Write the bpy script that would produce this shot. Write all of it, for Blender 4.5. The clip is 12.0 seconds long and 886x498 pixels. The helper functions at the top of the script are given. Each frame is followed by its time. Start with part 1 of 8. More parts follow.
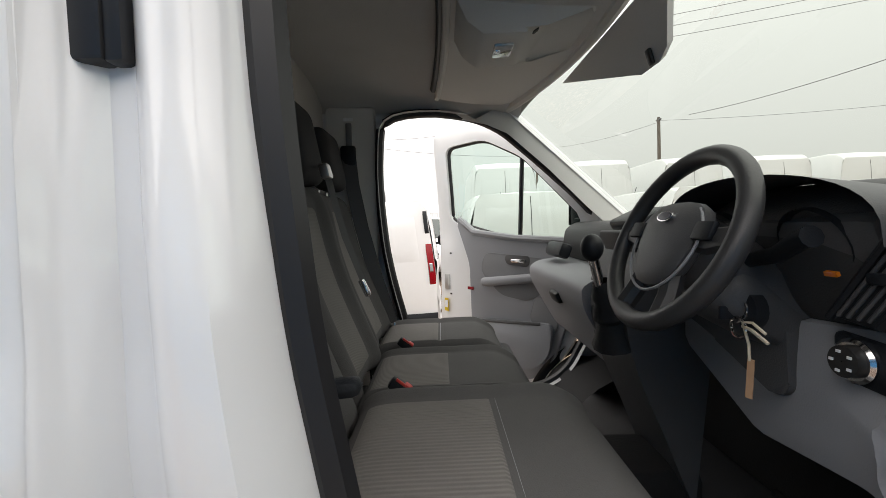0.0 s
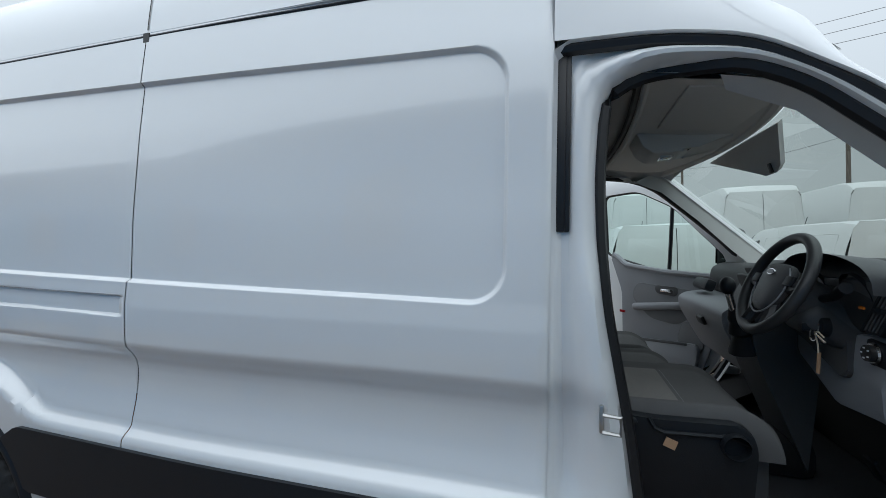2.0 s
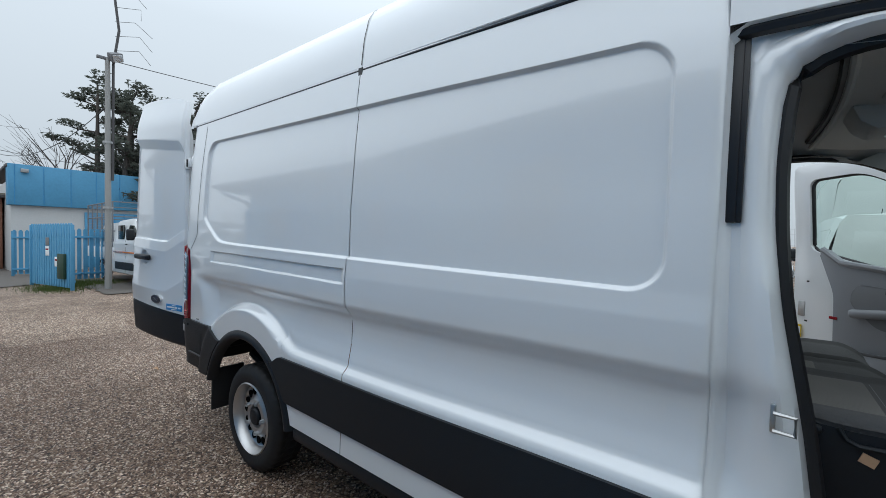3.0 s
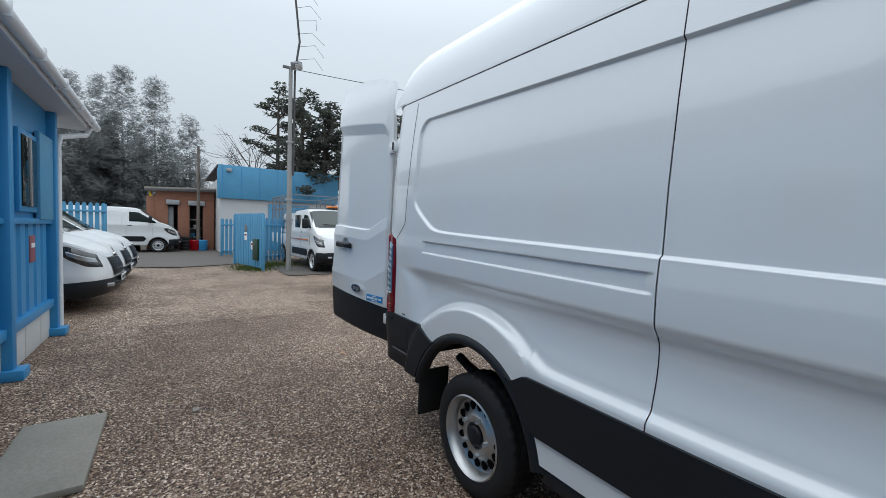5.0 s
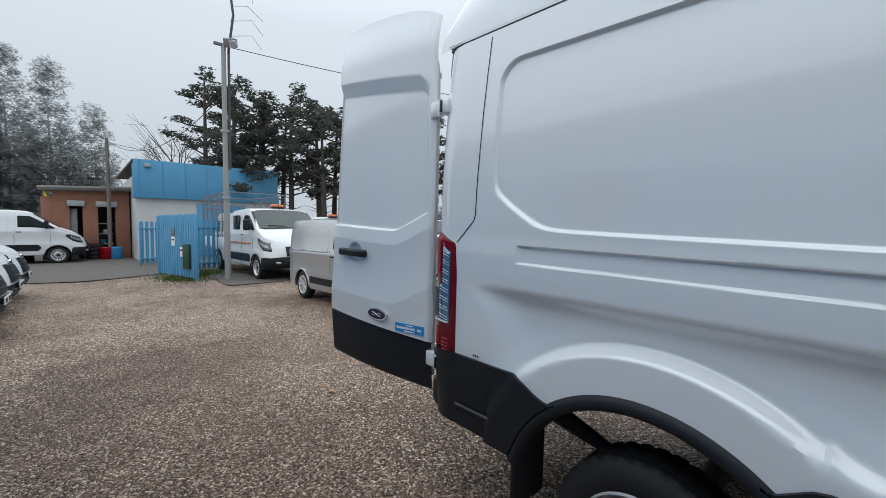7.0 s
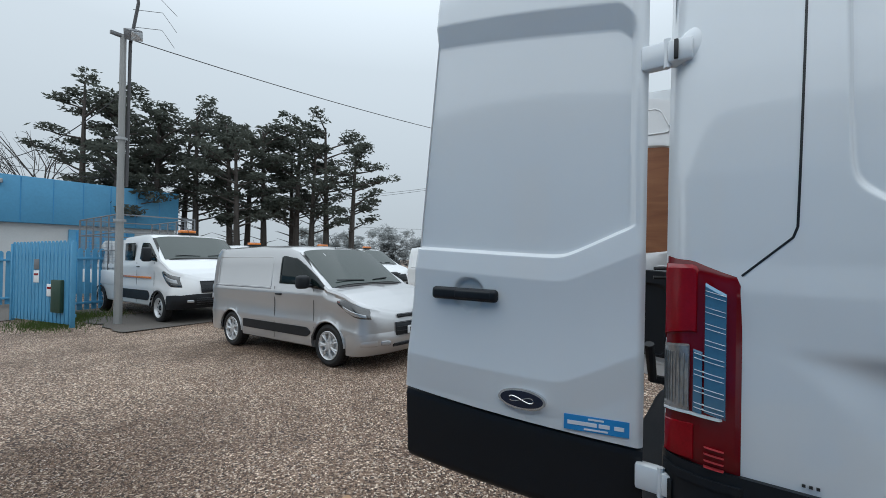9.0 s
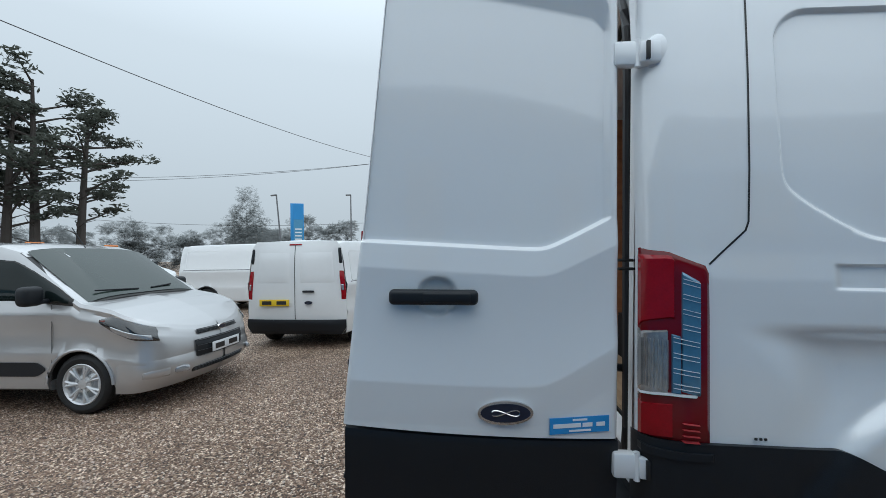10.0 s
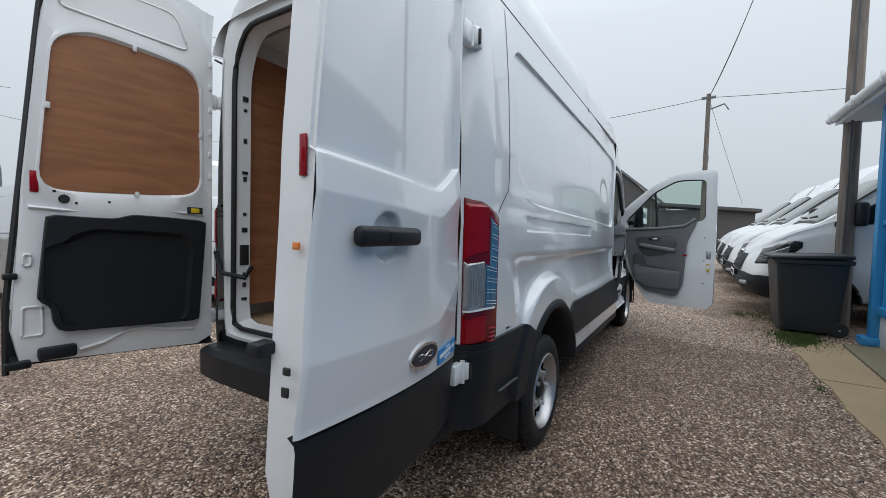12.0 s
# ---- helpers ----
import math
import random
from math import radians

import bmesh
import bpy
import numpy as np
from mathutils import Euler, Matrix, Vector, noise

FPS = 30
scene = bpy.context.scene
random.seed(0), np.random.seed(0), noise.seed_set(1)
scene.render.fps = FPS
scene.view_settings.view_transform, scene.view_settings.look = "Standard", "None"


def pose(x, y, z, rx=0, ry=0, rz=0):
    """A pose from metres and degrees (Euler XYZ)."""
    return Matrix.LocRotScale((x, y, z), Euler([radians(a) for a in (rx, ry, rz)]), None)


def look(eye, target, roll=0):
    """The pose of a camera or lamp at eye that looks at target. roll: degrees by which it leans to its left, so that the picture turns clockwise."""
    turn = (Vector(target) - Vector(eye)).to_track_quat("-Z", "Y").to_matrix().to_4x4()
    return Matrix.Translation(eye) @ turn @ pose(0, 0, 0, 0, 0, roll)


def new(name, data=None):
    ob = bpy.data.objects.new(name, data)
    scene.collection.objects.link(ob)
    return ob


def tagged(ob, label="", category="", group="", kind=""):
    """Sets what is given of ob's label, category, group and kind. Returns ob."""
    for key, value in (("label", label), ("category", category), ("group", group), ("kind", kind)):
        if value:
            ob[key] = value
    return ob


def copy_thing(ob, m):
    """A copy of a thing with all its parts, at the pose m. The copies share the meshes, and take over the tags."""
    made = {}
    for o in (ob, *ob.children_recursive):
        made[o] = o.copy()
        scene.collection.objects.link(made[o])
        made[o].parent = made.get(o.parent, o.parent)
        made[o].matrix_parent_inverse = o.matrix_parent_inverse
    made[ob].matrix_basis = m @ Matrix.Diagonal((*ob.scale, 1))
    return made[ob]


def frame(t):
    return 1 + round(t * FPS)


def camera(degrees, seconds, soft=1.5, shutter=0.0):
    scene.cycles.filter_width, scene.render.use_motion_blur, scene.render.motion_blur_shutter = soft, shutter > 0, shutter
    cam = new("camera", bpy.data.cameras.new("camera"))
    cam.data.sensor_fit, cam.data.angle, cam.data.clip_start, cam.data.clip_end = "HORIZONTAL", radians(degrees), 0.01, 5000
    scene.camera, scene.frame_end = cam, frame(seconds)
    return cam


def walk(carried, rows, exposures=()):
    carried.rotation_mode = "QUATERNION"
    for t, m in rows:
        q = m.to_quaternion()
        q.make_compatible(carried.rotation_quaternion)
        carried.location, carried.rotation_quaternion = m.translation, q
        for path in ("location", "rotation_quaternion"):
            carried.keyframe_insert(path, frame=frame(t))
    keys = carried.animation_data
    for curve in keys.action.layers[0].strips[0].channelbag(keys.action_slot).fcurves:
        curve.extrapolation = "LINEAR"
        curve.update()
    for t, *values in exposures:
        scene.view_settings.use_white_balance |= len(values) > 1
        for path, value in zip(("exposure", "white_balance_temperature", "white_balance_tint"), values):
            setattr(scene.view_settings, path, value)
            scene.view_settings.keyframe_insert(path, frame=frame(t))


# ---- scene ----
cam = camera(95.0, 12.0, 0.75)
PATH = [
    (0, (2.827, -0.201, 1.471), (2.834, 1.796, 1.365), -2.4),
    (0.5, (2.813, -0.362, 1.496), (2.791, 1.637, 1.449), -1.5),
    (1, (2.78, -0.637, 1.521), (2.656, 1.359, 1.53), -1.1),
    (1.5, (2.643, -0.936, 1.535), (2.365, 1.045, 1.56), -1.1),
    (2, (2.592, -1.086, 1.552), (2.006, 0.826, 1.565), -0.5),
    (2.5, (2.655, -1.182, 1.546), (1.715, 0.583, 1.535), 0.1),
    (3, (2.653, -1.263, 1.544), (1.407, 0.301, 1.505), 0.7),
    (3.5, (2.505, -1.371, 1.536), (1.051, 0.0, 1.466), 1.0),
    (5.3, (1.604, -1.388, 1.526), (-0.057, -0.277, 1.432), 1.7),
    (5.5, (1.492, -1.397, 1.534), (-0.156, -0.269, 1.428), 1.5),
    (6, (1.201, -1.373, 1.511), (-0.386, -0.165, 1.361), 0.7),
    (6.5, (0.914, -1.352, 1.516), (-0.608, -0.064, 1.365), 0.5),
    (7, (0.53, -1.396, 1.52), (-0.946, -0.05, 1.422), 0.3),
    (7.2, (0.392, -1.41, 1.52), (-1.078, -0.056, 1.447), 0.7),
    (8.8, (-0.801, -1.435, 1.492), (-2.047, 0.129, 1.524), 0.4),
    (9, (-0.928, -1.4, 1.502), (-2.083, 0.232, 1.553), -0.0),
    (9.5, (-1.254, -1.355, 1.487), (-2.004, 0.497, 1.574), -0.3),
    (10, (-1.611, -1.333, 1.496), (-1.795, 0.659, 1.531), -1.0),
    (10.5, (-1.897, -1.211, 1.432), (-1.469, 0.743, 1.417), -1.6),
    (11, (-2.146, -1.095, 1.415), (-1.130, 0.627, 1.339), -1.3),
    (11.5, (-2.422, -0.924, 1.414), (-0.964, 0.439, 1.289), -0.3),
    (12, (-2.551, -0.728, 1.4), (-0.85, 0.318, 1.282), 0.7),
]
walk(cam, [(t, look(eye, target, roll)) for t, eye, target, roll in PATH],
     [(0, 1.24, 7150, 14), (0.5, 0.98, 7050, 12), (1, 0.68, 6650, 10), (1.5, 0.40, 6000, 6), (3, 0.35, 5950, 6), (7, 0.33, 6050, 7), (9, 0.22, 5930, 5), (10, 0.24, 5830, 3.5), (11, 0.30, 5880, 5), (12, 0.36, 6150, 8)])

# ---------- world and light ----------
world = bpy.data.worlds.new("overcast_sky")
scene.world = world
world.use_nodes = True
wn, wl = world.node_tree.nodes, world.node_tree.links
wn.clear()
sky = wn.new("ShaderNodeTexSky")
sky.sky_type = "NISHITA"
sky.sun_disc = False
sky.sun_elevation, sky.sun_rotation = radians(48), radians(150)
sky.dust_density, sky.air_density, sky.ozone_density = 6.0, 1.0, 2.0
sky_level = wn.new("ShaderNodeMix")
sky_level.data_type = "RGBA"
sky_level.blend_type = "MULTIPLY"
sky_level.inputs["Factor"].default_value = 1.0
sky_level.inputs["B"].default_value = (0.05, 0.05, 0.05, 1)
wl.new(sky.outputs["Color"], sky_level.inputs["A"])
fog = wn.new("ShaderNodeMix")
fog.data_type = "RGBA"
fog.inputs["Factor"].default_value = 0.93
wl.new(sky_level.outputs["Result"], fog.inputs["A"])
# thick low cloud: a plain grey dome, a little brighter overhead
geo = wn.new("ShaderNodeTexCoord")
sep = wn.new("ShaderNodeSeparateXYZ")
wl.new(geo.outputs["Generated"], sep.inputs[0])
ramp = wn.new("ShaderNodeValToRGB")
ramp.color_ramp.elements[0].position, ramp.color_ramp.elements[0].color = 0.0, (0.46, 0.48, 0.495, 1)
ramp.color_ramp.elements[1].position, ramp.color_ramp.elements[1].color = 1.0, (1.50, 1.55, 1.60, 1)
mid_sky = ramp.color_ramp.elements.new(0.42)
mid_sky.color = (0.645, 0.672, 0.695, 1)
wl.new(sep.outputs["Z"], ramp.inputs[0])
wl.new(ramp.outputs[0], fog.inputs["B"])
bg = wn.new("ShaderNodeBackground")
bg.inputs["Strength"].default_value = 1.0
wl.new(fog.outputs["Result"], bg.inputs["Color"])
wout = wn.new("ShaderNodeOutputWorld")
wl.new(bg.outputs[0], wout.inputs[0])
sun = bpy.data.lights.new("sun", "SUN")
sun.energy, sun.angle, sun.color = 0.55, radians(150), (1.0, 0.97, 0.93)
sun_ob = new("sun", sun)
sun_ob.matrix_world = look((-5, -9, 12), (0, 0, 0))
scene.view_settings.exposure = 0.0


# ---------- materials ----------
def material(name, color, rough=0.5, metal=0.0, vary=0.12, scale=6.0, fine=80.0, bump=0.0, coat=0.0, spec=0.5, dark=None, bumpscale=None):
    """A surface whose colour drifts at two scales, with a fine relief."""
    m = bpy.data.materials.new(name)
    m.use_nodes = True
    n, l = m.node_tree.nodes, m.node_tree.links
    p = n["Principled BSDF"]
    p.inputs["Roughness"].default_value = rough
    p.inputs["Metallic"].default_value = metal
    p.inputs["Specular IOR Level"].default_value = spec
    if coat:
        p.inputs["Coat Weight"].default_value = coat
        p.inputs["Coat Roughness"].default_value = 0.03
        p.inputs["Coat IOR"].default_value = 1.7
    tc = n.new("ShaderNodeTexCoord")
    a = n.new("ShaderNodeTexNoise")
    a.inputs["Scale"].default_value, a.inputs["Detail"].default_value = scale, 4
    b = n.new("ShaderNodeTexNoise")
    b.inputs["Scale"].default_value, b.inputs["Detail"].default_value = fine, 3
    l.new(tc.outputs["Object"], a.inputs["Vector"])
    l.new(tc.outputs["Object"], b.inputs["Vector"])
    mix = n.new("ShaderNodeMix")
    mix.data_type = "RGBA"
    d = dark or tuple(c * (1 - 2 * vary) for c in color)
    mix.inputs["A"].default_value = (*d, 1)
    mix.inputs["B"].default_value = (*color, 1)
    s = n.new("ShaderNodeMath")
    s.operation = "MULTIPLY_ADD"
    s.inputs[1].default_value = 0.6
    l.new(a.outputs["Fac"], s.inputs[0])
    h = n.new("ShaderNodeMath")
    h.operation = "MULTIPLY"
    h.inputs[1].default_value = 0.55
    l.new(b.outputs["Fac"], h.inputs[0])
    l.new(h.outputs[0], s.inputs[2])
    l.new(s.outputs[0], mix.inputs["Factor"])
    l.new(mix.outputs["Result"], p.inputs["Base Color"])
    r = n.new("ShaderNodeMath")
    r.operation = "MULTIPLY_ADD"
    r.inputs[1].default_value = 0.12
    r.inputs[2].default_value = rough - 0.06
    l.new(a.outputs["Fac"], r.inputs[0])
    l.new(r.outputs[0], p.inputs["Roughness"])
    if bump:
        bp = n.new("ShaderNodeBump")
        bp.inputs["Strength"].default_value = bump
        bp.inputs["Distance"].default_value = 0.004
        src = b
        if bumpscale:
            src = n.new("ShaderNodeTexNoise")
            src.inputs["Scale"].default_value = bumpscale
            l.new(tc.outputs["Object"], src.inputs["Vector"])
        l.new(src.outputs["Fac"], bp.inputs["Height"])
        l.new(bp.outputs["Normal"], p.inputs["Normal"])
    return m


def glass_mat(name, tint, rough=0.0):
    m = bpy.data.materials.new(name)
    m.use_nodes = True
    n, l = m.node_tree.nodes, m.node_tree.links
    n.clear()
    out = n.new("ShaderNodeOutputMaterial")
    tr = n.new("ShaderNodeBsdfTransparent")
    tr.inputs[0].default_value = (*tint, 1)
    gl = n.new("ShaderNodeBsdfGlossy")
    gl.inputs["Roughness"].default_value = rough
    lw = n.new("ShaderNodeLayerWeight")
    lw.inputs[0].default_value = 0.5
    pw = n.new("ShaderNodeMath")
    pw.operation = "POWER"
    pw.inputs[1].default_value = 4.0
    l.new(lw.outputs["Facing"], pw.inputs[0])
    fr = n.new("ShaderNodeMath")
    fr.operation = "MULTIPLY_ADD"
    fr.inputs[1].default_value, fr.inputs[2].default_value = 0.85, 0.05
    l.new(pw.outputs[0], fr.inputs[0])
    mx = n.new("ShaderNodeMixShader")
    l.new(fr.outputs[0], mx.inputs[0])
    l.new(tr.outputs[0], mx.inputs[1])
    l.new(gl.outputs[0], mx.inputs[2])
    l.new(mx.outputs[0], out.inputs[0])
    return m


def gravel_mat():
    m = bpy.data.materials.new("gravel")
    m.use_nodes = True
    n, l = m.node_tree.nodes, m.node_tree.links
    p = n["Principled BSDF"]
    tc = n.new("ShaderNodeTexCoord")
    vo = n.new("ShaderNodeTexVoronoi")
    vo.inputs["Scale"].default_value = 76
    vo2 = n.new("ShaderNodeTexVoronoi")
    vo2.inputs["Scale"].default_value = 38
    big = n.new("ShaderNodeTexNoise")
    big.inputs["Scale"].default_value, big.inputs["Detail"].default_value = 0.35, 6
    mid = n.new("ShaderNodeTexNoise")
    mid.inputs["Scale"].default_value, mid.inputs["Detail"].default_value = 2.3, 5
    for t in (vo, vo2, big, mid):
        l.new(tc.outputs["Object"], t.inputs["Vector"])
    sepc = n.new("ShaderNodeSeparateColor")
    l.new(vo.outputs["Color"], sepc.inputs[0])
    r = n.new("ShaderNodeValToRGB")
    e = r.color_ramp.elements
    e[0].position, e[0].color = 0.0, (0.018, 0.011, 0.008, 1)
    e[1].position, e[1].color = 1.0, (0.98, 0.83, 0.68, 1)
    for pos, c in ((0.3, (0.125, 0.070, 0.042, 1)), (0.55, (0.245, 0.150, 0.096, 1)), (0.8, (0.46, 0.335, 0.235, 1))):
        x = e.new(pos)
        x.color = c
    l.new(sepc.outputs[0], r.inputs[0])
    wet = n.new("ShaderNodeValToRGB")
    wet.color_ramp.elements[0].position, wet.color_ramp.elements[0].color = 0.44, (0.50, 0.455, 0.41, 1)
    wet.color_ramp.elements[1].position, wet.color_ramp.elements[1].color = 0.6, (1, 1, 1, 1)
    add = n.new("ShaderNodeMath")
    add.operation = "MULTIPLY_ADD"
    add.inputs[1].default_value = 0.35
    sc = n.new("ShaderNodeMath")
    sc.operation = "MULTIPLY"
    sc.inputs[1].default_value = 0.72
    l.new(big.outputs["Fac"], sc.inputs[0])
    l.new(mid.outputs["Fac"], add.inputs[0])
    l.new(sc.outputs[0], add.inputs[2])
    l.new(add.outputs[0], wet.inputs[0])
    mul = n.new("ShaderNodeMix")
    mul.data_type, mul.blend_type = "RGBA", "MULTIPLY"
    mul.inputs["Factor"].default_value = 0.9
    l.new(r.outputs[0], mul.inputs["A"])
    l.new(wet.outputs[0], mul.inputs["B"])
    l.new(mul.outputs["Result"], p.inputs["Base Color"])
    p.inputs["Roughness"].default_value = 0.62
    ad = n.new("ShaderNodeMath")
    ad.operation = "ADD"
    l.new(vo.outputs["Distance"], ad.inputs[0])
    l.new(vo2.outputs["Distance"], ad.inputs[1])
    bp = n.new("ShaderNodeBump")
    bp.invert = True
    bp.inputs["Strength"].default_value, bp.inputs["Distance"].default_value = 0.9, 0.012
    l.new(ad.outputs[0], bp.inputs["Height"])
    l.new(bp.outputs["Normal"], p.inputs["Normal"])
    return m


def wood_mat(name, light, deep, stretch=(1, 1, 9), scale=3.0):
    m = material(name, light, 0.6)
    n, l = m.node_tree.nodes, m.node_tree.links
    p = n["Principled BSDF"]
    tc = n.new("ShaderNodeTexCoord")
    mp = n.new("ShaderNodeMapping")
    mp.inputs["Scale"].default_value = stretch
    w = n.new("ShaderNodeTexNoise")
    w.inputs["Scale"].default_value, w.inputs["Detail"].default_value, w.inputs["Distortion"].default_value = scale, 8, 0.6
    l.new(tc.outputs["Object"], mp.inputs[0])
    l.new(mp.outputs[0], w.inputs["Vector"])
    r = n.new("ShaderNodeValToRGB")
    r.color_ramp.elements[0].position, r.color_ramp.elements[0].color = 0.3, (*deep, 1)
    r.color_ramp.elements[1].position, r.color_ramp.elements[1].color = 0.7, (*light, 1)
    l.new(w.outputs["Fac"], r.inputs[0])
    l.new(r.outputs[0], p.inputs["Base Color"])
    return m


def fabric_mat(name, color, ribs):
    m = material(name, color, 0.9, vary=0.2, fine=400, bump=0.3, spec=0.2)
    n, l = m.node_tree.nodes, m.node_tree.links
    if ribs:
        tc = n.new("ShaderNodeTexCoord")
        w = n.new("ShaderNodeTexWave")
        w.bands_direction = "Y"
        w.inputs["Scale"].default_value = 28
        l.new(tc.outputs["Object"], w.inputs["Vector"])
        bp = n.new("ShaderNodeBump")
        bp.inputs["Strength"].default_value, bp.inputs["Distance"].default_value = 0.5, 0.003
        l.new(w.outputs["Fac"], bp.inputs["Height"])
        l.new(bp.outputs["Normal"], n["Principled BSDF"].inputs["Normal"])
    return m


WHITE = material("white_paint", (0.81, 0.825, 0.835), 0.30, vary=0.012, scale=2, fine=15, coat=1.0)
WHITE2 = material("white_inner_paint", (0.79, 0.80, 0.81), 0.38, vary=0.04, scale=5, fine=40, coat=0.4)
# parked vans' white: coat cut back so their dimly lit sides read brighter
FLEETW = material("fleet_white_lifted", (0.77, 0.78, 0.785), 0.38, vary=0.03, scale=1.5, fine=12, coat=0.35, spec=0.4)
SILVER = material("silver_paint", (0.50, 0.50, 0.505), 0.32, metal=0.55, vary=0.03, coat=1.0)
BLACKP = material("black_plastic", (0.0105, 0.013, 0.017), 0.48, vary=0.15, fine=300, bump=0.15, spec=0.36)
DARKP = material("dark_grey_plastic", (0.080, 0.082, 0.086), 0.45, vary=0.12, fine=350, bump=0.2, spec=0.5)
DASHP = material("dash_skin", (0.045, 0.046, 0.048), 0.55, vary=0.12, fine=300, bump=0.2, spec=0.4)
GREYP = material("grey_plastic", (0.285, 0.295, 0.315), 0.5, vary=0.05, fine=350, bump=0.2)
MIDP = material("mid_grey_plastic", (0.17, 0.175, 0.185), 0.55, vary=0.08, fine=350, bump=0.2)
LINER = material("headliner", (0.62, 0.62, 0.61), 0.95, vary=0.1, fine=300, bump=0.25, spec=0.1)
LINERL = material("pale_headliner", (0.70, 0.70, 0.68), 0.8, vary=0.05, fine=300, bump=0.2, spec=0.2)
FABRIC = fabric_mat("seat_fabric", (0.128, 0.126, 0.126), False)
FABRICR = fabric_mat("ribbed_seat_fabric", (0.225, 0.214, 0.204), True)
BLACKF = fabric_mat("black_seat_cloth", (0.040, 0.040, 0.042), False)
GRIP = material("wheel_grip", (0.038, 0.039, 0.041), 0.42, vary=0.12, fine=260, bump=0.12)
RUBBER = material("rubber", (0.020, 0.020, 0.021), 0.65, vary=0.2, fine=120, bump=0.3, spec=0.4)
SEAL = material("door_seal", (0.016, 0.016, 0.018), 0.42, vary=0.1)
STEEL = material("wheel_steel", (0.66, 0.67, 0.68), 0.36, metal=0.45, vary=0.08, scale=9)
HOLE = material("dark_opening", (0.008, 0.008, 0.008), 0.95, vary=0.05, spec=0.0)
RIMM = material("bare_rim_steel", (0.56, 0.555, 0.55), 0.34, metal=0.85, vary=0.10, scale=9, fine=60)
CHROME = material("chrome", (0.75, 0.75, 0.76), 0.12, metal=1.0, vary=0.02)
ZINC = material("zinc", (0.55, 0.55, 0.54), 0.4, metal=0.9, vary=0.1)
RED = material("red_lens", (0.38, 0.003, 0.012), 0.14, vary=0.35, scale=14, fine=160, spec=0.4)
REDD = material("dark_red_lens", (0.17, 0.002, 0.007), 0.10, vary=0.15, spec=0.5)
REDB = material("red_plastic", (0.62, 0.05, 0.04), 0.4, vary=0.1)
REDL = material("bright_red_line", (0.55, 0.06, 0.07), 0.3, vary=0.1)
FACET = material("faceted_clear_lens", (0.56, 0.54, 0.52), 0.12, metal=0.45, vary=0.50, scale=30, fine=90, bump=0.7, bumpscale=26, coat=1.0)
CLEAR = material("clear_lens", (0.48, 0.50, 0.52), 0.14, metal=0.5, vary=0.25, scale=18, fine=120, bump=0.15, coat=1.0)
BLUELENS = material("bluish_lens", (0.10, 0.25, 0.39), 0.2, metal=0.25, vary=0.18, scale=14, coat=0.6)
DAMBER = material("dull_amber_lens", (0.16, 0.03, 0.02), 0.2, vary=0.1, spec=0.3)
AMBER = material("amber_lens", (0.80, 0.22, 0.02), 0.25, vary=0.1, coat=1.0)
NAVY = material("navy_badge", (0.010, 0.014, 0.034), 0.3, vary=0.05, coat=0.2)
STICKER = material("blue_sticker", (0.035, 0.27, 0.62), 0.4, vary=0.03)
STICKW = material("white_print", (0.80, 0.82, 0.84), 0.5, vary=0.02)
YELLOW = material("yellow_plate", (0.75, 0.52, 0.02), 0.45, vary=0.04)
INK = material("black_print", (0.02, 0.02, 0.02), 0.5, vary=0.05)
PLY = wood_mat("plywood", (0.36, 0.155, 0.068), (0.24, 0.095, 0.042), (1.2, 1, 9), 2.2)
PLYF = wood_mat("plywood_floor", (0.42, 0.30, 0.19), (0.30, 0.20, 0.12), (8, 1, 1), 3)
GLASS = glass_mat("window_glass", (0.60, 0.71, 0.66))
SCREEN = glass_mat("windscreen_glass", (0.63, 0.68, 0.64))
DGLASS = material("dark_window", (0.010, 0.016, 0.016), 0.05, vary=0.1, spec=0.25)
BLUEP = material("blue_painted_steel", (0.045, 0.27, 0.56), 0.42, vary=0.10, scale=2.5, fine=25, bump=0.1)
BLUEL = material("faded_blue_paint", (0.10, 0.33, 0.55), 0.55, vary=0.15, scale=1.5, fine=12)
RENDERW = material("white_render", (0.62, 0.63, 0.63), 0.85, vary=0.10, scale=1.0, fine=18, bump=0.2)
PVC = material("white_pvc", (0.72, 0.74, 0.76), 0.4, vary=0.05)
BRICKM = material("brick_face", (0.36, 0.17, 0.11), 0.9, vary=0.25, scale=4, fine=60, bump=0.4)
MOSSY = material("mossy_concrete", (0.27, 0.225, 0.155), 0.95, vary=0.3, scale=2.2, fine=60, bump=0.5, dark=(0.12, 0.115, 0.055))
SANDY = material("sandy_worn_concrete", (0.42, 0.31, 0.19), 0.95, vary=0.35, scale=1.6, fine=45, bump=0.5, dark=(0.20, 0.155, 0.075))
CONCRETE = material("concrete", (0.36, 0.335, 0.285), 0.9, vary=0.32, scale=2.4, fine=55, bump=0.6)
ASPHALT = material("asphalt", (0.135, 0.119, 0.104), 0.85, vary=0.25, scale=1.2, fine=160, bump=0.5)
POLEW = wood_mat("weathered_pole", (0.20, 0.17, 0.145), (0.10, 0.082, 0.068), (6, 6, 0.6), 4)
GALV = material("galvanised", (0.42, 0.43, 0.44), 0.5, metal=0.6, vary=0.15)
BARK = material("bark", (0.085, 0.074, 0.066), 0.95, vary=0.25, scale=5, fine=40, bump=0.6)
LEAF = material("pine_needles", (0.125, 0.138, 0.115), 0.8, vary=0.25, scale=1.0, fine=20, spec=0.2)
# pale grey stands for mist in the air, not for needle colour
LEAF2 = material("hazed_conifer", (0.29, 0.305, 0.302), 0.9, vary=0.08, scale=0.6, fine=10, spec=0.1)
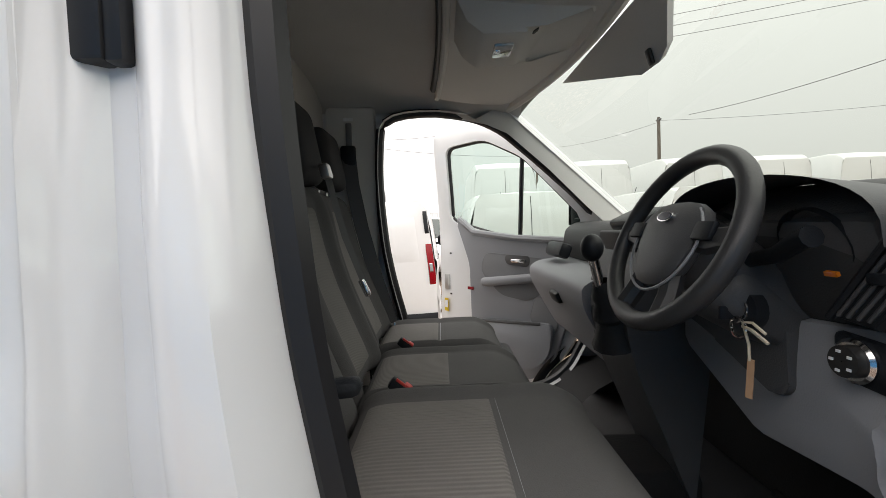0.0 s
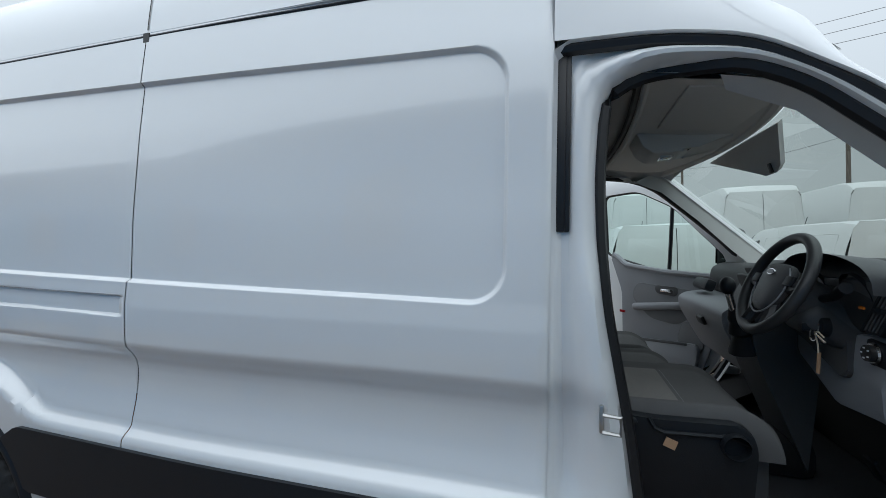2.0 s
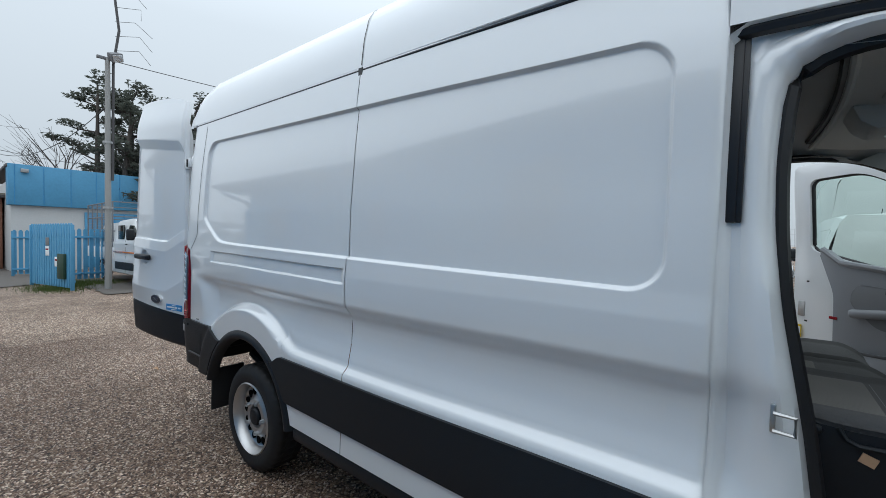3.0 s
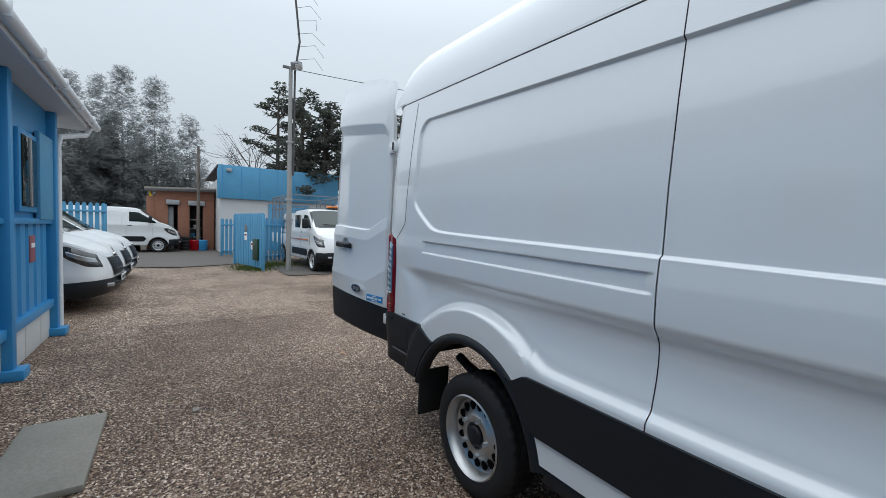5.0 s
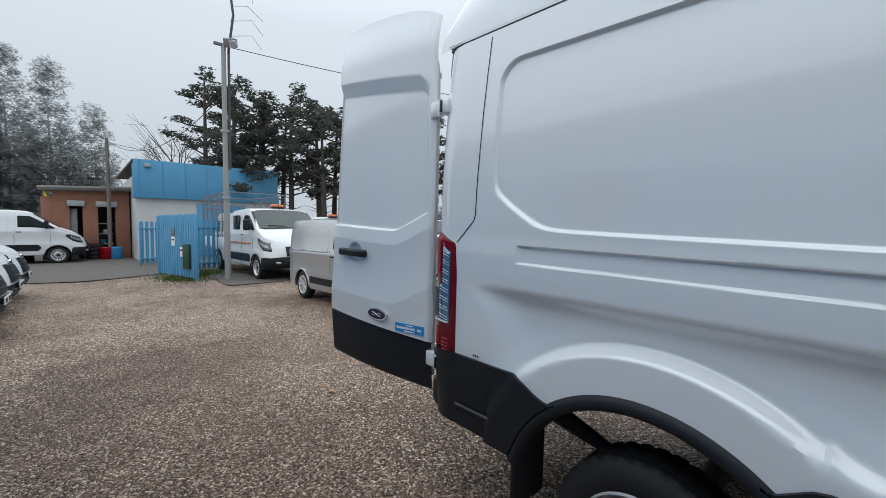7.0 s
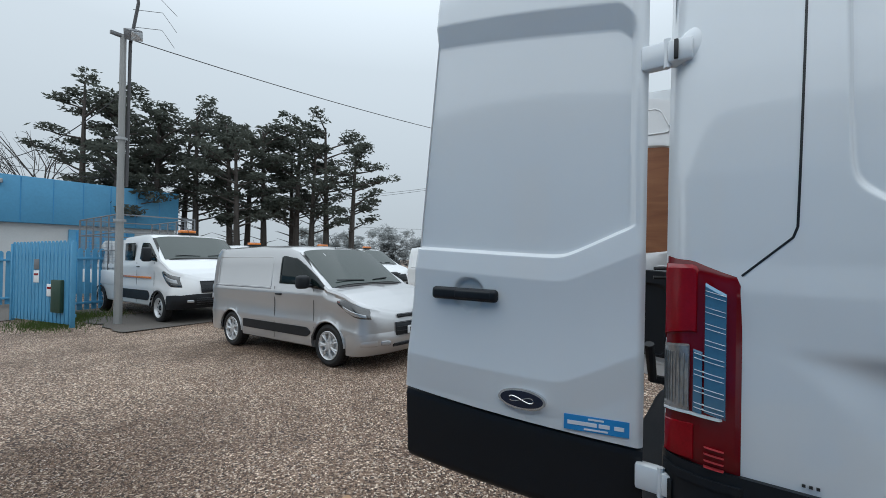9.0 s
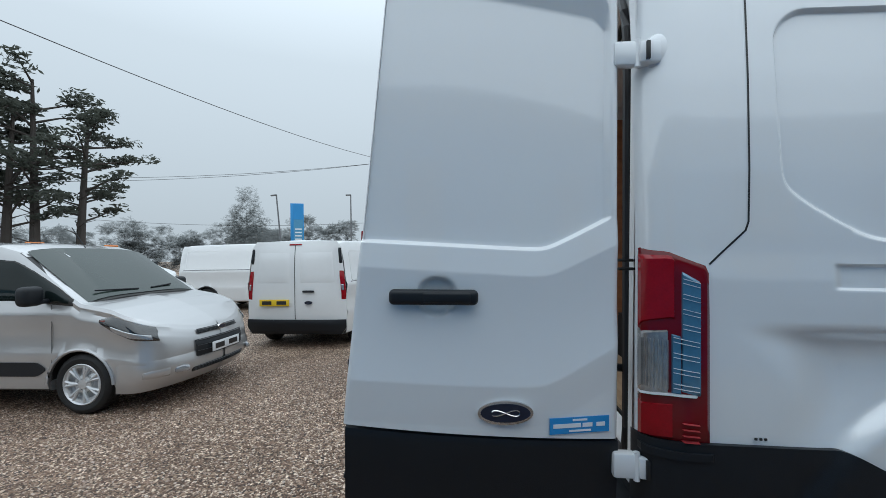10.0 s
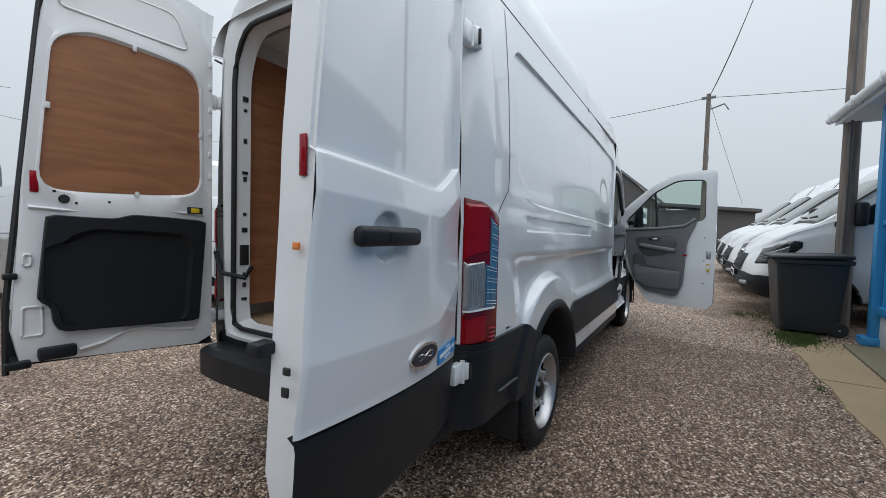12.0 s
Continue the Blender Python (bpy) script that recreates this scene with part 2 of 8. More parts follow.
NOTICE = material("faded_red_sign", (0.32, 0.11, 0.13), 0.6, vary=0.2, scale=12)
GREENB = material("dark_green_steel", (0.022, 0.060, 0.035), 0.5, vary=0.2)
GRASS = material("grass_blades", (0.10, 0.15, 0.035), 0.8, vary=0.3, scale=8)
ROOFD = material("dark_roof", (0.12, 0.115, 0.115), 0.85, vary=0.2)
WIRE = material("cable", (0.07, 0.07, 0.074), 0.6, vary=0.1)
BINP = material("bin_plastic", (0.020, 0.024, 0.026), 0.45, vary=0.2, scale=10)
for m_ in (LEAF, LEAF2, GRASS):
    nn, ll = m_.node_tree.nodes, m_.node_tree.links
    pr = nn["Principled BSDF"]
    tl = nn.new("ShaderNodeBsdfTranslucent")
    ll.new(pr.inputs["Base Color"].links[0].from_socket, tl.inputs[0])
    mx_ = nn.new("ShaderNodeMixShader")
    mx_.inputs[0].default_value = 0.45
    ll.new(pr.outputs[0], mx_.inputs[1])
    ll.new(tl.outputs[0], mx_.inputs[2])
    ll.new(mx_.outputs[0], nn["Material Output"].inputs[0])
# haze is painted into far foliage: part see-through to the sky, shaded facing up
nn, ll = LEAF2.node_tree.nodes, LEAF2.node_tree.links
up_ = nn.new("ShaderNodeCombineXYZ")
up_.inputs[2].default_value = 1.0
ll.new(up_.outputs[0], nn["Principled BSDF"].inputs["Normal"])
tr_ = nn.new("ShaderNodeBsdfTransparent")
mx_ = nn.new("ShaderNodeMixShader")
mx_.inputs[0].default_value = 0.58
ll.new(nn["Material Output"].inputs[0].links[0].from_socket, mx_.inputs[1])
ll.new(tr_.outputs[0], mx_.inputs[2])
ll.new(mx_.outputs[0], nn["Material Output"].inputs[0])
# a farther copy, more see-through still for thicker haze
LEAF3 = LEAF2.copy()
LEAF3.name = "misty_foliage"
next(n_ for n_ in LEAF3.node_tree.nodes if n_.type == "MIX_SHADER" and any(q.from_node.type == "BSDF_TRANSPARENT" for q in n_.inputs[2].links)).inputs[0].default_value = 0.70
WGLASS = material("raked_screen", (0.040, 0.056, 0.050), 0.06, vary=0.2, scale=1.5, spec=0.35, coat=0.15)
POSTG = material("grey_post", (0.33, 0.335, 0.33), 0.8, vary=0.12, scale=3, fine=60, bump=0.3)
GRAVEL = gravel_mat()
CREAM = material("cream_cord", (0.70, 0.62, 0.48), 0.8, vary=0.1)
TAG = material("kraft_tag", (0.55, 0.34, 0.20), 0.8, vary=0.15)
MIRRORG = material("mirror_glass", (0.8, 0.85, 0.9), 0.03, metal=1.0, vary=0.01)


# ---------- building helpers ----------
def thing(name, label, category, m=None, group="", kind=""):
    ob = new(name)
    ob.empty_display_size = 0.2
    if m is not None:
        ob.matrix_basis = m
    return tagged(ob, label, category, group, kind)


def link_mesh(name, verts, faces, mat, parent=None, label="", smooth=True):
    me = bpy.data.meshes.new(name)
    me.from_pydata([tuple(map(float, v)) for v in verts], [], [tuple(map(int, f)) for f in faces])
    if mat:
        me.materials.append(mat)
    if smooth:
        me.polygons.foreach_set("use_smooth", [True] * len(me.polygons))
        me.set_sharp_from_angle(angle=radians(38))
    me.update()
    ob = new(name, me)
    ob.parent = parent
    if label:
        ob["label"] = label
    return ob


def part(name, bm, mat, parent=None, label="", smooth=True):
    bmesh.ops.recalc_face_normals(bm, faces=bm.faces)
    me = bpy.data.meshes.new(name)
    bm.to_mesh(me)
    bm.free()
    me.materials.append(mat)
    if smooth:
        me.polygons.foreach_set("use_smooth", [True] * len(me.polygons))
        me.set_sharp_from_angle(angle=radians(38))
    ob = new(name, me)
    ob.parent = parent
    if label:
        ob["label"] = label
    return ob


def box(c, s, bevel=0.0, m=None, seg=2, bm=None):
    """A bevelled block round c with sides s, turned by m."""
    b = bmesh.new()
    bmesh.ops.create_cube(b, size=1)
    bmesh.ops.scale(b, vec=s, verts=b.verts)
    if bevel:
        bmesh.ops.bevel(b, geom=list(b.edges), offset=min(bevel, min(s) * 0.49), segments=seg, profile=0.5, affect="EDGES")
    if m is not None:
        bmesh.ops.transform(b, matrix=m, verts=b.verts)
    bmesh.ops.translate(b, vec=c, verts=b.verts)
    if bm is None:
        return b
    me = bpy.data.meshes.new("tmp")
    b.to_mesh(me)
    b.free()
    bm.from_mesh(me)
    bpy.data.meshes.remove(me)
    return bm


def tube(points, r, n=8, r_end=None, closed=False, bm=None, cap=True):
    """A pipe along points; its radius may taper."""
    b = bm or bmesh.new()
    pts = [Vector(p) for p in points]
    rings = []
    up = Vector((0, 0, 1))
    for i, p in enumerate(pts):
        a = pts[i - 1] if (i or closed) else p
        c = pts[(i + 1) % len(pts)] if (i + 1 < len(pts) or closed) else p
        d = (c - a).normalized()
        side = d.cross(up if abs(d.z) < 0.95 else Vector((1, 0, 0))).normalized()
        top = side.cross(d)
        rr = r if r_end is None else r + (r_end - r) * i / max(1, len(pts) - 1)
        rings.append([b.verts.new(p + rr * (math.cos(2 * math.pi * k / n) * side + math.sin(2 * math.pi * k / n) * top)) for k in range(n)])
    last = len(rings) if closed else len(rings) - 1
    for i in range(last):
        q, w = rings[i], rings[(i + 1) % len(rings)]
        for k in range(n):
            b.faces.new((q[k], q[(k + 1) % n], w[(k + 1) % n], w[k]))
    if cap and not closed:
        b.faces.new(rings[0][::-1])
        b.faces.new(rings[-1])
    return b


def revolve(profile, n=32, axis="y", bm=None, cap=False):
    """Turn a profile of (radius, along) about an axis through the origin."""
    b = bm or bmesh.new()
    rings = []
    for r, h in profile:
        ring = []
        for k in range(n):
            a = 2 * math.pi * k / n
            c, s = r * math.cos(a), r * math.sin(a)
            ring.append(b.verts.new((c, h, s) if axis == "y" else (c, s, h) if axis == "z" else (h, c, s)))
        rings.append(ring)
    for q, w in zip(rings, rings[1:]):
        for k in range(n):
            b.faces.new((q[k], q[(k + 1) % n], w[(k + 1) % n], w[k]))
    if cap:
        b.faces.new(rings[0])
        b.faces.new(rings[-1])
    return b


def grid(nu, nv, f):
    """Vertices and faces of a sheet f(u, v), u and v from 0 to 1."""
    verts = [f(i / nu, j / nv) for i in range(nu + 1) for j in range(nv + 1)]
    faces = [(i * (nv + 1) + j, (i + 1) * (nv + 1) + j, (i + 1) * (nv + 1) + j + 1, i * (nv + 1) + j + 1) for i in range(nu) for j in range(nv)]
    return verts, faces


def prism(outline, axis, a, b, bevel=0.0, bm=None):
    """A plate: the outline in the two other axes, from a to b along the axis."""
    q = bmesh.new()
    def at(p, h):
        return {"x": (h, p[0], p[1]), "y": (p[0], h, p[1]), "z": (p[0], p[1], h)}[axis]
    lo = [q.verts.new(at(p, a)) for p in outline]
    hi = [q.verts.new(at(p, b)) for p in outline]
    n = len(outline)
    q.faces.new(lo[::-1])
    q.faces.new(hi)
    for k in range(n):
        q.faces.new((lo[k], lo[(k + 1) % n], hi[(k + 1) % n], hi[k]))
    if bevel:
        bmesh.ops.bevel(q, geom=[e for e in q.edges], offset=bevel, segments=2, profile=0.5, affect="EDGES")
    if bm is None:
        return q
    me = bpy.data.meshes.new("tmp")
    q.to_mesh(me)
    q.free()
    bm.from_mesh(me)
    bpy.data.meshes.remove(me)
    return bm


def rounded(points, r, n=5):
    """An outline with its corners rounded by r (one number, or one a corner)."""
    out = []
    k = len(points)
    for i in range(k):
        p, a, c = Vector(points[i]), Vector(points[i - 1]), Vector(points[(i + 1) % k])
        rr = r[i] if isinstance(r, (list, tuple)) else r
        d = min(rr, (a - p).length * 0.49, (c - p).length * 0.49)
        s, e = p + (a - p).normalized() * d, p + (c - p).normalized() * d
        for j in range(n + 1):
            t = j / n
            out.append(tuple((1 - t) ** 2 * s + 2 * t * (1 - t) * p + t * t * e))
    return out


def resample(points, n):
    """n points at even steps along a closed outline."""
    p = np.array(points + [points[0]], float)
    d = np.r_[0, np.cumsum(np.linalg.norm(np.diff(p, axis=0), axis=1))]
    s = np.linspace(0, d[-1], n, endpoint=False)
    return np.stack([np.interp(s, d, p[:, k]) for k in range(p.shape[1])], 1)


def by_angle(points, c, n):
    """n points of a closed outline, one at every even angle about c."""
    p = resample([tuple(q) for q in points], 900)
    ang = np.arctan2(p[:, 1] - c[1], p[:, 0] - c[0])
    order = np.argsort(ang)
    a, p = ang[order], p[order]
    want = np.linspace(-math.pi, math.pi, n, endpoint=False)
    return np.stack([np.interp(want, a, p[:, k], period=2 * math.pi) for k in range(2)], 1)


def smooth01(e0, e1, x):
    t = np.clip((np.asarray(x, float) - e0) / (e1 - e0), 0, 1)
    return t * t * (3 - 2 * t)


# ---------- the white panel van ----------
MIDY, VANW = 1.02, 2.04
PIV = Vector((1.02, 0, 1.0))
VAN_M = Matrix.Translation(PIV) @ Matrix.Rotation(radians(1.5), 4, "Y") @ Matrix.Translation(-PIV)
van = thing("panel_van", "white high-roof panel van with black side cladding and all doors open", "van", VAN_M)
GAP = 1.02                      # seam between the two side pressings
ARCH_R, WZ = 0.535, 0.335       # rear wheel arch and hub height


def corner_in(x, y):
    """How far the nearside rear corner is drawn in."""
    return 0.10 * smooth01(1.1, 1.8, y) * smooth01(-0.45, -1.0, x)


def side_profile(z):
    pz = [0.40, 0.47, 0.60, 0.84, 0.87, 0.90, 0.95, 1.00, 1.04, 1.08, 1.12, 1.145, 1.16, 1.175, 1.19, 1.205, 1.222, 1.28, 1.36, 1.44, 1.50, 1.70, 2.00, 2.20, 2.40, 2.44]
    py = [0.045, 0.025, 0.016, 0.004, 0.0155, 0.026, 0.0395, 0.049, 0.0535, 0.0555, 0.0545, 0.051, 0.0455, 0.037, 0.0255, 0.012, 0.005, 0.002, 0.0, 0.006, 0.006, 0.009, 0.028, 0.047, 0.069, 0.077]
    return (np.interp(z - 0.006, pz, py) + np.interp(z, pz, py) + np.interp(z + 0.006, pz, py)) / 3


def rbox_sd(x, z, x0, x1, z0, z1, r):
    cx, cz, hx, hz = (x0 + x1) / 2, (z0 + z1) / 2, (x1 - x0) / 2 - r, (z1 - z0) / 2 - r
    qx, qz = np.abs(x - cx) - hx, np.abs(z - cz) - hz
    return np.hypot(np.maximum(qx, 0), np.maximum(qz, 0)) + np.minimum(np.maximum(qx, qz), 0) - r


def side_y(x, z):
    """How far the outer skin lies inboard of the widest line."""
    x, z = np.asarray(x, float), np.asarray(z, float)
    y = side_profile(z)
    # the long pressed panel
    zb = 0.014 * (x - GAP)
    sd = rbox_sd(x, z + zb, -0.70, 2.41, 1.452, 2.20, 0.11)
    cut = ((-0.70 - x) * 0.56 + (1.66 - z) * 0.83) - 0.014
    sd = 0.5 * (sd + cut + np.hypot(sd - cut, 0.035)) - 0.004
    y = y + 0.018 * smooth01(0.0, 0.015, -sd)
    # the two ribs over the rear wheel
    zr = z + 0.006 * (x - GAP)
    tip = np.minimum(1.0, np.maximum(0.0, (GAP - 0.012 - x) / 0.07))
    rib = smooth01(1.320, 1.330, zr) * smooth01(1.402, 1.394, zr) * smooth01(-0.56, -0.52, x) * np.minimum(1, tip * 2)
    y = y + 0.015 * rib
    # flare round the wheel: a flat lip with a clear outer edge that sweeps forward into the cladding line
    bend = 0.450
    zc = WZ + np.sqrt(np.maximum(0.0, 0.695 ** 2 - np.minimum(np.abs(x), 0.70) ** 2))
    zs = 0.850 + 0.047 * np.exp(-np.maximum(x - bend, 0) / 0.06)
    steep = np.where(x < bend, np.minimum(np.abs(x), 0.66) / np.sqrt(0.695 ** 2 - np.minimum(np.abs(x), 0.66) ** 2), 0.78 * np.exp(-np.maximum(x - bend, 0) / 0.06))
    q = (z - np.where(x < bend, zc, zs)) / np.sqrt(1 + steep ** 2)
    m = smooth01(0.062, 0.012, q)
    y = y * (1 - m) - 0.004 * m
    y = y + 0.006 * smooth01(0.10, 0.04, q) * (1 - m) * smooth01(1.16, 1.02, z)
    m2 = smooth01(0.42, 0.22, np.hypot((x + 0.95) * 0.9, z - 0.98))
    y = y * (1 - m2) + 0.006 * m2
    # rounded rear corner
    t = np.clip((-0.95 - x) / 0.16, 0, 0.999)
    y = y + 0.10 * (1 - np.sqrt(1 - t * t))
    # the side draws in towards the cab
    y = y + 0.055 * smooth01(1.15, 2.42, x) * smooth01(0.60, 1.0, z) * (1 - 0.6 * smooth01(1.7, 2.2, z))
    # rolled edge beside the cab door
    t = np.clip((x - 2.495) / 0.042, 0, 0.97)
    return y + 0.022 * (1 - np.sqrt(1 - t * t))


ROWS = np.r_[np.linspace(0.47, 0.84, 12, endpoint=False), np.linspace(0.84, 1.10, 18, endpoint=False), np.linspace(1.10, 1.25, 30, endpoint=False),
             np.linspace(1.25, 1.312, 6, endpoint=False), np.linspace(1.312, 1.41, 26, endpoint=False), np.linspace(1.41, 1.435, 5, endpoint=False),
             np.linspace(1.435, 1.50, 24, endpoint=False), np.linspace(1.50, 1.68, 26, endpoint=False), np.linspace(1.68, 2.08, 14, endpoint=False),
             np.linspace(2.08, 2.215, 34, endpoint=False), np.linspace(2.215, 2.40, 9)]


def sheet(name, xs, zlo, zhi, nz, mat, parent, off=0.0, left=False, rim=0.0, label=""):
    """A skin over columns xs, between two lines, at an offset outwards; rim turns its edges in."""
    ts = np.linspace(0, 1, nz + 1)
    cols = []
    for x in xs:
        if nz:
            z = zlo(x) + (zhi(x) - zlo(x)) * ts
        else:
            z = ROWS[::3] if left else ROWS
            z = np.where(z < 1.10, zlo(x) + (z - 0.47) / 0.63 * (1.10 - zlo(x)), z - 0.014 * (x - GAP) * smooth01(1.39, 1.44, z) * smooth01(2.38, 2.22, z))
        y = side_y(np.full_like(z, x), z) - off
        c = np.stack([np.full_like(z, x), y, z], 1)
        if rim:
            c = np.r_[[c[0] + (0, rim, 0)], c, [c[-1] + (0, rim, 0)]]
        cols.append(c)
    if rim:
        cols = [cols[0] + (0, rim, 0)] + cols + [cols[-1] + (0, rim, 0)]
    v = np.concatenate(cols)
    k = len(cols[0])
    f = [(i * k + j, (i + 1) * k + j, (i + 1) * k + j + 1, i * k + j + 1) for i in range(len(cols) - 1) for j in range(k - 1)]
    if left:
        v = v * (1, -1, 1) + (0, VANW, 0)
        v[:, 1] -= corner_in(v[:, 0], v[:, 1])
        f = [q[::-1] for q in f]
    return link_mesh(name, v, f, mat, parent, label)


def arch_low(base, r=ARCH_R + 0.02):
    return lambda x: max(base, WZ + math.sqrt(max(0.0, r * r - x * x))) if abs(x) < r else base


COLS_A = np.r_[np.linspace(-1.107, -0.72, 30, endpoint=False), np.linspace(-0.72, -0.50, 56, endpoint=False), np.linspace(-0.50, 0.6, 84, endpoint=False), np.linspace(0.6, 0.90, 16, endpoint=False), np.linspace(0.90, GAP - 0.0025, 22)]
COLS_B = np.r_[np.linspace(GAP + 0.0025, 2.28, 60, endpoint=False), np.linspace(2.28, 2.42, 40, endpoint=False), np.linspace(2.42, 2.49, 6, endpoint=False), np.linspace(2.49, 2.534, 14)]
for lf in (False, True):
    a = COLS_A[::4] if lf else COLS_A
    b = COLS_B[::4] if lf else COLS_B
    sheet("rear_side_panel", a, (lambda x: max(0.62 if x < -0.3 else 0.47, arch_low(0.47)(x))), lambda x: 2.40, 0, WHITE, van, left=lf)
    b = b[b < 2.42] if lf else b
    sheet("front_side_panel", b, lambda x: 0.47, lambda x: 2.40, 0, WHITE, van, left=lf)
    sheet("side_cladding", np.linspace(0.325, 2.50, 64), arch_low(0.592, 0.565), lambda x: 0.842 - 0.06 * float(smooth01(0.46, 0.33, x)), 10, BLACKP, van, off=0.014, left=lf, rim=0.02, label="textured black plastic cladding")
    sheet("rear_cladding", np.linspace(-1.113, -0.33, 52), arch_low(0.49, 0.565), lambda x: 0.852 - 0.07 * float(smooth01(-0.56, -0.36, x)), 14, BLACKP, van, off=0.016, left=lf, rim=0.02, label="textured black bumper corner")
    # arch moulding
    def arch_pt(u, v, s=lf):
        a = radians(10 + 156 * u)
        r = 0.512 + 0.095 * v
        x, z = r * math.cos(a), WZ + r * math.sin(a)
        y = 0.012 - 0.034 * math.sin(math.pi * min(1, v * 1.15) ** 0.7) + (0.03 if v < 0.08 else 0)
        return (x, VANW - y if s else y, z)
    link_mesh("arch_moulding", *grid(60, 10, arch_pt), BLACKP, van)
    def liner_pt(u, v, s=lf):
        a = radians(8 + 80 * u)
        y = 0.02 + 0.42 * v
        return (0.515 * math.cos(a), VANW - y if s else y, WZ + 0.515 * math.sin(a))
    link_mesh("wheel_arch_liner", *grid(30, 2, liner_pt), RUBBER, van)
    sy = -1 if lf else 1
    part("side_step", box((1.55, VANW - 0.05 if lf else 0.05, 0.425), (1.95, 0.10, 0.075), 0.02), BLACKP, van)
# seam behind the gap and inner sill
part("seam", box((GAP, 0.085, 1.45), (0.03, 0.04, 1.9), 0), SEAL, van)
part("bumper_groove", box((-0.72, -0.0125, 0.605), (0.33, 0.012, 0.010), 0.003), DARKP, van)

# roof: one skin from gutter to gutter
ROOF_TOP = lambda x: float(np.interp(x, [-1.12, -1.0, -0.8, 2.1, 2.35, 2.6, 2.85, 3.05, 3.20], [2.60, 2.74, 2.79, 2.79, 2.76, 2.64, 2.44, 2.25, 2.10]))
ROOF_EDGE = lambda x: float(np.interp(x, [-1.12, 2.54, 2.9, 3.08, 3.20], [2.40, 2.40, 2.30, 2.19, 2.085]))


def roof_pt(u, v):
    x = -1.11 + 4.31 * u
    top, low = ROOF_TOP(x), ROOF_EDGE(x)
    w = abs(2 * v - 1)                      # 1 at the gutters
    ws_ = [0, 0.40, 0.60, 0.70, 0.78, 0.85, 0.92, 0.97, 1.0]
    k = np.interp(w, ws_, [1.0, 0.99, 0.955, 0.90, 0.81, 0.66, 0.38, 0.13, 0.0])
    h = np.interp(w, ws_, [0, 0.50, 0.715, 0.81, 0.868, 0.905, 0.932, 0.943, 0.947])
    inset = 0.05 * smooth01(2.5, 3.2, x)
    y = MIDY + (1 if v > 0.5 else -1) * (h - inset * w)
    t = np.clip((-0.98 - x) / 0.14, 0, 0.999)
    return (x - 0.03 * (1 - k) * (1 if x < -1.0 else 0), float(y - corner_in(x, y)), low + (top - low) * float(k) - 0.02 * t)


link_mesh("roof", *grid(110, 72, roof_pt), WHITE, van)
seam_v = [(GAP + d, p[1] - 0.0025, p[2] + 0.001) for t in np.linspace(0.004, 0.17, 24) for d in (-0.003, 0.003) for p in [roof_pt((GAP + 1.11) / 4.31, t)]]
link_mesh("roof_seam", seam_v, [(2 * i, 2 * i + 1, 2 * i + 3, 2 * i + 2) for i in range(23)], SEAL, van)
for lf in (False, True):
    yy = (lambda y: VANW - y) if lf else (lambda y: y)
    # drip rail under the roof skin
    def rail_y(x):
        return min(0.098, max(0.070, float(side_y(x, 2.388))))
    link_mesh("roof_flange", *grid(40, 2, lambda u, v: ((x := -1.08 + 3.61 * u), yy(0.071 + (rail_y(x) + 0.012 - 0.071) * v), 2.403 - 0.012 * v)), WHITE, van)
    part("drip_rail", tube([(x, yy(rail_y(x) + 0.001), 2.388) for x in np.linspace(-1.08, 2.53, 40)], 0.006, 6), SEAL, van)


# --- rear frame with the open doorway ---
def frame_pair(n=96):
    outer = rounded([(0.15, 0.62), (1.89, 0.62), (1.94, 2.40), (1.80, 2.70), (0.24, 2.70), (0.10, 2.40)], [0.05, 0.05, 0.15, 0.12, 0.12, 0.15])
    inner = rounded([(0.225, 0.69), (1.815, 0.69), (1.815, 2.30), (1.70, 2.52), (0.34, 2.52), (0.225, 2.30)], [0.08, 0.08, 0.15, 0.12, 0.12, 0.15])
    return by_angle(outer, (1.02, 1.6), n), by_angle(inner, (1.02, 1.6), n)


FO, FI = frame_pair()
n = len(FO)
rings = [[(-1.095, *p) for p in FO], [(-1.10, *(0.7 * p + 0.3 * q)) for p, q in zip(FO, FI)], [(-1.075, *(0.4 * p + 0.6 * q)) for p, q in zip(FO, FI)],
         [(-1.07, *q) for q in FI], [(-0.985, *(q + (np.array((1.02, 1.6)) - q) * 0.02)) for q in FI]]
v = [(p[0], p[1] - float(corner_in(p[0], p[1])), p[2]) for r in rings for p in r]
f = [(i * n + k, i * n + (k + 1) % n, (i + 1) * n + (k + 1) % n, (i + 1) * n + k) for i in range(len(rings) - 1) for k in range(n)]
link_mesh("rear_door_frame", v, f, WHITE2, van, "white painted doorway frame")
part("door_seal", tube([(-1.085, q[0] - float(corner_in(-1.085, q[0])), q[1]) for q in FI], 0.016, 8, closed=True), SEAL, van, "black rubber doorway seal")
# punched holes and slots down the left jamb
for k, z in enumerate((0.86, 0.95, 1.02, 1.30, 1.40, 1.62, 1.66, 1.86, 2.05, 2.12)):
    part("jamb_slot", box((-1.02, 1.702, z), (0.02 if k % 3 else 0.035, 0.012, 0.03 if k % 2 else 0.018), 0.003), INK, van)
part("jamb_pocket", box((-1.02, 1.703, 1.14), (0.06, 0.012, 0.13), 0.01), INK, van)
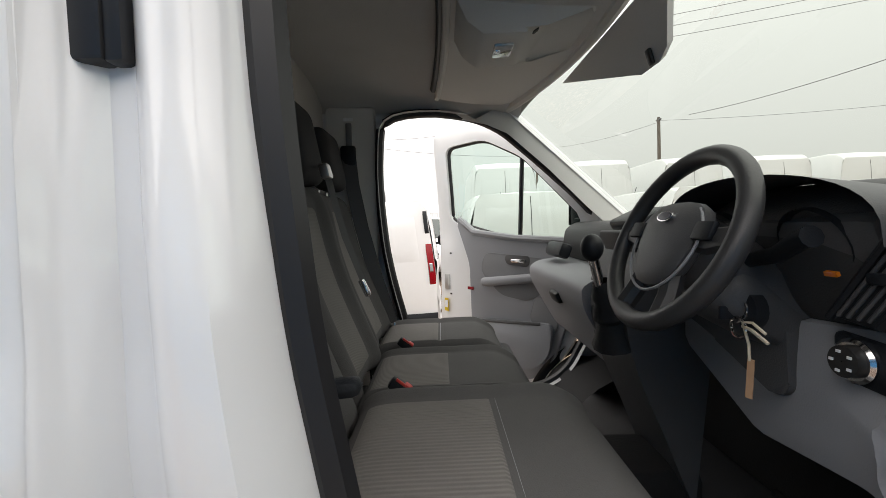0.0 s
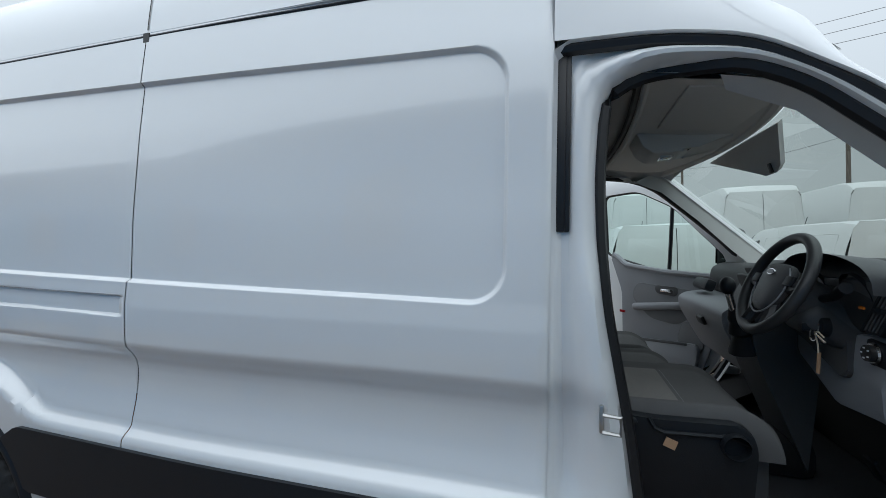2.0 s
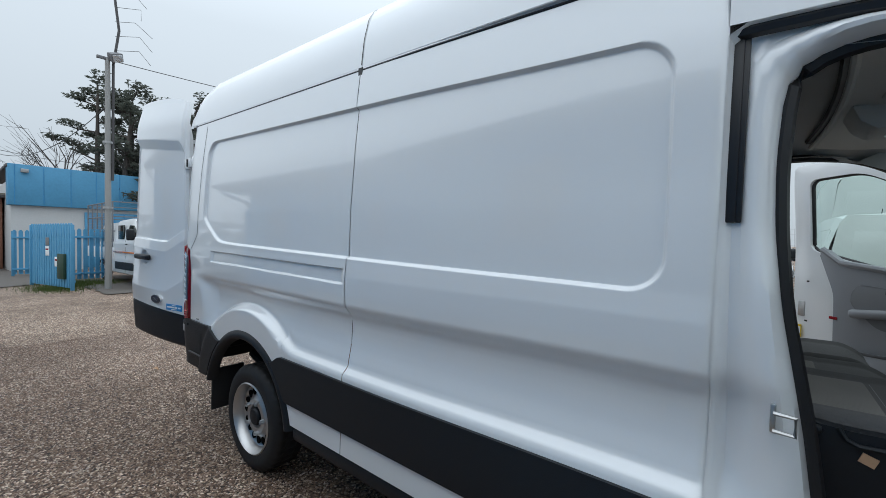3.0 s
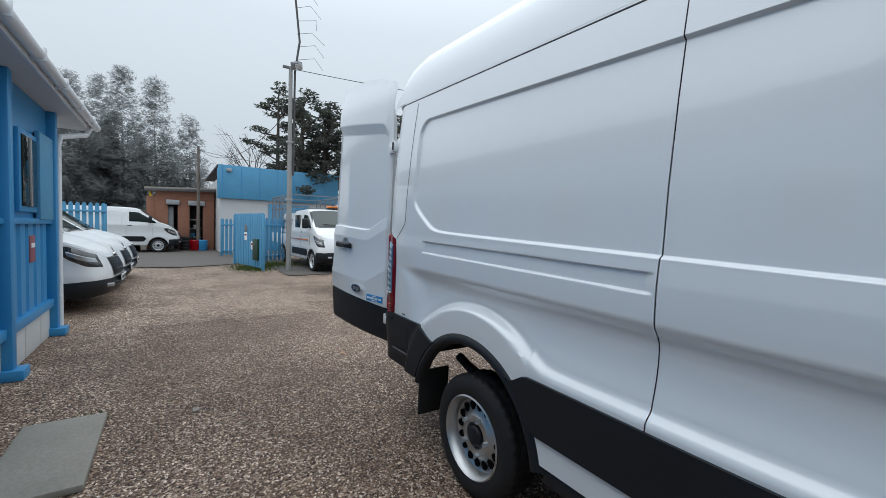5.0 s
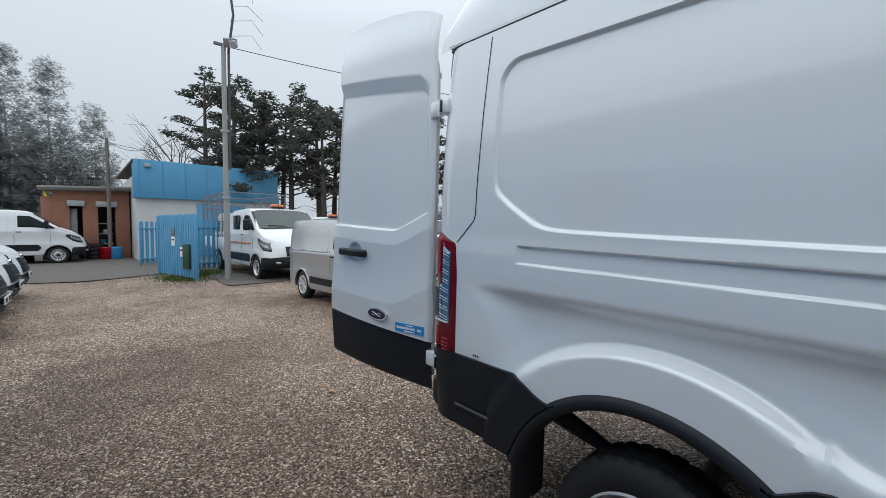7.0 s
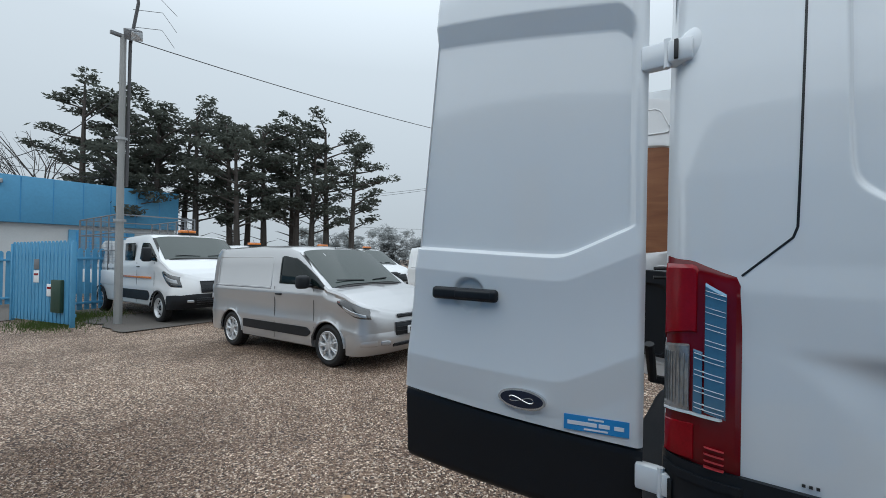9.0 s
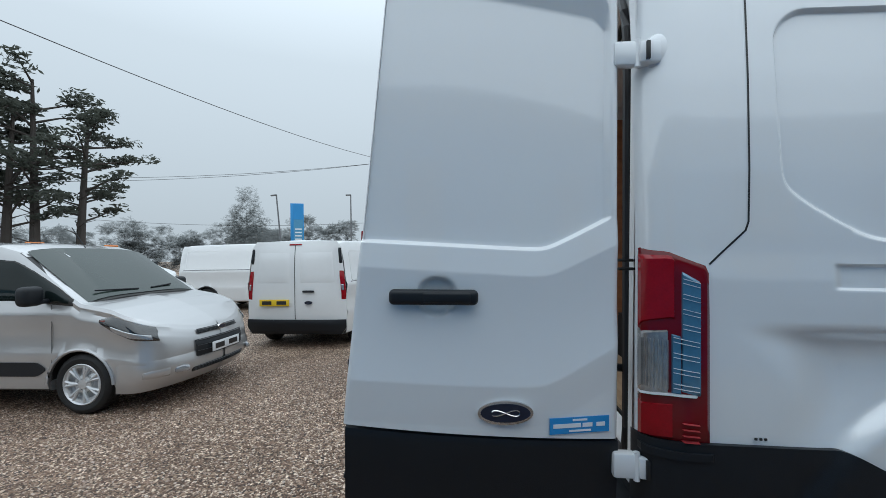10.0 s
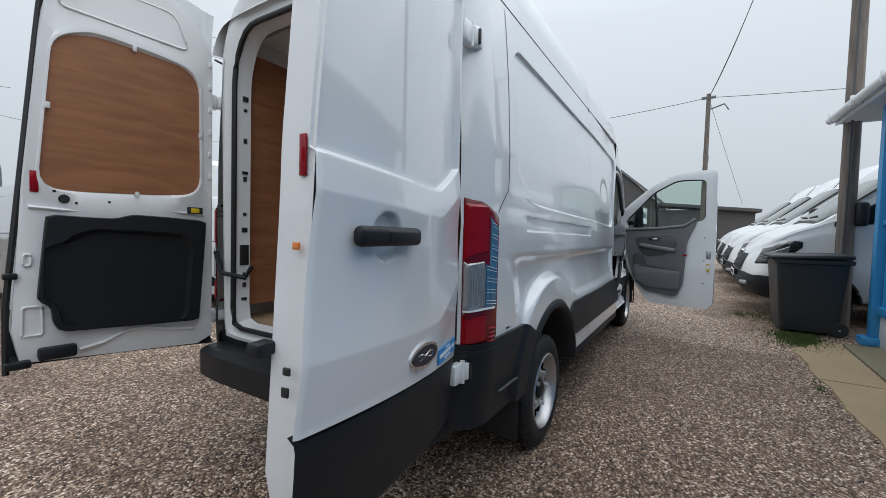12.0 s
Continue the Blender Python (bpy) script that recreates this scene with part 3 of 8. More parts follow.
# load bay
part("cargo_floor", box((0.7, 1.02, 0.70), (3.30, 1.20, 0.03), 0.0), PLYF, van, "scuffed plywood load floor")
for y in (0.29, 1.75):
    part("floor_edge", box((-0.785, y, 0.70), (0.33, 0.26, 0.03), 0.0), PLYF, van)
    part("floor_edge", box((1.485, y, 0.70), (1.73, 0.26, 0.03), 0.0), PLYF, van)
for y in (0.145, 1.745):
    part("cargo_lining", box((0.60, y, 1.62), (3.16, 0.012, 1.62), 0), PLY, van, "reddish plywood lining")
    part("inner_side_wall", box((0.65, y - 0.03 if y < 1 else y + 0.03, 1.77), (3.1, 0.012, 1.55), 0), WHITE2, van)
part("cargo_ceiling", box((0.75, 1.02, 2.55), (3.3, 1.6, 0.02), 0), WHITE2, van)
for y, w in ((0.42, 0.28), (1.62, 1.76)):
    wb = part("wheel_box", box((0.0, y, 0.85), (1.24, 0.014, 0.33), 0.0), RUBBER, van)
    part("box_top", box((0.0, w, 1.015), (1.24, 0.29, 0.014), 0.0), RUBBER, wb)
    for x in (-0.615, 0.615):
        part("box_end", box((x, w, 0.845), (0.014, 0.27, 0.32), 0.0), RUBBER, wb)
part("floor_frame", box((0.7, 1.02, 0.684), (3.32, 1.16, 0.024), 0.0), RUBBER, van)
part("bulkhead", box((2.215, 1.02, 1.52), (0.03, 1.72, 1.66), 0.01), LINER, van, "dark grey bulkhead behind the seats")
part("underbody", box((2.4, 1.02, 0.55), (3.4, 1.55, 0.16), 0.03), RUBBER, van)
for y in (0.66, 1.38):
    part("chassis_rail", box((-0.1, y, 0.645), (1.9, 0.08, 0.06), 0.01), RUBBER, van)
part("rear_crossmember", box((-1.02, 1.02, 0.60), (0.14, 1.70, 0.10), 0.02), BLACKP, van)
# step bumper
bm = prism(rounded([(-1.02, 0.10), (-1.28, 0.16), (-1.31, 0.45), (-1.31, 1.50), (-1.28, 1.77), (-1.02, 1.86)], 0.08), "z", 0.45, 0.585, 0.012)
part("rear_step", bm, BLACKP, van, "ridged black step bumper")
part("spring_hanger", tube([(-0.45, 0.28, 0.62), (-0.15, 0.30, 0.50)], 0.03, 8), RUBBER, van)
part("leaf_spring", tube([(-0.62, 0.45, 0.50), (0.0, 0.45, 0.40), (0.55, 0.45, 0.50)], 0.03, 6), RUBBER, van)
part("rear_axle", tube([(0.03, 0.25, WZ - 0.02), (0.03, 1.79, WZ - 0.02)], 0.055, 12), RUBBER, van)
for y in (0.14, 1.90):
    part("mudflap", box((-0.545, y, 0.375), (0.022, 0.24, 0.31), 0.010), RUBBER, van)


# --- wheels ---
WHEELS = {}


def wheel(parent, x, y, z, out, r=0.352, rim_r=0.225, wide=0.22, name="wheel", hub=True, holes=16, mat=STEEL, spokes=0):
    """A steel wheel; out is -1 for the right side, 1 for the left."""
    o = out
    h = wide / 2
    seen = (out, r, rim_r, wide, hub, holes, mat.name, spokes)
    if seen in WHEELS:
        made = {}
        for q in WHEELS[seen]:
            made[q] = q.copy()
            scene.collection.objects.link(made[q])
            made[q].parent = made.get(q.parent, parent)
        ty = made[WHEELS[seen][0]]
        ty.location = (x, y, z)
        return ty
    b = bmesh.new()
    prof = [(rim_r, -h + 0.015), (rim_r + 0.02, -h), (rim_r + (r - rim_r) * 0.55, -h - 0.004), (r - 0.045, -h), (r - 0.018, -h + 0.012)]
    rows = np.linspace(-h + 0.03, h - 0.03, 9)
    prof += [(r - 0.004 * abs(2 * q / wide) ** 3, q) for q in rows] + [(a_, -b_) for a_, b_ in prof[::-1]]
    m_, lo_ = 144, 5
    rings = []
    for j, (rad, al) in enumerate(prof):
        cut = lo_ <= j < lo_ + 9
        groove = cut and (j - lo_) in (2, 6)
        ring = []
        for k in range(m_):
            a_ = 2 * math.pi * k / m_
            q = rad - (0.009 if groove or (cut and (k + (j - lo_) // 3) % 4 == 0) else 0.0)
            ring.append(b.verts.new((q * math.cos(a_), al, q * math.sin(a_))))
        rings.append(ring)
    for q, w in zip(rings, rings[1:]):
        for k in range(m_):
            b.faces.new((q[k], q[(k + 1) % m_], w[(k + 1) % m_], w[k]))
    ty = part("tyre", b, RUBBER, parent, "black treaded tyre")
    ty.location = (x, y, z)
    f = 1.0
    prof = [(rim_r + 0.012, o * h * 0.98), (rim_r + 0.004, o * (h + 0.004)), (rim_r - 0.012, o * h * 0.86), (rim_r - 0.022, o * h * 0.42), (rim_r - 0.045, o * h * 0.30), (rim_r * 0.62, o * h * 0.42), (rim_r * 0.50, o * h * 0.62), (rim_r * 0.34, o * h * 0.62), (rim_r * 0.30, o * h * 0.30), (0.02, o * h * 0.30)]
    rim = part("rim", revolve(prof, 48), mat, ty, "painted steel wheel rim")
    for k in range(holes):
        a = 2 * math.pi * k / holes
        rr = rim_r * 0.735
        q = revolve([(0.024, -0.009), (0.024, 0.009), (0.001, 0.009)] if o > 0 else [(0.024, 0.009), (0.024, -0.009), (0.001, -0.009)], 14)
        bmesh.ops.scale(q, vec=(1.12, 1, 0.82), verts=q.verts)
        bmesh.ops.rotate(q, matrix=Matrix.Rotation(-a, 3, "Y"), verts=q.verts)
        bmesh.ops.translate(q, vec=(rr * math.cos(a), o * h * 0.355, rr * math.sin(a)), verts=q.verts)
        part("rim_hole", q, HOLE, ty)
    if hub:
        b = revolve([(0.058, o * h * 0.30), (0.058, o * h * 0.66), (0.050, o * h * 0.75), (0.03, o * h * 0.79), (0.001, o * h * 0.80)], 20)
        part("hub_cap", b, BLACKP, ty)
        for k in range(5):
            a = 2 * math.pi * k / 5
            q = revolve([(0.014, -0.02), (0.014, 0.02), (0.001, 0.022)], 6)
            bmesh.ops.translate(q, vec=(0.105 * math.cos(a), o * h * 0.66, 0.105 * math.sin(a)), verts=q.verts)
            part("wheel_nut", q, STEEL, ty)
    if spokes:
        b = bmesh.new()
        for k in range(spokes):
            a = 2 * math.pi * (k + 0.5) / spokes
            for d in (-0.13, 0.13):
                c0, c1 = a + d * 0.5, a + d
                tube([(0.045 * math.cos(a), o * h * 0.75, 0.045 * math.sin(a)), (rim_r * 0.6 * math.cos(c0), o * h * 0.86, rim_r * 0.6 * math.sin(c0)), (rim_r * 0.97 * math.cos(c1), o * h * 0.82, rim_r * 0.97 * math.sin(c1))], 0.016, 6, bm=b)
        part("wheel_trim", b, STEEL, ty, "silver spoked wheel trim")
        part("trim_ring", revolve([(rim_r * 0.99, o * h * 0.80), (rim_r * 0.95, o * h * 0.90), (rim_r * 0.86, o * h * 0.86), (rim_r * 0.84, o * h * 0.70)], 40), STEEL, ty)
        part("trim_dish", revolve([(rim_r * 0.46, o * h * 0.60), (rim_r * 0.44, o * h * 0.84), (rim_r * 0.30, o * h * 0.90), (0.06, o * h * 0.86)], 30), STEEL, ty)
        part("trim_centre", revolve([(0.06, o * h * 0.7), (0.05, o * h * 0.92), (0.001, o * h * 0.95)], 16), STEEL, ty)
    WHEELS[seen] = [ty, *ty.children]
    return ty


for x, z in ((0.0, 0.318), (3.75, 0.416)):
    wheel(van, x, 0.15, z, -1, mat=RIMM)
    wheel(van, x, 1.89, z, 1, mat=RIMM)


# --- rear lamps ---
def lamp_part(name, z0, z1, u0, u1, mat, off, parent, left, s0=0.0, s1=0.0):
    """A piece of the lamp that wraps round the rear corner: u runs from the side to the rear."""
    def f(u, v):
        t = u0 + (u1 - u0) * u
        top = 1.415 + 0.045 * min(1, t * 2.2) - 0.02 * max(0, t - 0.8)
        bot = 0.828 + 0.02 * max(0, t - 0.7)
        zz0, zz1 = bot + (top - bot) * (z0 + s0 * (1 - u)), bot + (top - bot) * (z1 + s1 * (1 - u))
        z = zz0 + (zz1 - zz0) * v
        e = min(u, 1 - u, v, 1 - v) < 1e-6
        x = -0.903 - 0.192 * math.sin(t * math.pi / 2)
        y = float(side_y(x, 1.2)) - (off if not e else off - 0.022)
        return (x - off * t * 0.5, VANW - y - float(corner_in(x, VANW - y)) if left else y, z)
    return link_mesh(name, *grid(14, 14, f), mat, parent)


for lf in (False, True):
    lamp = lamp_part("rear_lamp", 0, 1, 0, 1, REDD, 0.014, van, lf)
    lamp["label"] = "tall red rear lamp cluster with clear inserts"
    lamp_part("brake_lens", 0.585, 0.965, 0.36, 0.985, RED, 0.020, lamp, lf, 0.05)
    lamp_part("clear_lens", 0.225, 0.575, 0.435, 0.985, FACET, 0.020, lamp, lf, 0.035, 0.03)
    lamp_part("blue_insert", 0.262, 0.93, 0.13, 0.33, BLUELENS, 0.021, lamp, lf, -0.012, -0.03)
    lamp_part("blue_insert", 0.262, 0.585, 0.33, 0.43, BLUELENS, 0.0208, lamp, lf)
    lamp_part("lower_lens", 0.03, 0.205, 0.38, 0.97, RED, 0.018, lamp, lf, 0.02, 0.03)
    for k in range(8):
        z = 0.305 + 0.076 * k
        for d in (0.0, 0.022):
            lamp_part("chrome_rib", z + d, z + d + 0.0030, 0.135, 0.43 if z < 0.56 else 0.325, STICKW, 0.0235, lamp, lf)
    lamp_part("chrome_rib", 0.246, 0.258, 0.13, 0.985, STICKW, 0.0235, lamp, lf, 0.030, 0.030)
    for k in range(9):
        lamp_part("lens_rib", 0.275, 0.555, 0.47 + 0.057 * k, 0.477 + 0.057 * k, GALV, 0.0228, lamp, lf, 0.0, 0.0)
    for k in range(4):
        lamp_part("lens_line", 0.045 + 0.030 * k, 0.048 + 0.030 * k, 0.14, 0.32, REDL, 0.0235, lamp, lf)
    lamp_part("lamp_foot", -0.045, -0.004, -0.04, 1.0, BLACKP, 0.024, lamp, lf)

# hinges of the rear doors
for z in (0.745, 2.10):
    for lf in (False, True):
        y = VANW - 0.165 if lf else 0.065
        h = part("hinge", box((-1.075, y, z), (0.07, 0.062, 0.072), 0.010), WHITE, van)
        part("hinge_pin", tube([(-1.112, y + (0.012 if lf else -0.012), z - 0.046), (-1.112, y + (0.012 if lf else -0.012), z + 0.046)], 0.011, 8), WHITE, h)
        part("hinge_slot", box((-1.085, y + (0.034 if lf else -0.034), z), (0.012, 0.012, 0.06), 0.002), INK, h)
        part("hinge_arm", box((-1.15, y, z), (0.075, 0.042, 0.082), 0.010), WHITE, h)
        if z > 1:
            q = bmesh.new()
            bmesh.ops.create_uvsphere(q, u_segments=24, v_segments=14, radius=1)
            bmesh.ops.scale(q, vec=(0.056, 0.020, 0.066), verts=q.verts)
            bmesh.ops.translate(q, vec=(-1.032, VANW - 0.168 if lf else 0.068, z + 0.006), verts=q.verts)
            part("hinge_bulge", q, WHITE, h)


# --- rear doors ---
DL = 0.93      # width of a door


def wide(z):
    """Doors narrow towards the roof."""
    return DL + 0.005 - 0.085 * max(0.0, z - 0.9)


def rear_door(m, s, label):
    """One rear door: u from the hinge to the free edge, w outwards (times s), z up; m brings it to its open place."""
    door = thing("rear_door", "", "", m)
    door.parent = van
    door["label"] = label
    for k in ("category",):
        if k in door:
            del door[k]

    def bulge(u, z):
        t = u / DL
        b = 0.075 * math.sin(math.pi * min(1, (t + 0.02) * 0.62) ** 0.9)
        return b - 0.05 * float(smooth01(2.42, 2.75, z)) - 0.02 * float(smooth01(0.9, 0.55, z))

    def skin(u, v):
        top = 2.660 + 0.03 * math.sin(math.pi * min(1.0, u * 0.75)) - 0.05 * (1 - u) ** 6
        low = 0.828 + 0.068 * u
        uu = 0.042 + (wide(1.3) - 0.042) * u

        def rise(a):
            return 0.5 * (a - uu + math.hypot(a - uu, 0.03))
        # creases that run level and turn up towards the hinge
        z_panel = 1.424 + 0.045 * uu + 0.54 * rise(0.30)
        z_ledge = 1.342 + 0.052 * uu + 0.52 * rise(0.29)
        z_low = 0.995 + 0.048 * uu + 0.58 * rise(0.29)
        z_top = 2.208 + 0.088 * uu - 0.05 * float(smooth01(0.15, 0.06, uu))
        z = float(np.interp(v, (0, 0.16, 0.42, 0.50, 0.55, 0.80, 0.88, 1), (low, z_low, z_ledge, z_panel, z_panel + 0.014, z_top, z_top + 0.075, top)))
        uu = 0.042 + (wide(z) - 0.042) * u
        w = bulge(uu, z)
        side = float(smooth01(0.072, 0.094, uu))
        rec = float(smooth01(z_panel, z_panel + 0.014, z)) * (1 - min(1, max(0, (z - z_top) / 0.075)))
        w -= 0.020 * rec * side
        w += 0.012 * min(1, max(0, (z - z_top) / 0.075)) * side
        w += 0.010 * min(1, max(0, (z_panel - z) / (z_panel - z_ledge)))
        t = min(1, max(0, (z_ledge - z) / (z_ledge - z_low)))
        w -= 0.034 * t * (1 - t)
        w -= 0.010 * min(1, max(0, (z_low - z) / 0.13))
        # hollow behind the handle
        rc = math.hypot(uu - 0.645, z - 1.297)
        w -= 0.024 * float(smooth01(0.066, 0.052, rc)) * (1 - 0.35 * (rc / 0.066) ** 2)
        w -= 0.02 * (1 - min(1, (uu - 0.042) / 0.02)) ** 2 + 0.006 * (1 - min(1, (wide(z) - uu) / 0.006)) ** 2
        return (uu, s * w, z)
    link_mesh("outer_skin", *(lambda a: (a[0], a[1] if s < 0 else [q[::-1] for q in a[1]]))(grid(110, 240, skin)), WHITE, door)

    def clad(u, v):
        uu = 0.042 + (DL - 0.042) * u
        low = 0.535 + 0.045 * u + (0.05 if s < 0 else 0.0)
        z = low + (0.828 + 0.068 * u - low) * v
        w = bulge(uu, z) - 0.005 - 0.022 * (1 - min(1, min(v, 1 - v) / 0.05)) - 0.02 * (1 - min(1, v / 0.12))
        return (uu, s * w, z)
    link_mesh("lower_cladding", *grid(24, 24, clad), BLACKP, door, "textured black door cladding")
    # inner pressing: rims round the board and the lower panel
    IN = -0.045
    up = rounded([(0.12, 1.505), (0.825, 1.475), (0.77, 2.21), (0.60, 2.26), (0.13, 2.23)], [0.11, 0.10, 0.10, 0.10, 0.13], 8)
    outl = rounded([(0.047, 0.59), (DL - 0.005, 0.65), (wide(1.5) - 0.005, 1.5), (wide(2.62) - 0.005, 2.62), (0.22, 2.60), (0.047, 2.40)], [0.05, 0.03, 0.0, 0.05, 0.15, 0.2], 8)
    c = (0.47, 1.88)
    A, B = by_angle(outl, c, 96), by_angle(up, c, 96)
    k = 96
    rings = [[(p[0], s * (bulge(p[0], p[1]) - 0.012), p[1]) for p in A], [(p[0], s * (IN + 0.01 - 0.05 * float(smooth01(2.42, 2.75, p[1]))), p[1]) for p in A]]
    for t, d in ((0.10, IN), (0.72, IN), (0.84, IN - 0.012), (0.94, IN - 0.012), (1.0, IN + 0.012)):
        rings.append([(*(q := p + (r - p) * t)[:1], s * (d - 0.05 * float(smooth01(2.42, 2.75, q[1]))), q[1]) for p, r in zip(A, B)])
    vv = [p for r in rings for p in r]
    ff = [(i * k + j, i * k + (j + 1) % k, (i + 1) * k + (j + 1) % k, (i + 1) * k + j) for i in range(len(rings) - 1) for j in range(k)]
    link_mesh("inner_pressing", vv, ff, WHITE2, door, "white painted inner door")
    part("plywood_panel", prism([tuple(p) for p in by_angle(rounded([(0.11, 1.495), (0.835, 1.465), (0.78, 2.22), (0.60, 2.27), (0.12, 2.24)], 0.1, 8), c, 60)], "y", s * (IN + 0.004), s * (IN + 0.012)), PLY, door, "reddish plywood board")
    # lower trim board, black, with a recessed field under a wavy ledge
    c = (0.47, 1.05)
    A = by_angle(rounded([(0.802, 1.352), (0.642, 1.345), (0.533, 1.343), (0.469, 1.368), (0.30, 1.362), (0.096, 1.347), (0.135, 0.748), (0.755, 0.782), (0.782, 0.83), (0.787, 0.905), (0.836, 0.943)], [0.02, 0, 0.03, 0.03, 0, 0.02, 0.02, 0.02, 0.02, 0.02, 0.02], 4), c, 96)
    B = by_angle(rounded([(0.810, 1.20), (0.735, 1.205), (0.61, 1.275), (0.48, 1.262), (0.25, 1.248), (0.185, 1.19), (0.215, 0.772), (0.735, 0.800), (0.765, 0.915), (0.815, 0.955)], 0.025, 4), c, 96)
    rings = []
    for t, d in ((0.0, -0.010), (0.0, -0.036), (0.05, -0.044), (0.80, -0.046), (1.0, -0.020), (1.35, -0.017)):
        rings.append([(*(q := p + (r - p) * min(t, 1.0) + (np.array(c) - r) * max(0.0, t - 1.0))[:1], s * (IN + d), q[1]) for p, r in zip(A, B)])
    link_mesh("lower_panel", [p for r in rings for p in r], [(i * k + j, i * k + (j + 1) % k, (i + 1) * k + (j + 1) % k, (i + 1) * k + j) for i in range(len(rings) - 1) for j in range(k)] + [tuple(range(5 * k, 6 * k))], BLACKP, door, "black moulded lower door board")
    for o_ in ([(0.815, 0.775), (0.885, 0.775), (0.882, 0.912), (0.815, 0.912)], [(0.852, 1.108), (0.878, 1.108), (0.876, 1.162), (0.852, 1.162)]):
        part("pressed_pocket", tube([(a_, s * (IN - 0.004), b_) for a_, b_ in rounded(o_, 0.012, 4)], 0.006, 6, closed=True), WHITE2, door)
    part("pressed_ridge", tube([(a_, s * (IN - 0.003), b_) for a_, b_ in ((0.68, 0.675), (0.58, 0.695), (0.50, 0.735), (0.40, 0.745), (0.30, 0.715), (0.16, 0.695))], 0.010, 6), WHITE2, door)
    part("pressed_ridge", tube([(a_, s * (IN - 0.003), b_) for a_, b_ in ((0.86, 1.385), (0.66, 1.372), (0.54, 1.372), (0.46, 1.405), (0.10, 1.385))], 0.009, 6), WHITE2, door)
    if s < 0:
        part("free_edge_seal", tube([(wide(z), s * (-0.02 - 0.06 * float(smooth01(2.20, 2.70, z))), z) for z in np.linspace(0.60, 2.62, 14)], 0.014, 6), SEAL, door)
    part("reflector", box((0.838, s * (IN - 0.004), 1.505), (0.030, 0.006, 0.10), 0.002), RED, door)
    part("warning_label", box((0.152, s * (IN - 0.014), 1.408), (0.085, 0.004, 0.04), 0.002), INK, door)
    part("label_centre", box((0.152, s * (IN - 0.017), 1.408), (0.045, 0.004, 0.026), 0.002), YELLOW, door)
    for uu, z, r in ((0.735, 1.430, 0.022), (0.77, 1.465, 0.007), (0.69, 1.413, 0.006), (0.56, 1.428, 0.006)):
        q = revolve([(r, -0.003), (r, 0.003)], 12, cap=True)
        bmesh.ops.translate(q, vec=(uu, s * (IN - 0.011), z), verts=q.verts)
        part("plug_hole", q, INK, door)
    for uu, z in ((0.79, 1.87), (0.125, 1.86), (0.45, 2.255), (0.44, 1.478)):
        part("board_clip", box((uu, s * (IN - 0.014), z), (0.018, 0.012, 0.030), 0.003), PVC, door)
    for z in np.linspace(1.62, 2.30, 6):
        part("pressed_boss", box((0.065, s * (IN - 0.003), z), (0.024, 0.012, 0.034), 0.008), WHITE2, door)
    ridge = rounded([(0.18, 2.34), (0.76, 2.36), (0.70, 2.52), (0.26, 2.52)], 0.05, 4)
    part("pressed_ridge", tube([(a_, s * (IN - 0.002 - 0.05 * float(smooth01(2.42, 2.75, b_))), b_) for a_, b_ in ridge], 0.007, 6, closed=True), WHITE2, door)
    part("hook_bracket", box((0.765, s * (IN - 0.03), 0.685), (0.14, 0.05, 0.06), 0.012), BLACKP, door)
    part("bottom_latch", box((0.90, s * (IN - 0.01), 0.645), (0.09, 0.05, 0.035), 0.008), BLACKP, door)
    part("top_latch", box((0.75, s * (IN - 0.08), 2.56), (0.035, 0.05, 0.09), 0.008), BLACKP, door)
    part("side_latch", box((DL - 0.01, s * (IN), 1.06), (0.05, 0.04, 0.03), 0.008), BLACKP, door)
    part("check_strap", tube([(0.03, s * (IN - 0.01), 1.16), (0.02, s * (IN - 0.07), 1.03), (-0.08, s * (IN - 0.16), 1.0), (-0.14, s * (IN - 0.12), 1.06)], 0.016, 8), BLACKP, door)
    for z in (1.385, 1.415):
        part("check_rod", tube([(0.02, s * IN, z), (-0.14, s * (IN - 0.03), z)], 0.006, 6), INK, door)
    return door


def door_matrix(hx, hy, dx, dy):
    """Axes of an open door: u along (dx, dy), w to its outer side."""
    d = Vector((dx, dy, 0)).normalized()
    w = Vector((-d.y, d.x, 0))
    return Matrix(((d.x, w.x, 0, hx), (d.y, w.y, 0, hy), (0, 0, 1, 0), (0, 0, 0, 1)))


# for the right door w = (-dy, dx) points to -y, its outer side; the left one turns it round
rd = rear_door(door_matrix(-1.125, 0.075, -0.99, -0.105), 1, "white rear door swung open with black handle and oval badge")
rear_door(door_matrix(-1.10, 1.87, -0.992, 0.112), -1, "white rear door swung open showing plywood and black inner board")
for z, h_, mt in ((1.46, 0.085, RED), (1.275, 0.016, AMBER), (1.025, 0.016, INK), (0.984, 0.020, INK), (0.72, 0.014, INK)):
    part("edge_mark", box((wide(z) + 0.0, 0.030, z), (0.006, 0.018, h_), 0.002), mt, rd)
# outside handle, badge and dealer sticker on the right door
hw = 0.075
b = box((0.655, hw + 0.020, 1.297), (0.275, 0.032, 0.048), 0.0155, seg=4)
hd = part("handle", b, BLACKP, rd, "black plastic pull handle")
part("handle_grip", box((0.615, hw + 0.030, 1.297), (0.15, 0.018, 0.034), 0.008, seg=3), BLACKP, hd)


def oval(c, a, h, n=40):
    return [(c[0] + a * math.cos(2 * math.pi * k / n), c[1] + h * math.sin(2 * math.pi * k / n)) for k in range(n)]


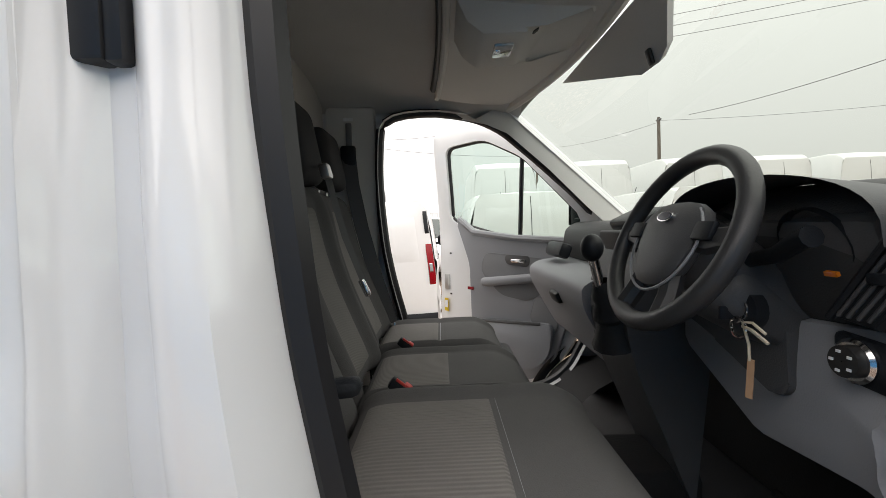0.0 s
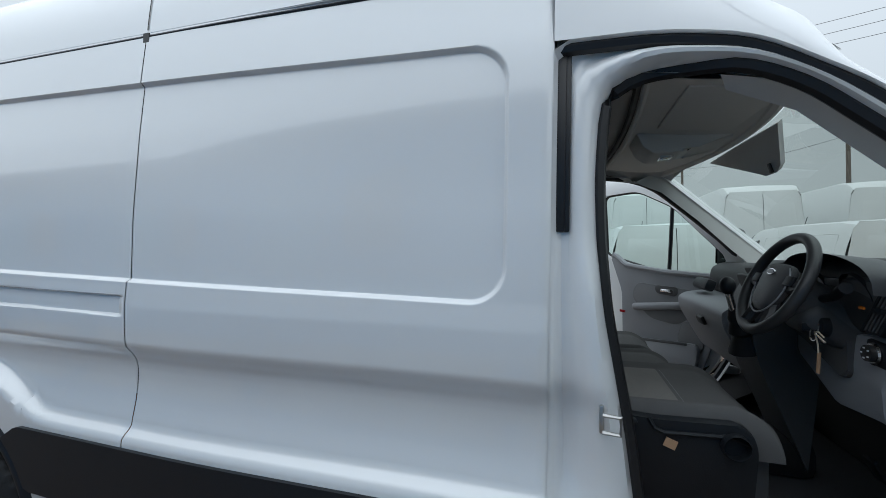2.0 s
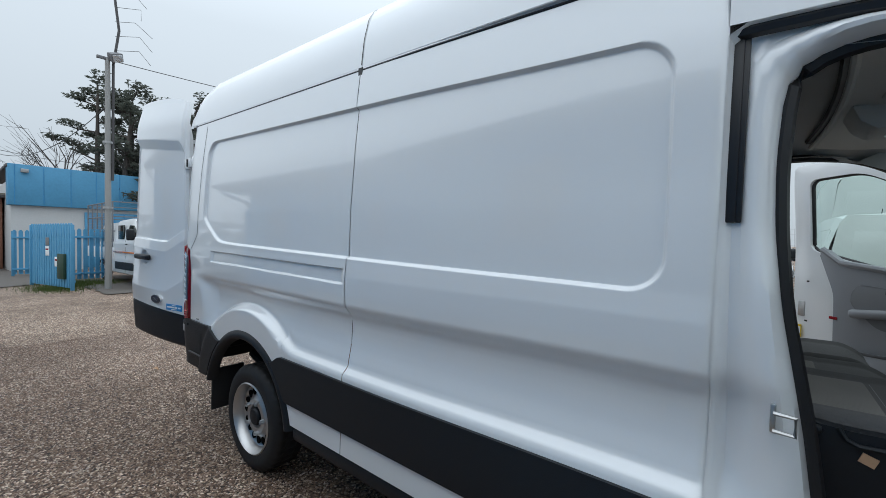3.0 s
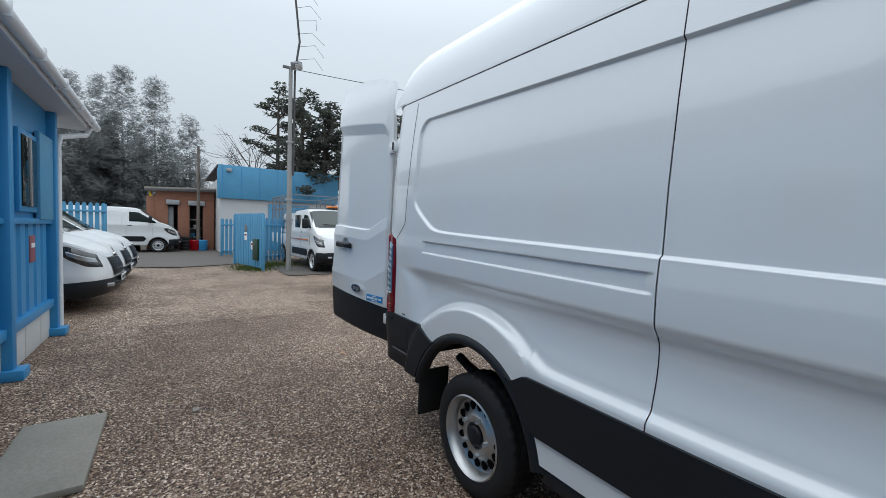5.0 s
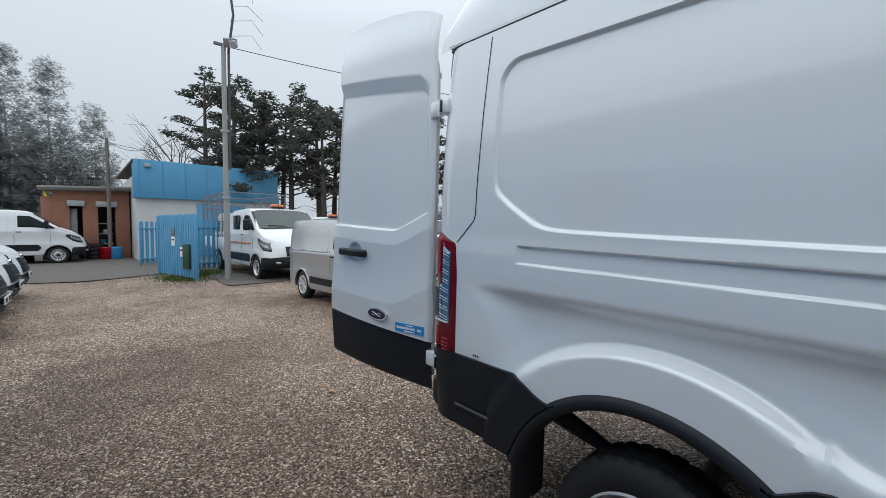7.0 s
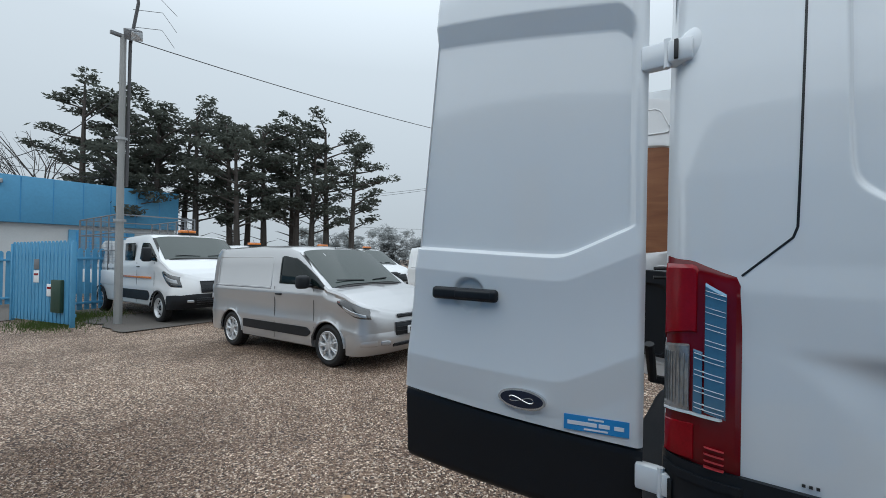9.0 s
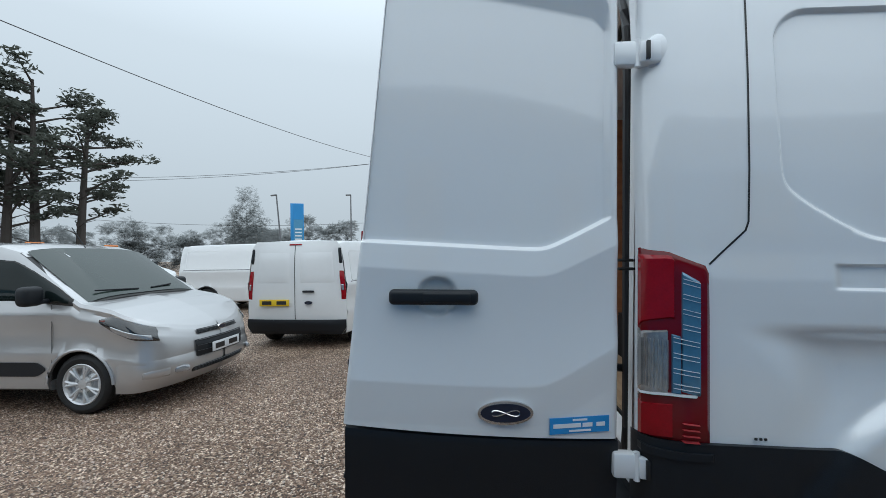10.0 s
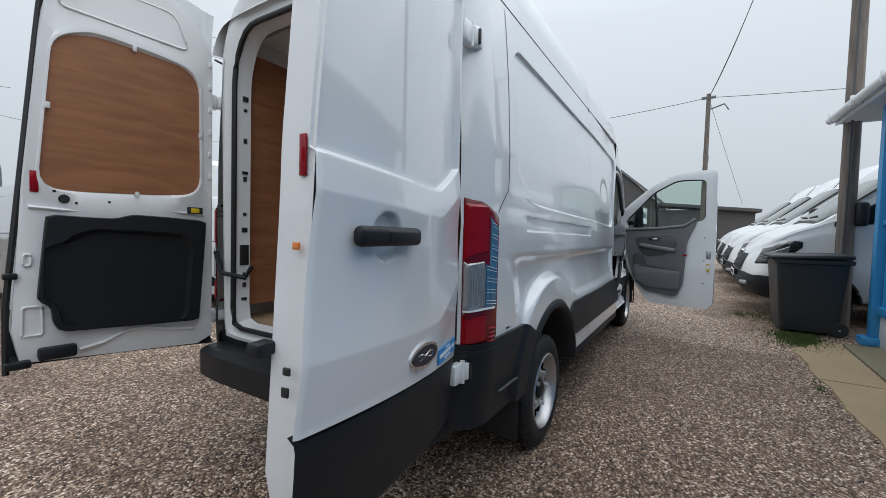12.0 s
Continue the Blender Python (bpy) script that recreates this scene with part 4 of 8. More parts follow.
bo = part("oval_badge", prism(oval((0.428, 0.937), 0.087, 0.037), "y", 0.03, 0.080, 0.0), CHROME, rd, "chrome-rimmed dark blue oval badge")
part("badge_field", prism(oval((0.428, 0.937), 0.078, 0.029), "y", 0.05, 0.0816), NAVY, bo)
part("badge_mark", tube([(0.428 + 0.045 * math.cos(a), 0.0822, 0.937 + 0.009 * math.sin(2 * a)) for a in np.linspace(0.2, 5.9, 22)], 0.0018, 5), CHROME, bo)
st = part("dealer_sticker", box((0.182, 0.0392, 0.885), (0.205, 0.003, 0.051), 0.0, pose(0, 0, 0, 0, 0, 8.8)), STICKER, rd, "blue dealer sticker with white lettering")
SM = Matrix.Translation((0.182, 0.0392, 0.885)) @ pose(0, 0, 0, 0, 0, 8.8) @ Matrix(((-1, 0, 0, 0), (0, 0, 1, 0.0022), (0, 1, 0, 0), (0, 0, 0, 1)))
for k, wd in enumerate((0.050, 0.046, 0.034, 0.030)):
    part("print_bar", box((0, 0, 0), (wd, 0.001, 0.013), 0, None), STICKW, st).matrix_basis = SM @ Matrix.Translation((-0.066 + 0.046 * k, 0, 0)) @ pose(0, 0, 0, 90, 0, 0)
for dz, wd in ((0.017, 0.05), (-0.017, 0.075)):
    part("print_bar", box((0, 0, 0), (wd, 0.001, 0.006), 0, None), STICKW, st).matrix_basis = Matrix.Translation((0.182, 0.0392, 0.885)) @ pose(0, 0, 0, 0, 0, 8.8) @ Matrix.Translation((0, 0.0022, dz))


# --- seams drawn as narrow grooves on the skin ---
def seam(points, wide=0.006, off=0.0012, name="panel_seam"):
    pts = []
    for (x0, z0), (x1, z1) in zip(points, points[1:]):
        for t in np.linspace(0, 1, 30, endpoint=False):
            pts.append((x0 + (x1 - x0) * t, z0 + (z1 - z0) * t))
    pts.append(points[-1])
    v, f = [], []
    for i, (x, z) in enumerate(pts):
        a, b = pts[max(0, i - 1)], pts[min(len(pts) - 1, i + 1)]
        d = Vector((b[0] - a[0], b[1] - a[1])).normalized()
        for s in (-1, 1):
            xx, zz = x - s * d.y * wide / 2, z + s * d.x * wide / 2
            v.append((xx, float(side_y(xx, zz)) - off, zz))
        if i:
            f.append((2 * i - 2, 2 * i, 2 * i + 1, 2 * i - 1))
    return link_mesh(name, v, f, SEAL, van)


seam([(-0.914, 1.405), (-0.806, 1.512), (-0.797, 1.54), (-0.775, 2.36)])
for k in range(3):
    part("stud", box((-0.78 + 0.014 * k, 0.0015, 0.872), (0.007, 0.004, 0.007), 0.0), INK, van)

# --- cab shell: the door opening, its rebate and the front of the body ---
def opening():
    return [(2.5325, 2.172), (2.80, 2.170), (3.01, 2.132), (3.24, 1.990), (3.46, 1.800), (3.74, 1.55), (3.70, 1.45), (3.64, 1.20), (3.62, 0.95), (3.42, 0.62), (3.30, 0.47), (2.5325, 0.47)]


def inner_opening():
    return [(2.668, 2.044), (2.79, 2.098), (3.00, 2.078), (3.134, 2.016), (3.324, 1.855), (3.515, 1.683), (3.64, 1.55), (3.63, 1.30), (3.61, 1.0), (3.48, 0.75), (3.34, 0.66), (2.79, 0.66), (2.772, 0.90), (2.745, 1.09), (2.728, 1.18), (2.682, 1.42), (2.662, 1.62), (2.655, 1.80)]


C0 = (3.05, 1.35)
OUT_R = by_angle(rounded(opening(), [0.02, 0.08, 0.08, 0.05, 0.05, 0.05, 0.05, 0.08, 0.1, 0.1, 0.1, 0.03], 4), C0, 120)
INN_R = by_angle(rounded(inner_opening(), [0.08, 0.06, 0.06, 0.06, 0.05, 0.05, 0.06, 0.05, 0.1, 0.1, 0.1, 0.05, 0.04, 0.05, 0.05, 0.06, 0.06, 0.06], 4), C0, 120)


def lean(x, z):
    """The cab narrows towards the roof and the nose."""
    return float(side_y(2.53, z)) + 0.05 * float(smooth01(3.2, 4.1, x)) * float(smooth01(1.4, 1.9, z))


for lf in (False, True):
    Y = (lambda y: VANW - y) if lf else (lambda y: y)
    n = 120
    INN = INN_R if not lf else INN_R - np.stack([0.15 * smooth01(2.95, 2.70, INN_R[:, 0]), 0 * INN_R[:, 0]], 1)
    OUT = OUT_R if not lf else OUT_R - np.stack([0.115 * smooth01(2.85, 2.60, OUT_R[:, 0]), 0 * OUT_R[:, 0]], 1)
    rr = [[(p[0], Y(lean(*p)), p[1]) for p in OUT]]
    for t, d0, d1 in ((0.02, 0.004, 0.086), (0.05, 0.012, 0.092), (0.08, 0.024, 0.102), (0.12, 0.042, 0.113), (0.20, 0.060, 0.1225), (0.36, 0.066, 0.1225), (0.44, 0.058, 0.112), (0.54, 0.052, 0.104), (0.66, 0.054, 0.105), (0.80, 0.068, 0.116), (0.92, 0.100, 0.140)):
        row = []
        for p, o in zip(OUT + (INN - OUT) * t, OUT):
            k = float(smooth01(1.45, 1.75, o[1]) * smooth01(2.75, 2.60, o[0]))
            row.append((p[0], Y(lean(*p) * (1 - t) * (1 - k) + d0 + (d1 - d0) * k), p[1]))
        rr.append(row)
    deep = 0.125 + 0.050 * smooth01(3.0, 2.8, INN[:, 0])
    rr.append([(p[0], Y(float(d)), p[1]) for p, d in zip(INN, deep)])
    rr.append([(p[0], Y(float(d) + 0.05), p[1]) for p, d in zip(INN, deep)])
    vv = [p for r in rr for p in r]
    ff = [(i * n + k, i * n + (k + 1) % n, (i + 1) * n + (k + 1) % n, (i + 1) * n + k) for i in range(len(rr) - 1) for k in range(n)]
    link_mesh("door_rebate", vv, ff, WHITE, van, "white painted door opening")
    part("opening_seal", tube([(p[0], Y(float(d) - 0.006), p[1]) for p, d in zip(INN, deep)], 0.023, 8, closed=True), SEAL, van, "black rubber door seal")
    # dark strip under the drip edge, down the pillar and along the roof line
    edge = [(2.572, z) for z in np.linspace(1.645, 2.12, 12)]
    b = box((2.573, Y(0.117), 1.905), (0.016, 0.020, 0.52), 0.004)
    box((2.555, Y(0.117), 1.905), (0.026, 0.026, 0.52), 0.004, bm=b)
    if not lf:
        part("pillar_strip", b, SEAL, van, "black rubber pillar strip")
    run = [tuple(p) for p in OUT if p[1] > 1.58 and p[0] > 2.52 and (p[0] > 2.60 or p[1] > 2.15)]
    run.sort(key=lambda p: p[0])
    part("roof_strip", tube([(x, Y(lean(x, z) + 0.030), z - 0.012) for x, z in [(2.541 if not lf else 2.43, 2.171)] + run], 0.021, 8), SEAL, van, "black rubber roof-edge strip")
    # skin between the opening and the roof
    tops = [(2.533 if not lf else 2.418, 2.172)] + run
    def over(u, v, tops=tops, Y=Y):
        k = u * (len(tops) - 1)
        i = min(int(k), len(tops) - 2)
        x = tops[i][0] + (tops[i + 1][0] - tops[i][0]) * (k - i)
        z = tops[i][1] + (tops[i + 1][1] - tops[i][1]) * (k - i)
        top = float(np.interp(x, [2.52, 2.75, 2.95, 3.1, 3.2, 4.0], [2.42, 2.36, 2.28, 2.19, z + 0.06, z + 0.055]))
        y0, y1 = lean(x, z), float(np.interp(x, [2.5, 3.1, 3.3, 4], [0.072, 0.115, 0.16, 0.17]))
        return (x, Y(y0 + (y1 - y0) * v ** 1.6), z + (max(top, z + 0.05) - z) * v)
    link_mesh("cant_rail", *grid(50, 8, over), WHITE, van)
    # rear pillar skin below the roof line and the sill
    part("sill_plate", box((3.02, Y(0.16), 0.60), (1.0, 0.2, 0.06), 0.015), BLACKP, van)
    # front wing
    def wing(u, v, Y=Y):
        x = 3.62 + 1.12 * u
        cut = math.sqrt(max(0.0, 0.47 ** 2 - (x - 3.75) ** 2)) if abs(x - 3.75) < 0.47 else 0.0
        low = max(0.50, 0.42 + cut)
        top = float(np.interp(x, [3.6, 3.9, 4.2, 4.55, 4.74], [1.55, 1.46, 1.36, 1.18, 0.95]))
        low = min(low, top - 0.05)
        z = low + (top - low) * v
        y = 0.012 + 0.10 * max(0, v - 0.72) ** 1.3 + 0.28 * float(smooth01(4.2, 4.8, x)) ** 1.5
        return (x, Y(y), z)
    link_mesh("front_wing", *grid(50, 20, wing), WHITE, van)
    def farch(u, v, Y=Y):
        a = radians(-10 + 200 * u)
        r = 0.435 + 0.06 * v
        return (3.75 + r * math.cos(a), Y(0.0 + 0.02 * v - 0.012 * math.sin(math.pi * v)), 0.42 + r * math.sin(a))
    link_mesh("arch_moulding", *grid(40, 5, farch), BLACKP, van)
    def fliner(u, v, Y=Y):
        a = radians(-10 + 200 * u)
        return (3.75 + 0.44 * math.cos(a), Y(0.02 + 0.45 * v), 0.42 + 0.44 * math.sin(a))
    link_mesh("wheel_arch_liner", *grid(24, 2, fliner), RUBBER, van)
    part("headlamp", box((4.55, Y(0.26), 1.0), (0.30, 0.26, 0.22), 0.07, pose(0, 0, 0, 0, 25, 20 if not lf else -20), 4), CLEAR, van, "clear headlamp")

# striker on the rear pillar
sk = part("striker", box((2.672, 0.085, 1.142), (0.012, 0.02, 0.075), 0.004), ZINC, van, "steel door striker")
part("striker_loop", tube([(2.672, 0.05, 1.165), (2.715, 0.045, 1.165), (2.715, 0.045, 1.12), (2.672, 0.05, 1.12)], 0.006, 6), ZINC, sk)
part("screw_plate", box((2.695, 0.11, 0.93), (0.03, 0.008, 0.07), 0.004), ZINC, van)

# bonnet, nose, windscreen
def bonnet(u, v):
    x = 4.02 + 0.70 * u
    w = 0.86 - 0.16 * u ** 2
    y = MIDY + w * (2 * v - 1)
    z = float(np.interp(x, [4.02, 4.3, 4.6, 4.72], [1.40, 1.32, 1.14, 0.98])) + 0.07 * (1 - (2 * v - 1) ** 2)
    return (x, y, z)


link_mesh("bonnet", *grid(16, 20, bonnet), WHITE, van)
part("scuttle", box((3.98, MIDY, 1.40), (0.20, 1.72, 0.06), 0.02), BLACKP, van)
part("grille", box((4.74, MIDY, 0.88), (0.10, 1.05, 0.26), 0.04, pose(0, 0, 0, 0, 12, 0)), BLACKP, van)
part("front_bumper", prism(rounded([(4.1, 0.03), (4.70, 0.14), (4.86, 0.55), (4.86, 1.49), (4.70, 1.90), (4.1, 2.01)], 0.15), "z", 0.32, 0.70, 0.03), BLACKP, van)


def screen_pt(u, v, off=0.0):
    """The windscreen: u across, v from the base to the top."""
    s = 2 * u - 1
    x = 4.04 - 0.72 * v - (0.13 + 0.03 * v) * s * s + off
    z = 1.44 + 0.64 * v + 0.015 * (1 - s * s)
    return (x, MIDY + s * (0.90 - 0.07 * v), z)


ws = link_mesh("windscreen", *grid(24, 14, screen_pt), SCREEN, van, "raked windscreen glass")
ws.visible_shadow = False
for lf in (False, True):
    u = 1.0 if lf else 0.0
    def post(a, v, u=u):
        p = Vector(screen_pt(u, v))
        d = Vector((0.02, 0.055 if u else -0.055, 0.0))
        return tuple(p + d * (a * 2 - 1) * 0.9 + Vector((0.03, 0, 0.02)) * math.sin(math.pi * a))
    link_mesh("windscreen_pillar", *grid(6, 20, post), WHITE, van)
    # trim from the door seal round to the glass
    SL = [(2.95, 2.085), (3.134, 2.016), (3.324, 1.855), (3.515, 1.683), (3.66, 1.54), (3.76, 1.44)]
    TL = [(2.99, 2.045), (3.151, 1.975), (3.356, 1.797), (3.544, 1.611), (3.68, 1.49), (3.78, 1.40)]
    def lining_pt(a, v, u=u, lf=lf):
        k = a * 5
        i = min(int(k), 4)
        f = k - i
        p = Vector((SL[i][0] + (SL[i + 1][0] - SL[i][0]) * f, 0.150, SL[i][1] + (SL[i + 1][1] - SL[i][1]) * f))
        q = Vector((TL[i][0] + (TL[i + 1][0] - TL[i][0]) * f, 0.205, TL[i][1] + (TL[i + 1][1] - TL[i][1]) * f))
        w = Vector(screen_pt(0.025, 1.04 - 1.10 * a, -0.03))
        c = p.lerp(q, v * 2) if v <= 0.5 else q.lerp(w, v * 2 - 1)
        c.y += 0.012 * math.sin(math.pi * v)
        return (c.x, VANW - c.y if lf else c.y, c.z)
    link_mesh("pillar_trim", *grid(30, 8, lining_pt), LINERL, van, "pale grey pillar trim")
b = tube([Vector(screen_pt(u, 1.0)) + Vector((-0.025, 0, 0.012)) for u in np.linspace(0.02, 0.98, 20)], 0.024, 8)
part("header_trim", b, LINERL, van)
# roof lining and the overhead shelf
def lining(u, v):
    s = 2 * v - 1
    x = 2.21 + (0.97 + 0.13 * (1 - s * s)) * u
    return (x, MIDY + 0.88 * s, 2.205 - 0.10 * abs(s) ** 6 - 0.10 * u ** 3)


link_mesh("roof_lining", *grid(20, 30, lining), LINER, van, "dark grey roof lining")


def shelf(u, v, dz=0.0):
    s = 2 * v - 1
    x = 2.845 - 0.035 * s * s + (0.36 + 0.11 * (1 - s * s)) * u
    return (x, MIDY + 0.74 * s, 2.128 - 0.030 * u - 0.012 * math.sin(math.pi * u) + dz)


sh = link_mesh("overhead_shelf", *grid(12, 24, shelf), LINERL, van, "pale grey overhead shelf")
part("shelf_lip", tube([(2.84 - 0.035 * s * s, MIDY + 0.74 * s, 2.130) for s in np.linspace(-1, 1, 24)], 0.013, 8), LINERL, sh)
part("shelf_slot", tube([(2.825 - 0.035 * s * s, MIDY + 0.70 * s, 2.158) for s in np.linspace(-1, 1, 24)], 0.016, 6), INK, sh)
ml = part("map_lamp", prism([(2.86, 2.125), (2.89, 2.06), (2.935, 2.026), (3.05, 2.030), (3.10, 2.062), (3.24, 2.080), (3.24, 2.115)], "y", MIDY - 0.12, MIDY + 0.12, 0.014), LINERL, van, "pale grey overhead lamp console")
part("lamp_lens", box((3.00, MIDY - 0.02, 2.0285), (0.055, 0.085, 0.014), 0.005, pose(0, 0, 0, 0, -4, 0)), CLEAR, ml)
part("lamp_button", box((2.985, MIDY - 0.03, 2.020), (0.016, 0.016, 0.008), 0.003), CHROME, ml)
part("lamp_button", box((3.08, MIDY - 0.09, 2.05), (0.018, 0.02, 0.010), 0.003, pose(0, 0, 0, 0, -35, 0)), BLACKP, ml)
# sun visors: one folded down over the glass, one up against the lining
vp = [(3.30, 1.42, 2.075), (3.345, 0.93, 1.925), (3.348, 0.885, 1.910), (3.350, 0.80, 1.910), (3.345, 0.76, 1.930), (3.30, 0.68, 2.070)]
vv = [Vector(p) for p in vp] + [Vector(p) + Vector((0.014, 0, 0.014)) for p in vp]
nv = len(vp)
sv = link_mesh("sun_visor", vv, [tuple(range(nv))[::-1], tuple(range(nv, 2 * nv))] + [(i, (i + 1) % nv, nv + (i + 1) % nv, nv + i) for i in range(nv)], LINERL, van, "grey sun visor folded down", smooth=False)
part("visor_slot", box((3.336, 0.82, 1.930), (0.010, 0.020, 0.040), 0.004, pose(0, 0, 0, 0, -18, 0)), INK, sv)
part("sun_visor", box((3.06, 0.56, 2.098), (0.27, 0.46, 0.016), 0.007, pose(0, 0, 0, 0, 5, 0)), LINERL, van, "grey sun visor folded up")

# cab floor and rear lower box
part("cab_floor", box((3.10, MIDY, 0.66), (1.45, 1.80, 0.05), 0.0), DARKP, van, "black rubber cab floor mat")
part("firewall", box((3.86, MIDY, 1.05), (0.05, 1.80, 0.85), 0.0), RUBBER, van)


# --- seats ---
def pad(name, mat, parent, cx, cy, cz, sx, sy, sz, m, label="", dish=0.02):
    """A stuffed cushion: a rounded block with soft edges and a slight hollow."""
    def f(u, v):
        a, b = 2 * math.pi * u, math.pi * (v - 0.5)
        def sp(t, e):
            return math.copysign(abs(t) ** e, t)
        ex = 0.26
        x = sx / 2 * sp(math.cos(b), 0.42) * sp(math.cos(a), ex)
        y = sy / 2 * sp(math.cos(b), 0.42) * sp(math.sin(a), ex)
        z = sz / 2 * sp(math.sin(b), 0.62)
        if z > 0:
            z += dish * ((2 * y / sy) ** 4 - 0.3) - 0.010 * math.sin(3 * x + 1)
        return (x, y, z)
    ob = link_mesh(name, *grid(56, 28, f), mat, parent, label)
    ob.matrix_basis = Matrix.Translation((cx, cy, cz)) @ m
    return ob


def stuffed(top, l, w, n=44, k=36):
    """Verts and faces of a cushion: a shaped upper side over a flat base; l and w are half sizes."""
    us = np.sin(np.linspace(-math.pi / 2, math.pi / 2, n + 1))
    vs = np.sin(np.linspace(-math.pi / 2, math.pi / 2, k + 1))
    v = [(l * a, w * b, top(l * a, w * b)) for a in us for b in vs]
    f = [(i * (k + 1) + j, (i + 1) * (k + 1) + j, (i + 1) * (k + 1) + j + 1, i * (k + 1) + j + 1) for i in range(n) for j in range(k)]
    rim = [i * (k + 1) for i in range(n + 1)] + [n * (k + 1) + j for j in range(1, k + 1)] + [i * (k + 1) + k for i in range(n - 1, -1, -1)] + [j for j in range(k - 1, 0, -1)]
    return v, f + [tuple(rim)]


def patch(top, x0, x1, y0, y1, lift=0.0025):
    def g(u, v):
        x, y = x0 + (x1 - x0) * u, y0 + (y1 - y0) * v
        e = min(u, 1 - u, v, 1 - v) < 1e-6
        return (x, y, top(x, y) + (-0.003 if e else lift))
    return grid(20, 20, g)


def seat(y0, y1, z, label, cx, seam_x, back, head):
    """A cab seat: cushion with raised bolsters, a curved backrest and a headrest. back: front line of the backrest as (height, x)."""
    cy, w = (y0 + y1) / 2, (y1 - y0) / 2
    l, th = 0.275, 0.115

    def edge(x, y, ll, ww):
        return max(0.0, (1 - abs(x / ll) ** 9) * (1 - abs(y / ww) ** 9)) ** 0.32

    def cush(x, y):
        b = 0.030 * float(smooth01(0.68, 0.90, abs(y / w)))
        drop = 0.035 * float(smooth01(0.55, 1.0, x / l)) - 0.008 * (x / l)
        groove = 0.005 * math.exp(-((x + cx - seam_x) / 0.007) ** 2) + 0.005 * math.exp(-((abs(y) - 0.75 * w) / 0.008) ** 2)
        return -th + (th + b - drop - groove) * edge(x, y, l, w)
    s = link_mesh("seat", *stuffed(cush, l, w), FABRIC, van, label)
    s.matrix_basis = Matrix.Translation((cx, cy, z))
    inv = s.matrix_basis.inverted()
    sx = seam_x - cx
    link_mesh("seat_insert", *patch(cush, -0.25, sx - 0.006, -0.73 * w, 0.73 * w), FABRICR, s, "ribbed grey seat insert")
    part("seat_stitch", tube([(sx, y, cush(sx, y) + 0.002) for y in np.linspace(-0.74 * w, 0.74 * w, 16)], 0.0015, 5), GREYP, s)
    # backrest: height runs up, the front surface bulges at the sides
    hz, hx = [q[0] for q in back], [q[1] for q in back]
    z0, z1 = hz[0], hz[-1]
    lb = (z1 - z0) / 2

    def front(a, y):
        zz = (z0 + z1) / 2 + a
        x = float(np.interp(zz, hz, hx)) + 0.4 * (float(np.interp(zz - 0.06, hz, hx)) + float(np.interp(zz + 0.06, hz, hx)) - 2 * float(np.interp(zz, hz, hx)))
        b = 0.045 * (1 - float(smooth01(0.50, 0.82, abs(y / w))))
        g = 0.005 * math.exp(-((abs(y) - 0.62 * w) / 0.008) ** 2)
        taper = 1 - 0.10 * float(smooth01(0.3, 1.0, a / lb))
        return x, b + g, taper

    def shape(a, y):
        x, b, _ = front(a, y)
        base = x - 0.13
        return base + (0.13 - b) * edge(a, y, lb, w)

    def world_of(pts):
        return [(p[2], cy + p[1] * front(max(-lb, min(lb, p[0])), p[1])[2], (z0 + z1) / 2 + p[0]) for p in pts]
    v, f = stuffed(shape, lb, w)
    bk = link_mesh("backrest", world_of(v), [q[::-1] for q in f], FABRIC, s)
    bk.matrix_basis = inv
    v, f = patch(shape, -lb * 0.86, lb * 0.80, -0.59 * w, 0.59 * w, 0.003)
    q = link_mesh("back_insert", world_of(v), [k[::-1] for k in f], FABRICR, s, "ribbed grey back insert")
    q.matrix_basis = inv
    hx_, hy_, hz_, hh, hw = head
    hr = pad("headrest", BLACKF, s, 0, 0, 0, hh, hw, 0.12, Matrix(), "black cloth headrest", 0.0)
    hr.matrix_basis = inv @ Matrix.Translation((hx_, hy_, hz_)) @ pose(0, 0, 0, 0, -80, 180)
    for d in (-0.06, 0.06):
        pp = part("headrest_post", tube([(hx[-1] - 0.075, cy + d, z1 - 0.03), (hx_ - 0.01, cy + d, hz_ - 0.05)], 0.007, 6), CHROME, s)
        pp.matrix_basis = inv
    return s, inv


BACK = [(1.02, 2.655), (1.12, 2.612), (1.245, 2.556), (1.43, 2.485), (1.58, 2.452), (1.72, 2.425)]
seat(0.255, 0.78, 1.130, "dark grey cloth driver seat with ribbed insert", 2.885, 2.930, BACK, (2.455, 0.515, 1.835, 0.29, 0.27))
seat(0.92, 1.365, 1.050, "dark grey cloth middle seat with ribbed insert", 2.835, 2.848, [(z - 0.04, x - 0.035) for z, x in BACK], (2.345, 1.14, 1.80, 0.27, 0.25))
seat(1.375, 1.83, 1.055, "dark grey cloth outer passenger seat", 2.805, 2.806, [(z - 0.04, x - 0.055) for z, x in BACK], (2.318, 1.60, 1.815, 0.26, 0.25))
b = box((2.92, 0.54, 0.875), (0.46, 0.48, 0.36), 0.03)
sb = part("seat_base", b, DARKP, van, "black plastic seat base")
part("seat_valance", prism(rounded([(2.60, 0.84), (3.07, 0.84), (3.085, 1.06), (3.06, 1.118), (2.83, 1.108), (2.60, 1.122)], 0.03, 4), "y", 0.222, 0.262, 0.010), BLACKP, sb)
part("valance_lip", tube([(2.81, 0.222, 1.112), (2.825, 0.219, 1.085), (2.85, 0.219, 1.075), (3.02, 0.219, 1.085), (3.065, 0.222, 1.065)], 0.007, 6), BLACKP, sb)
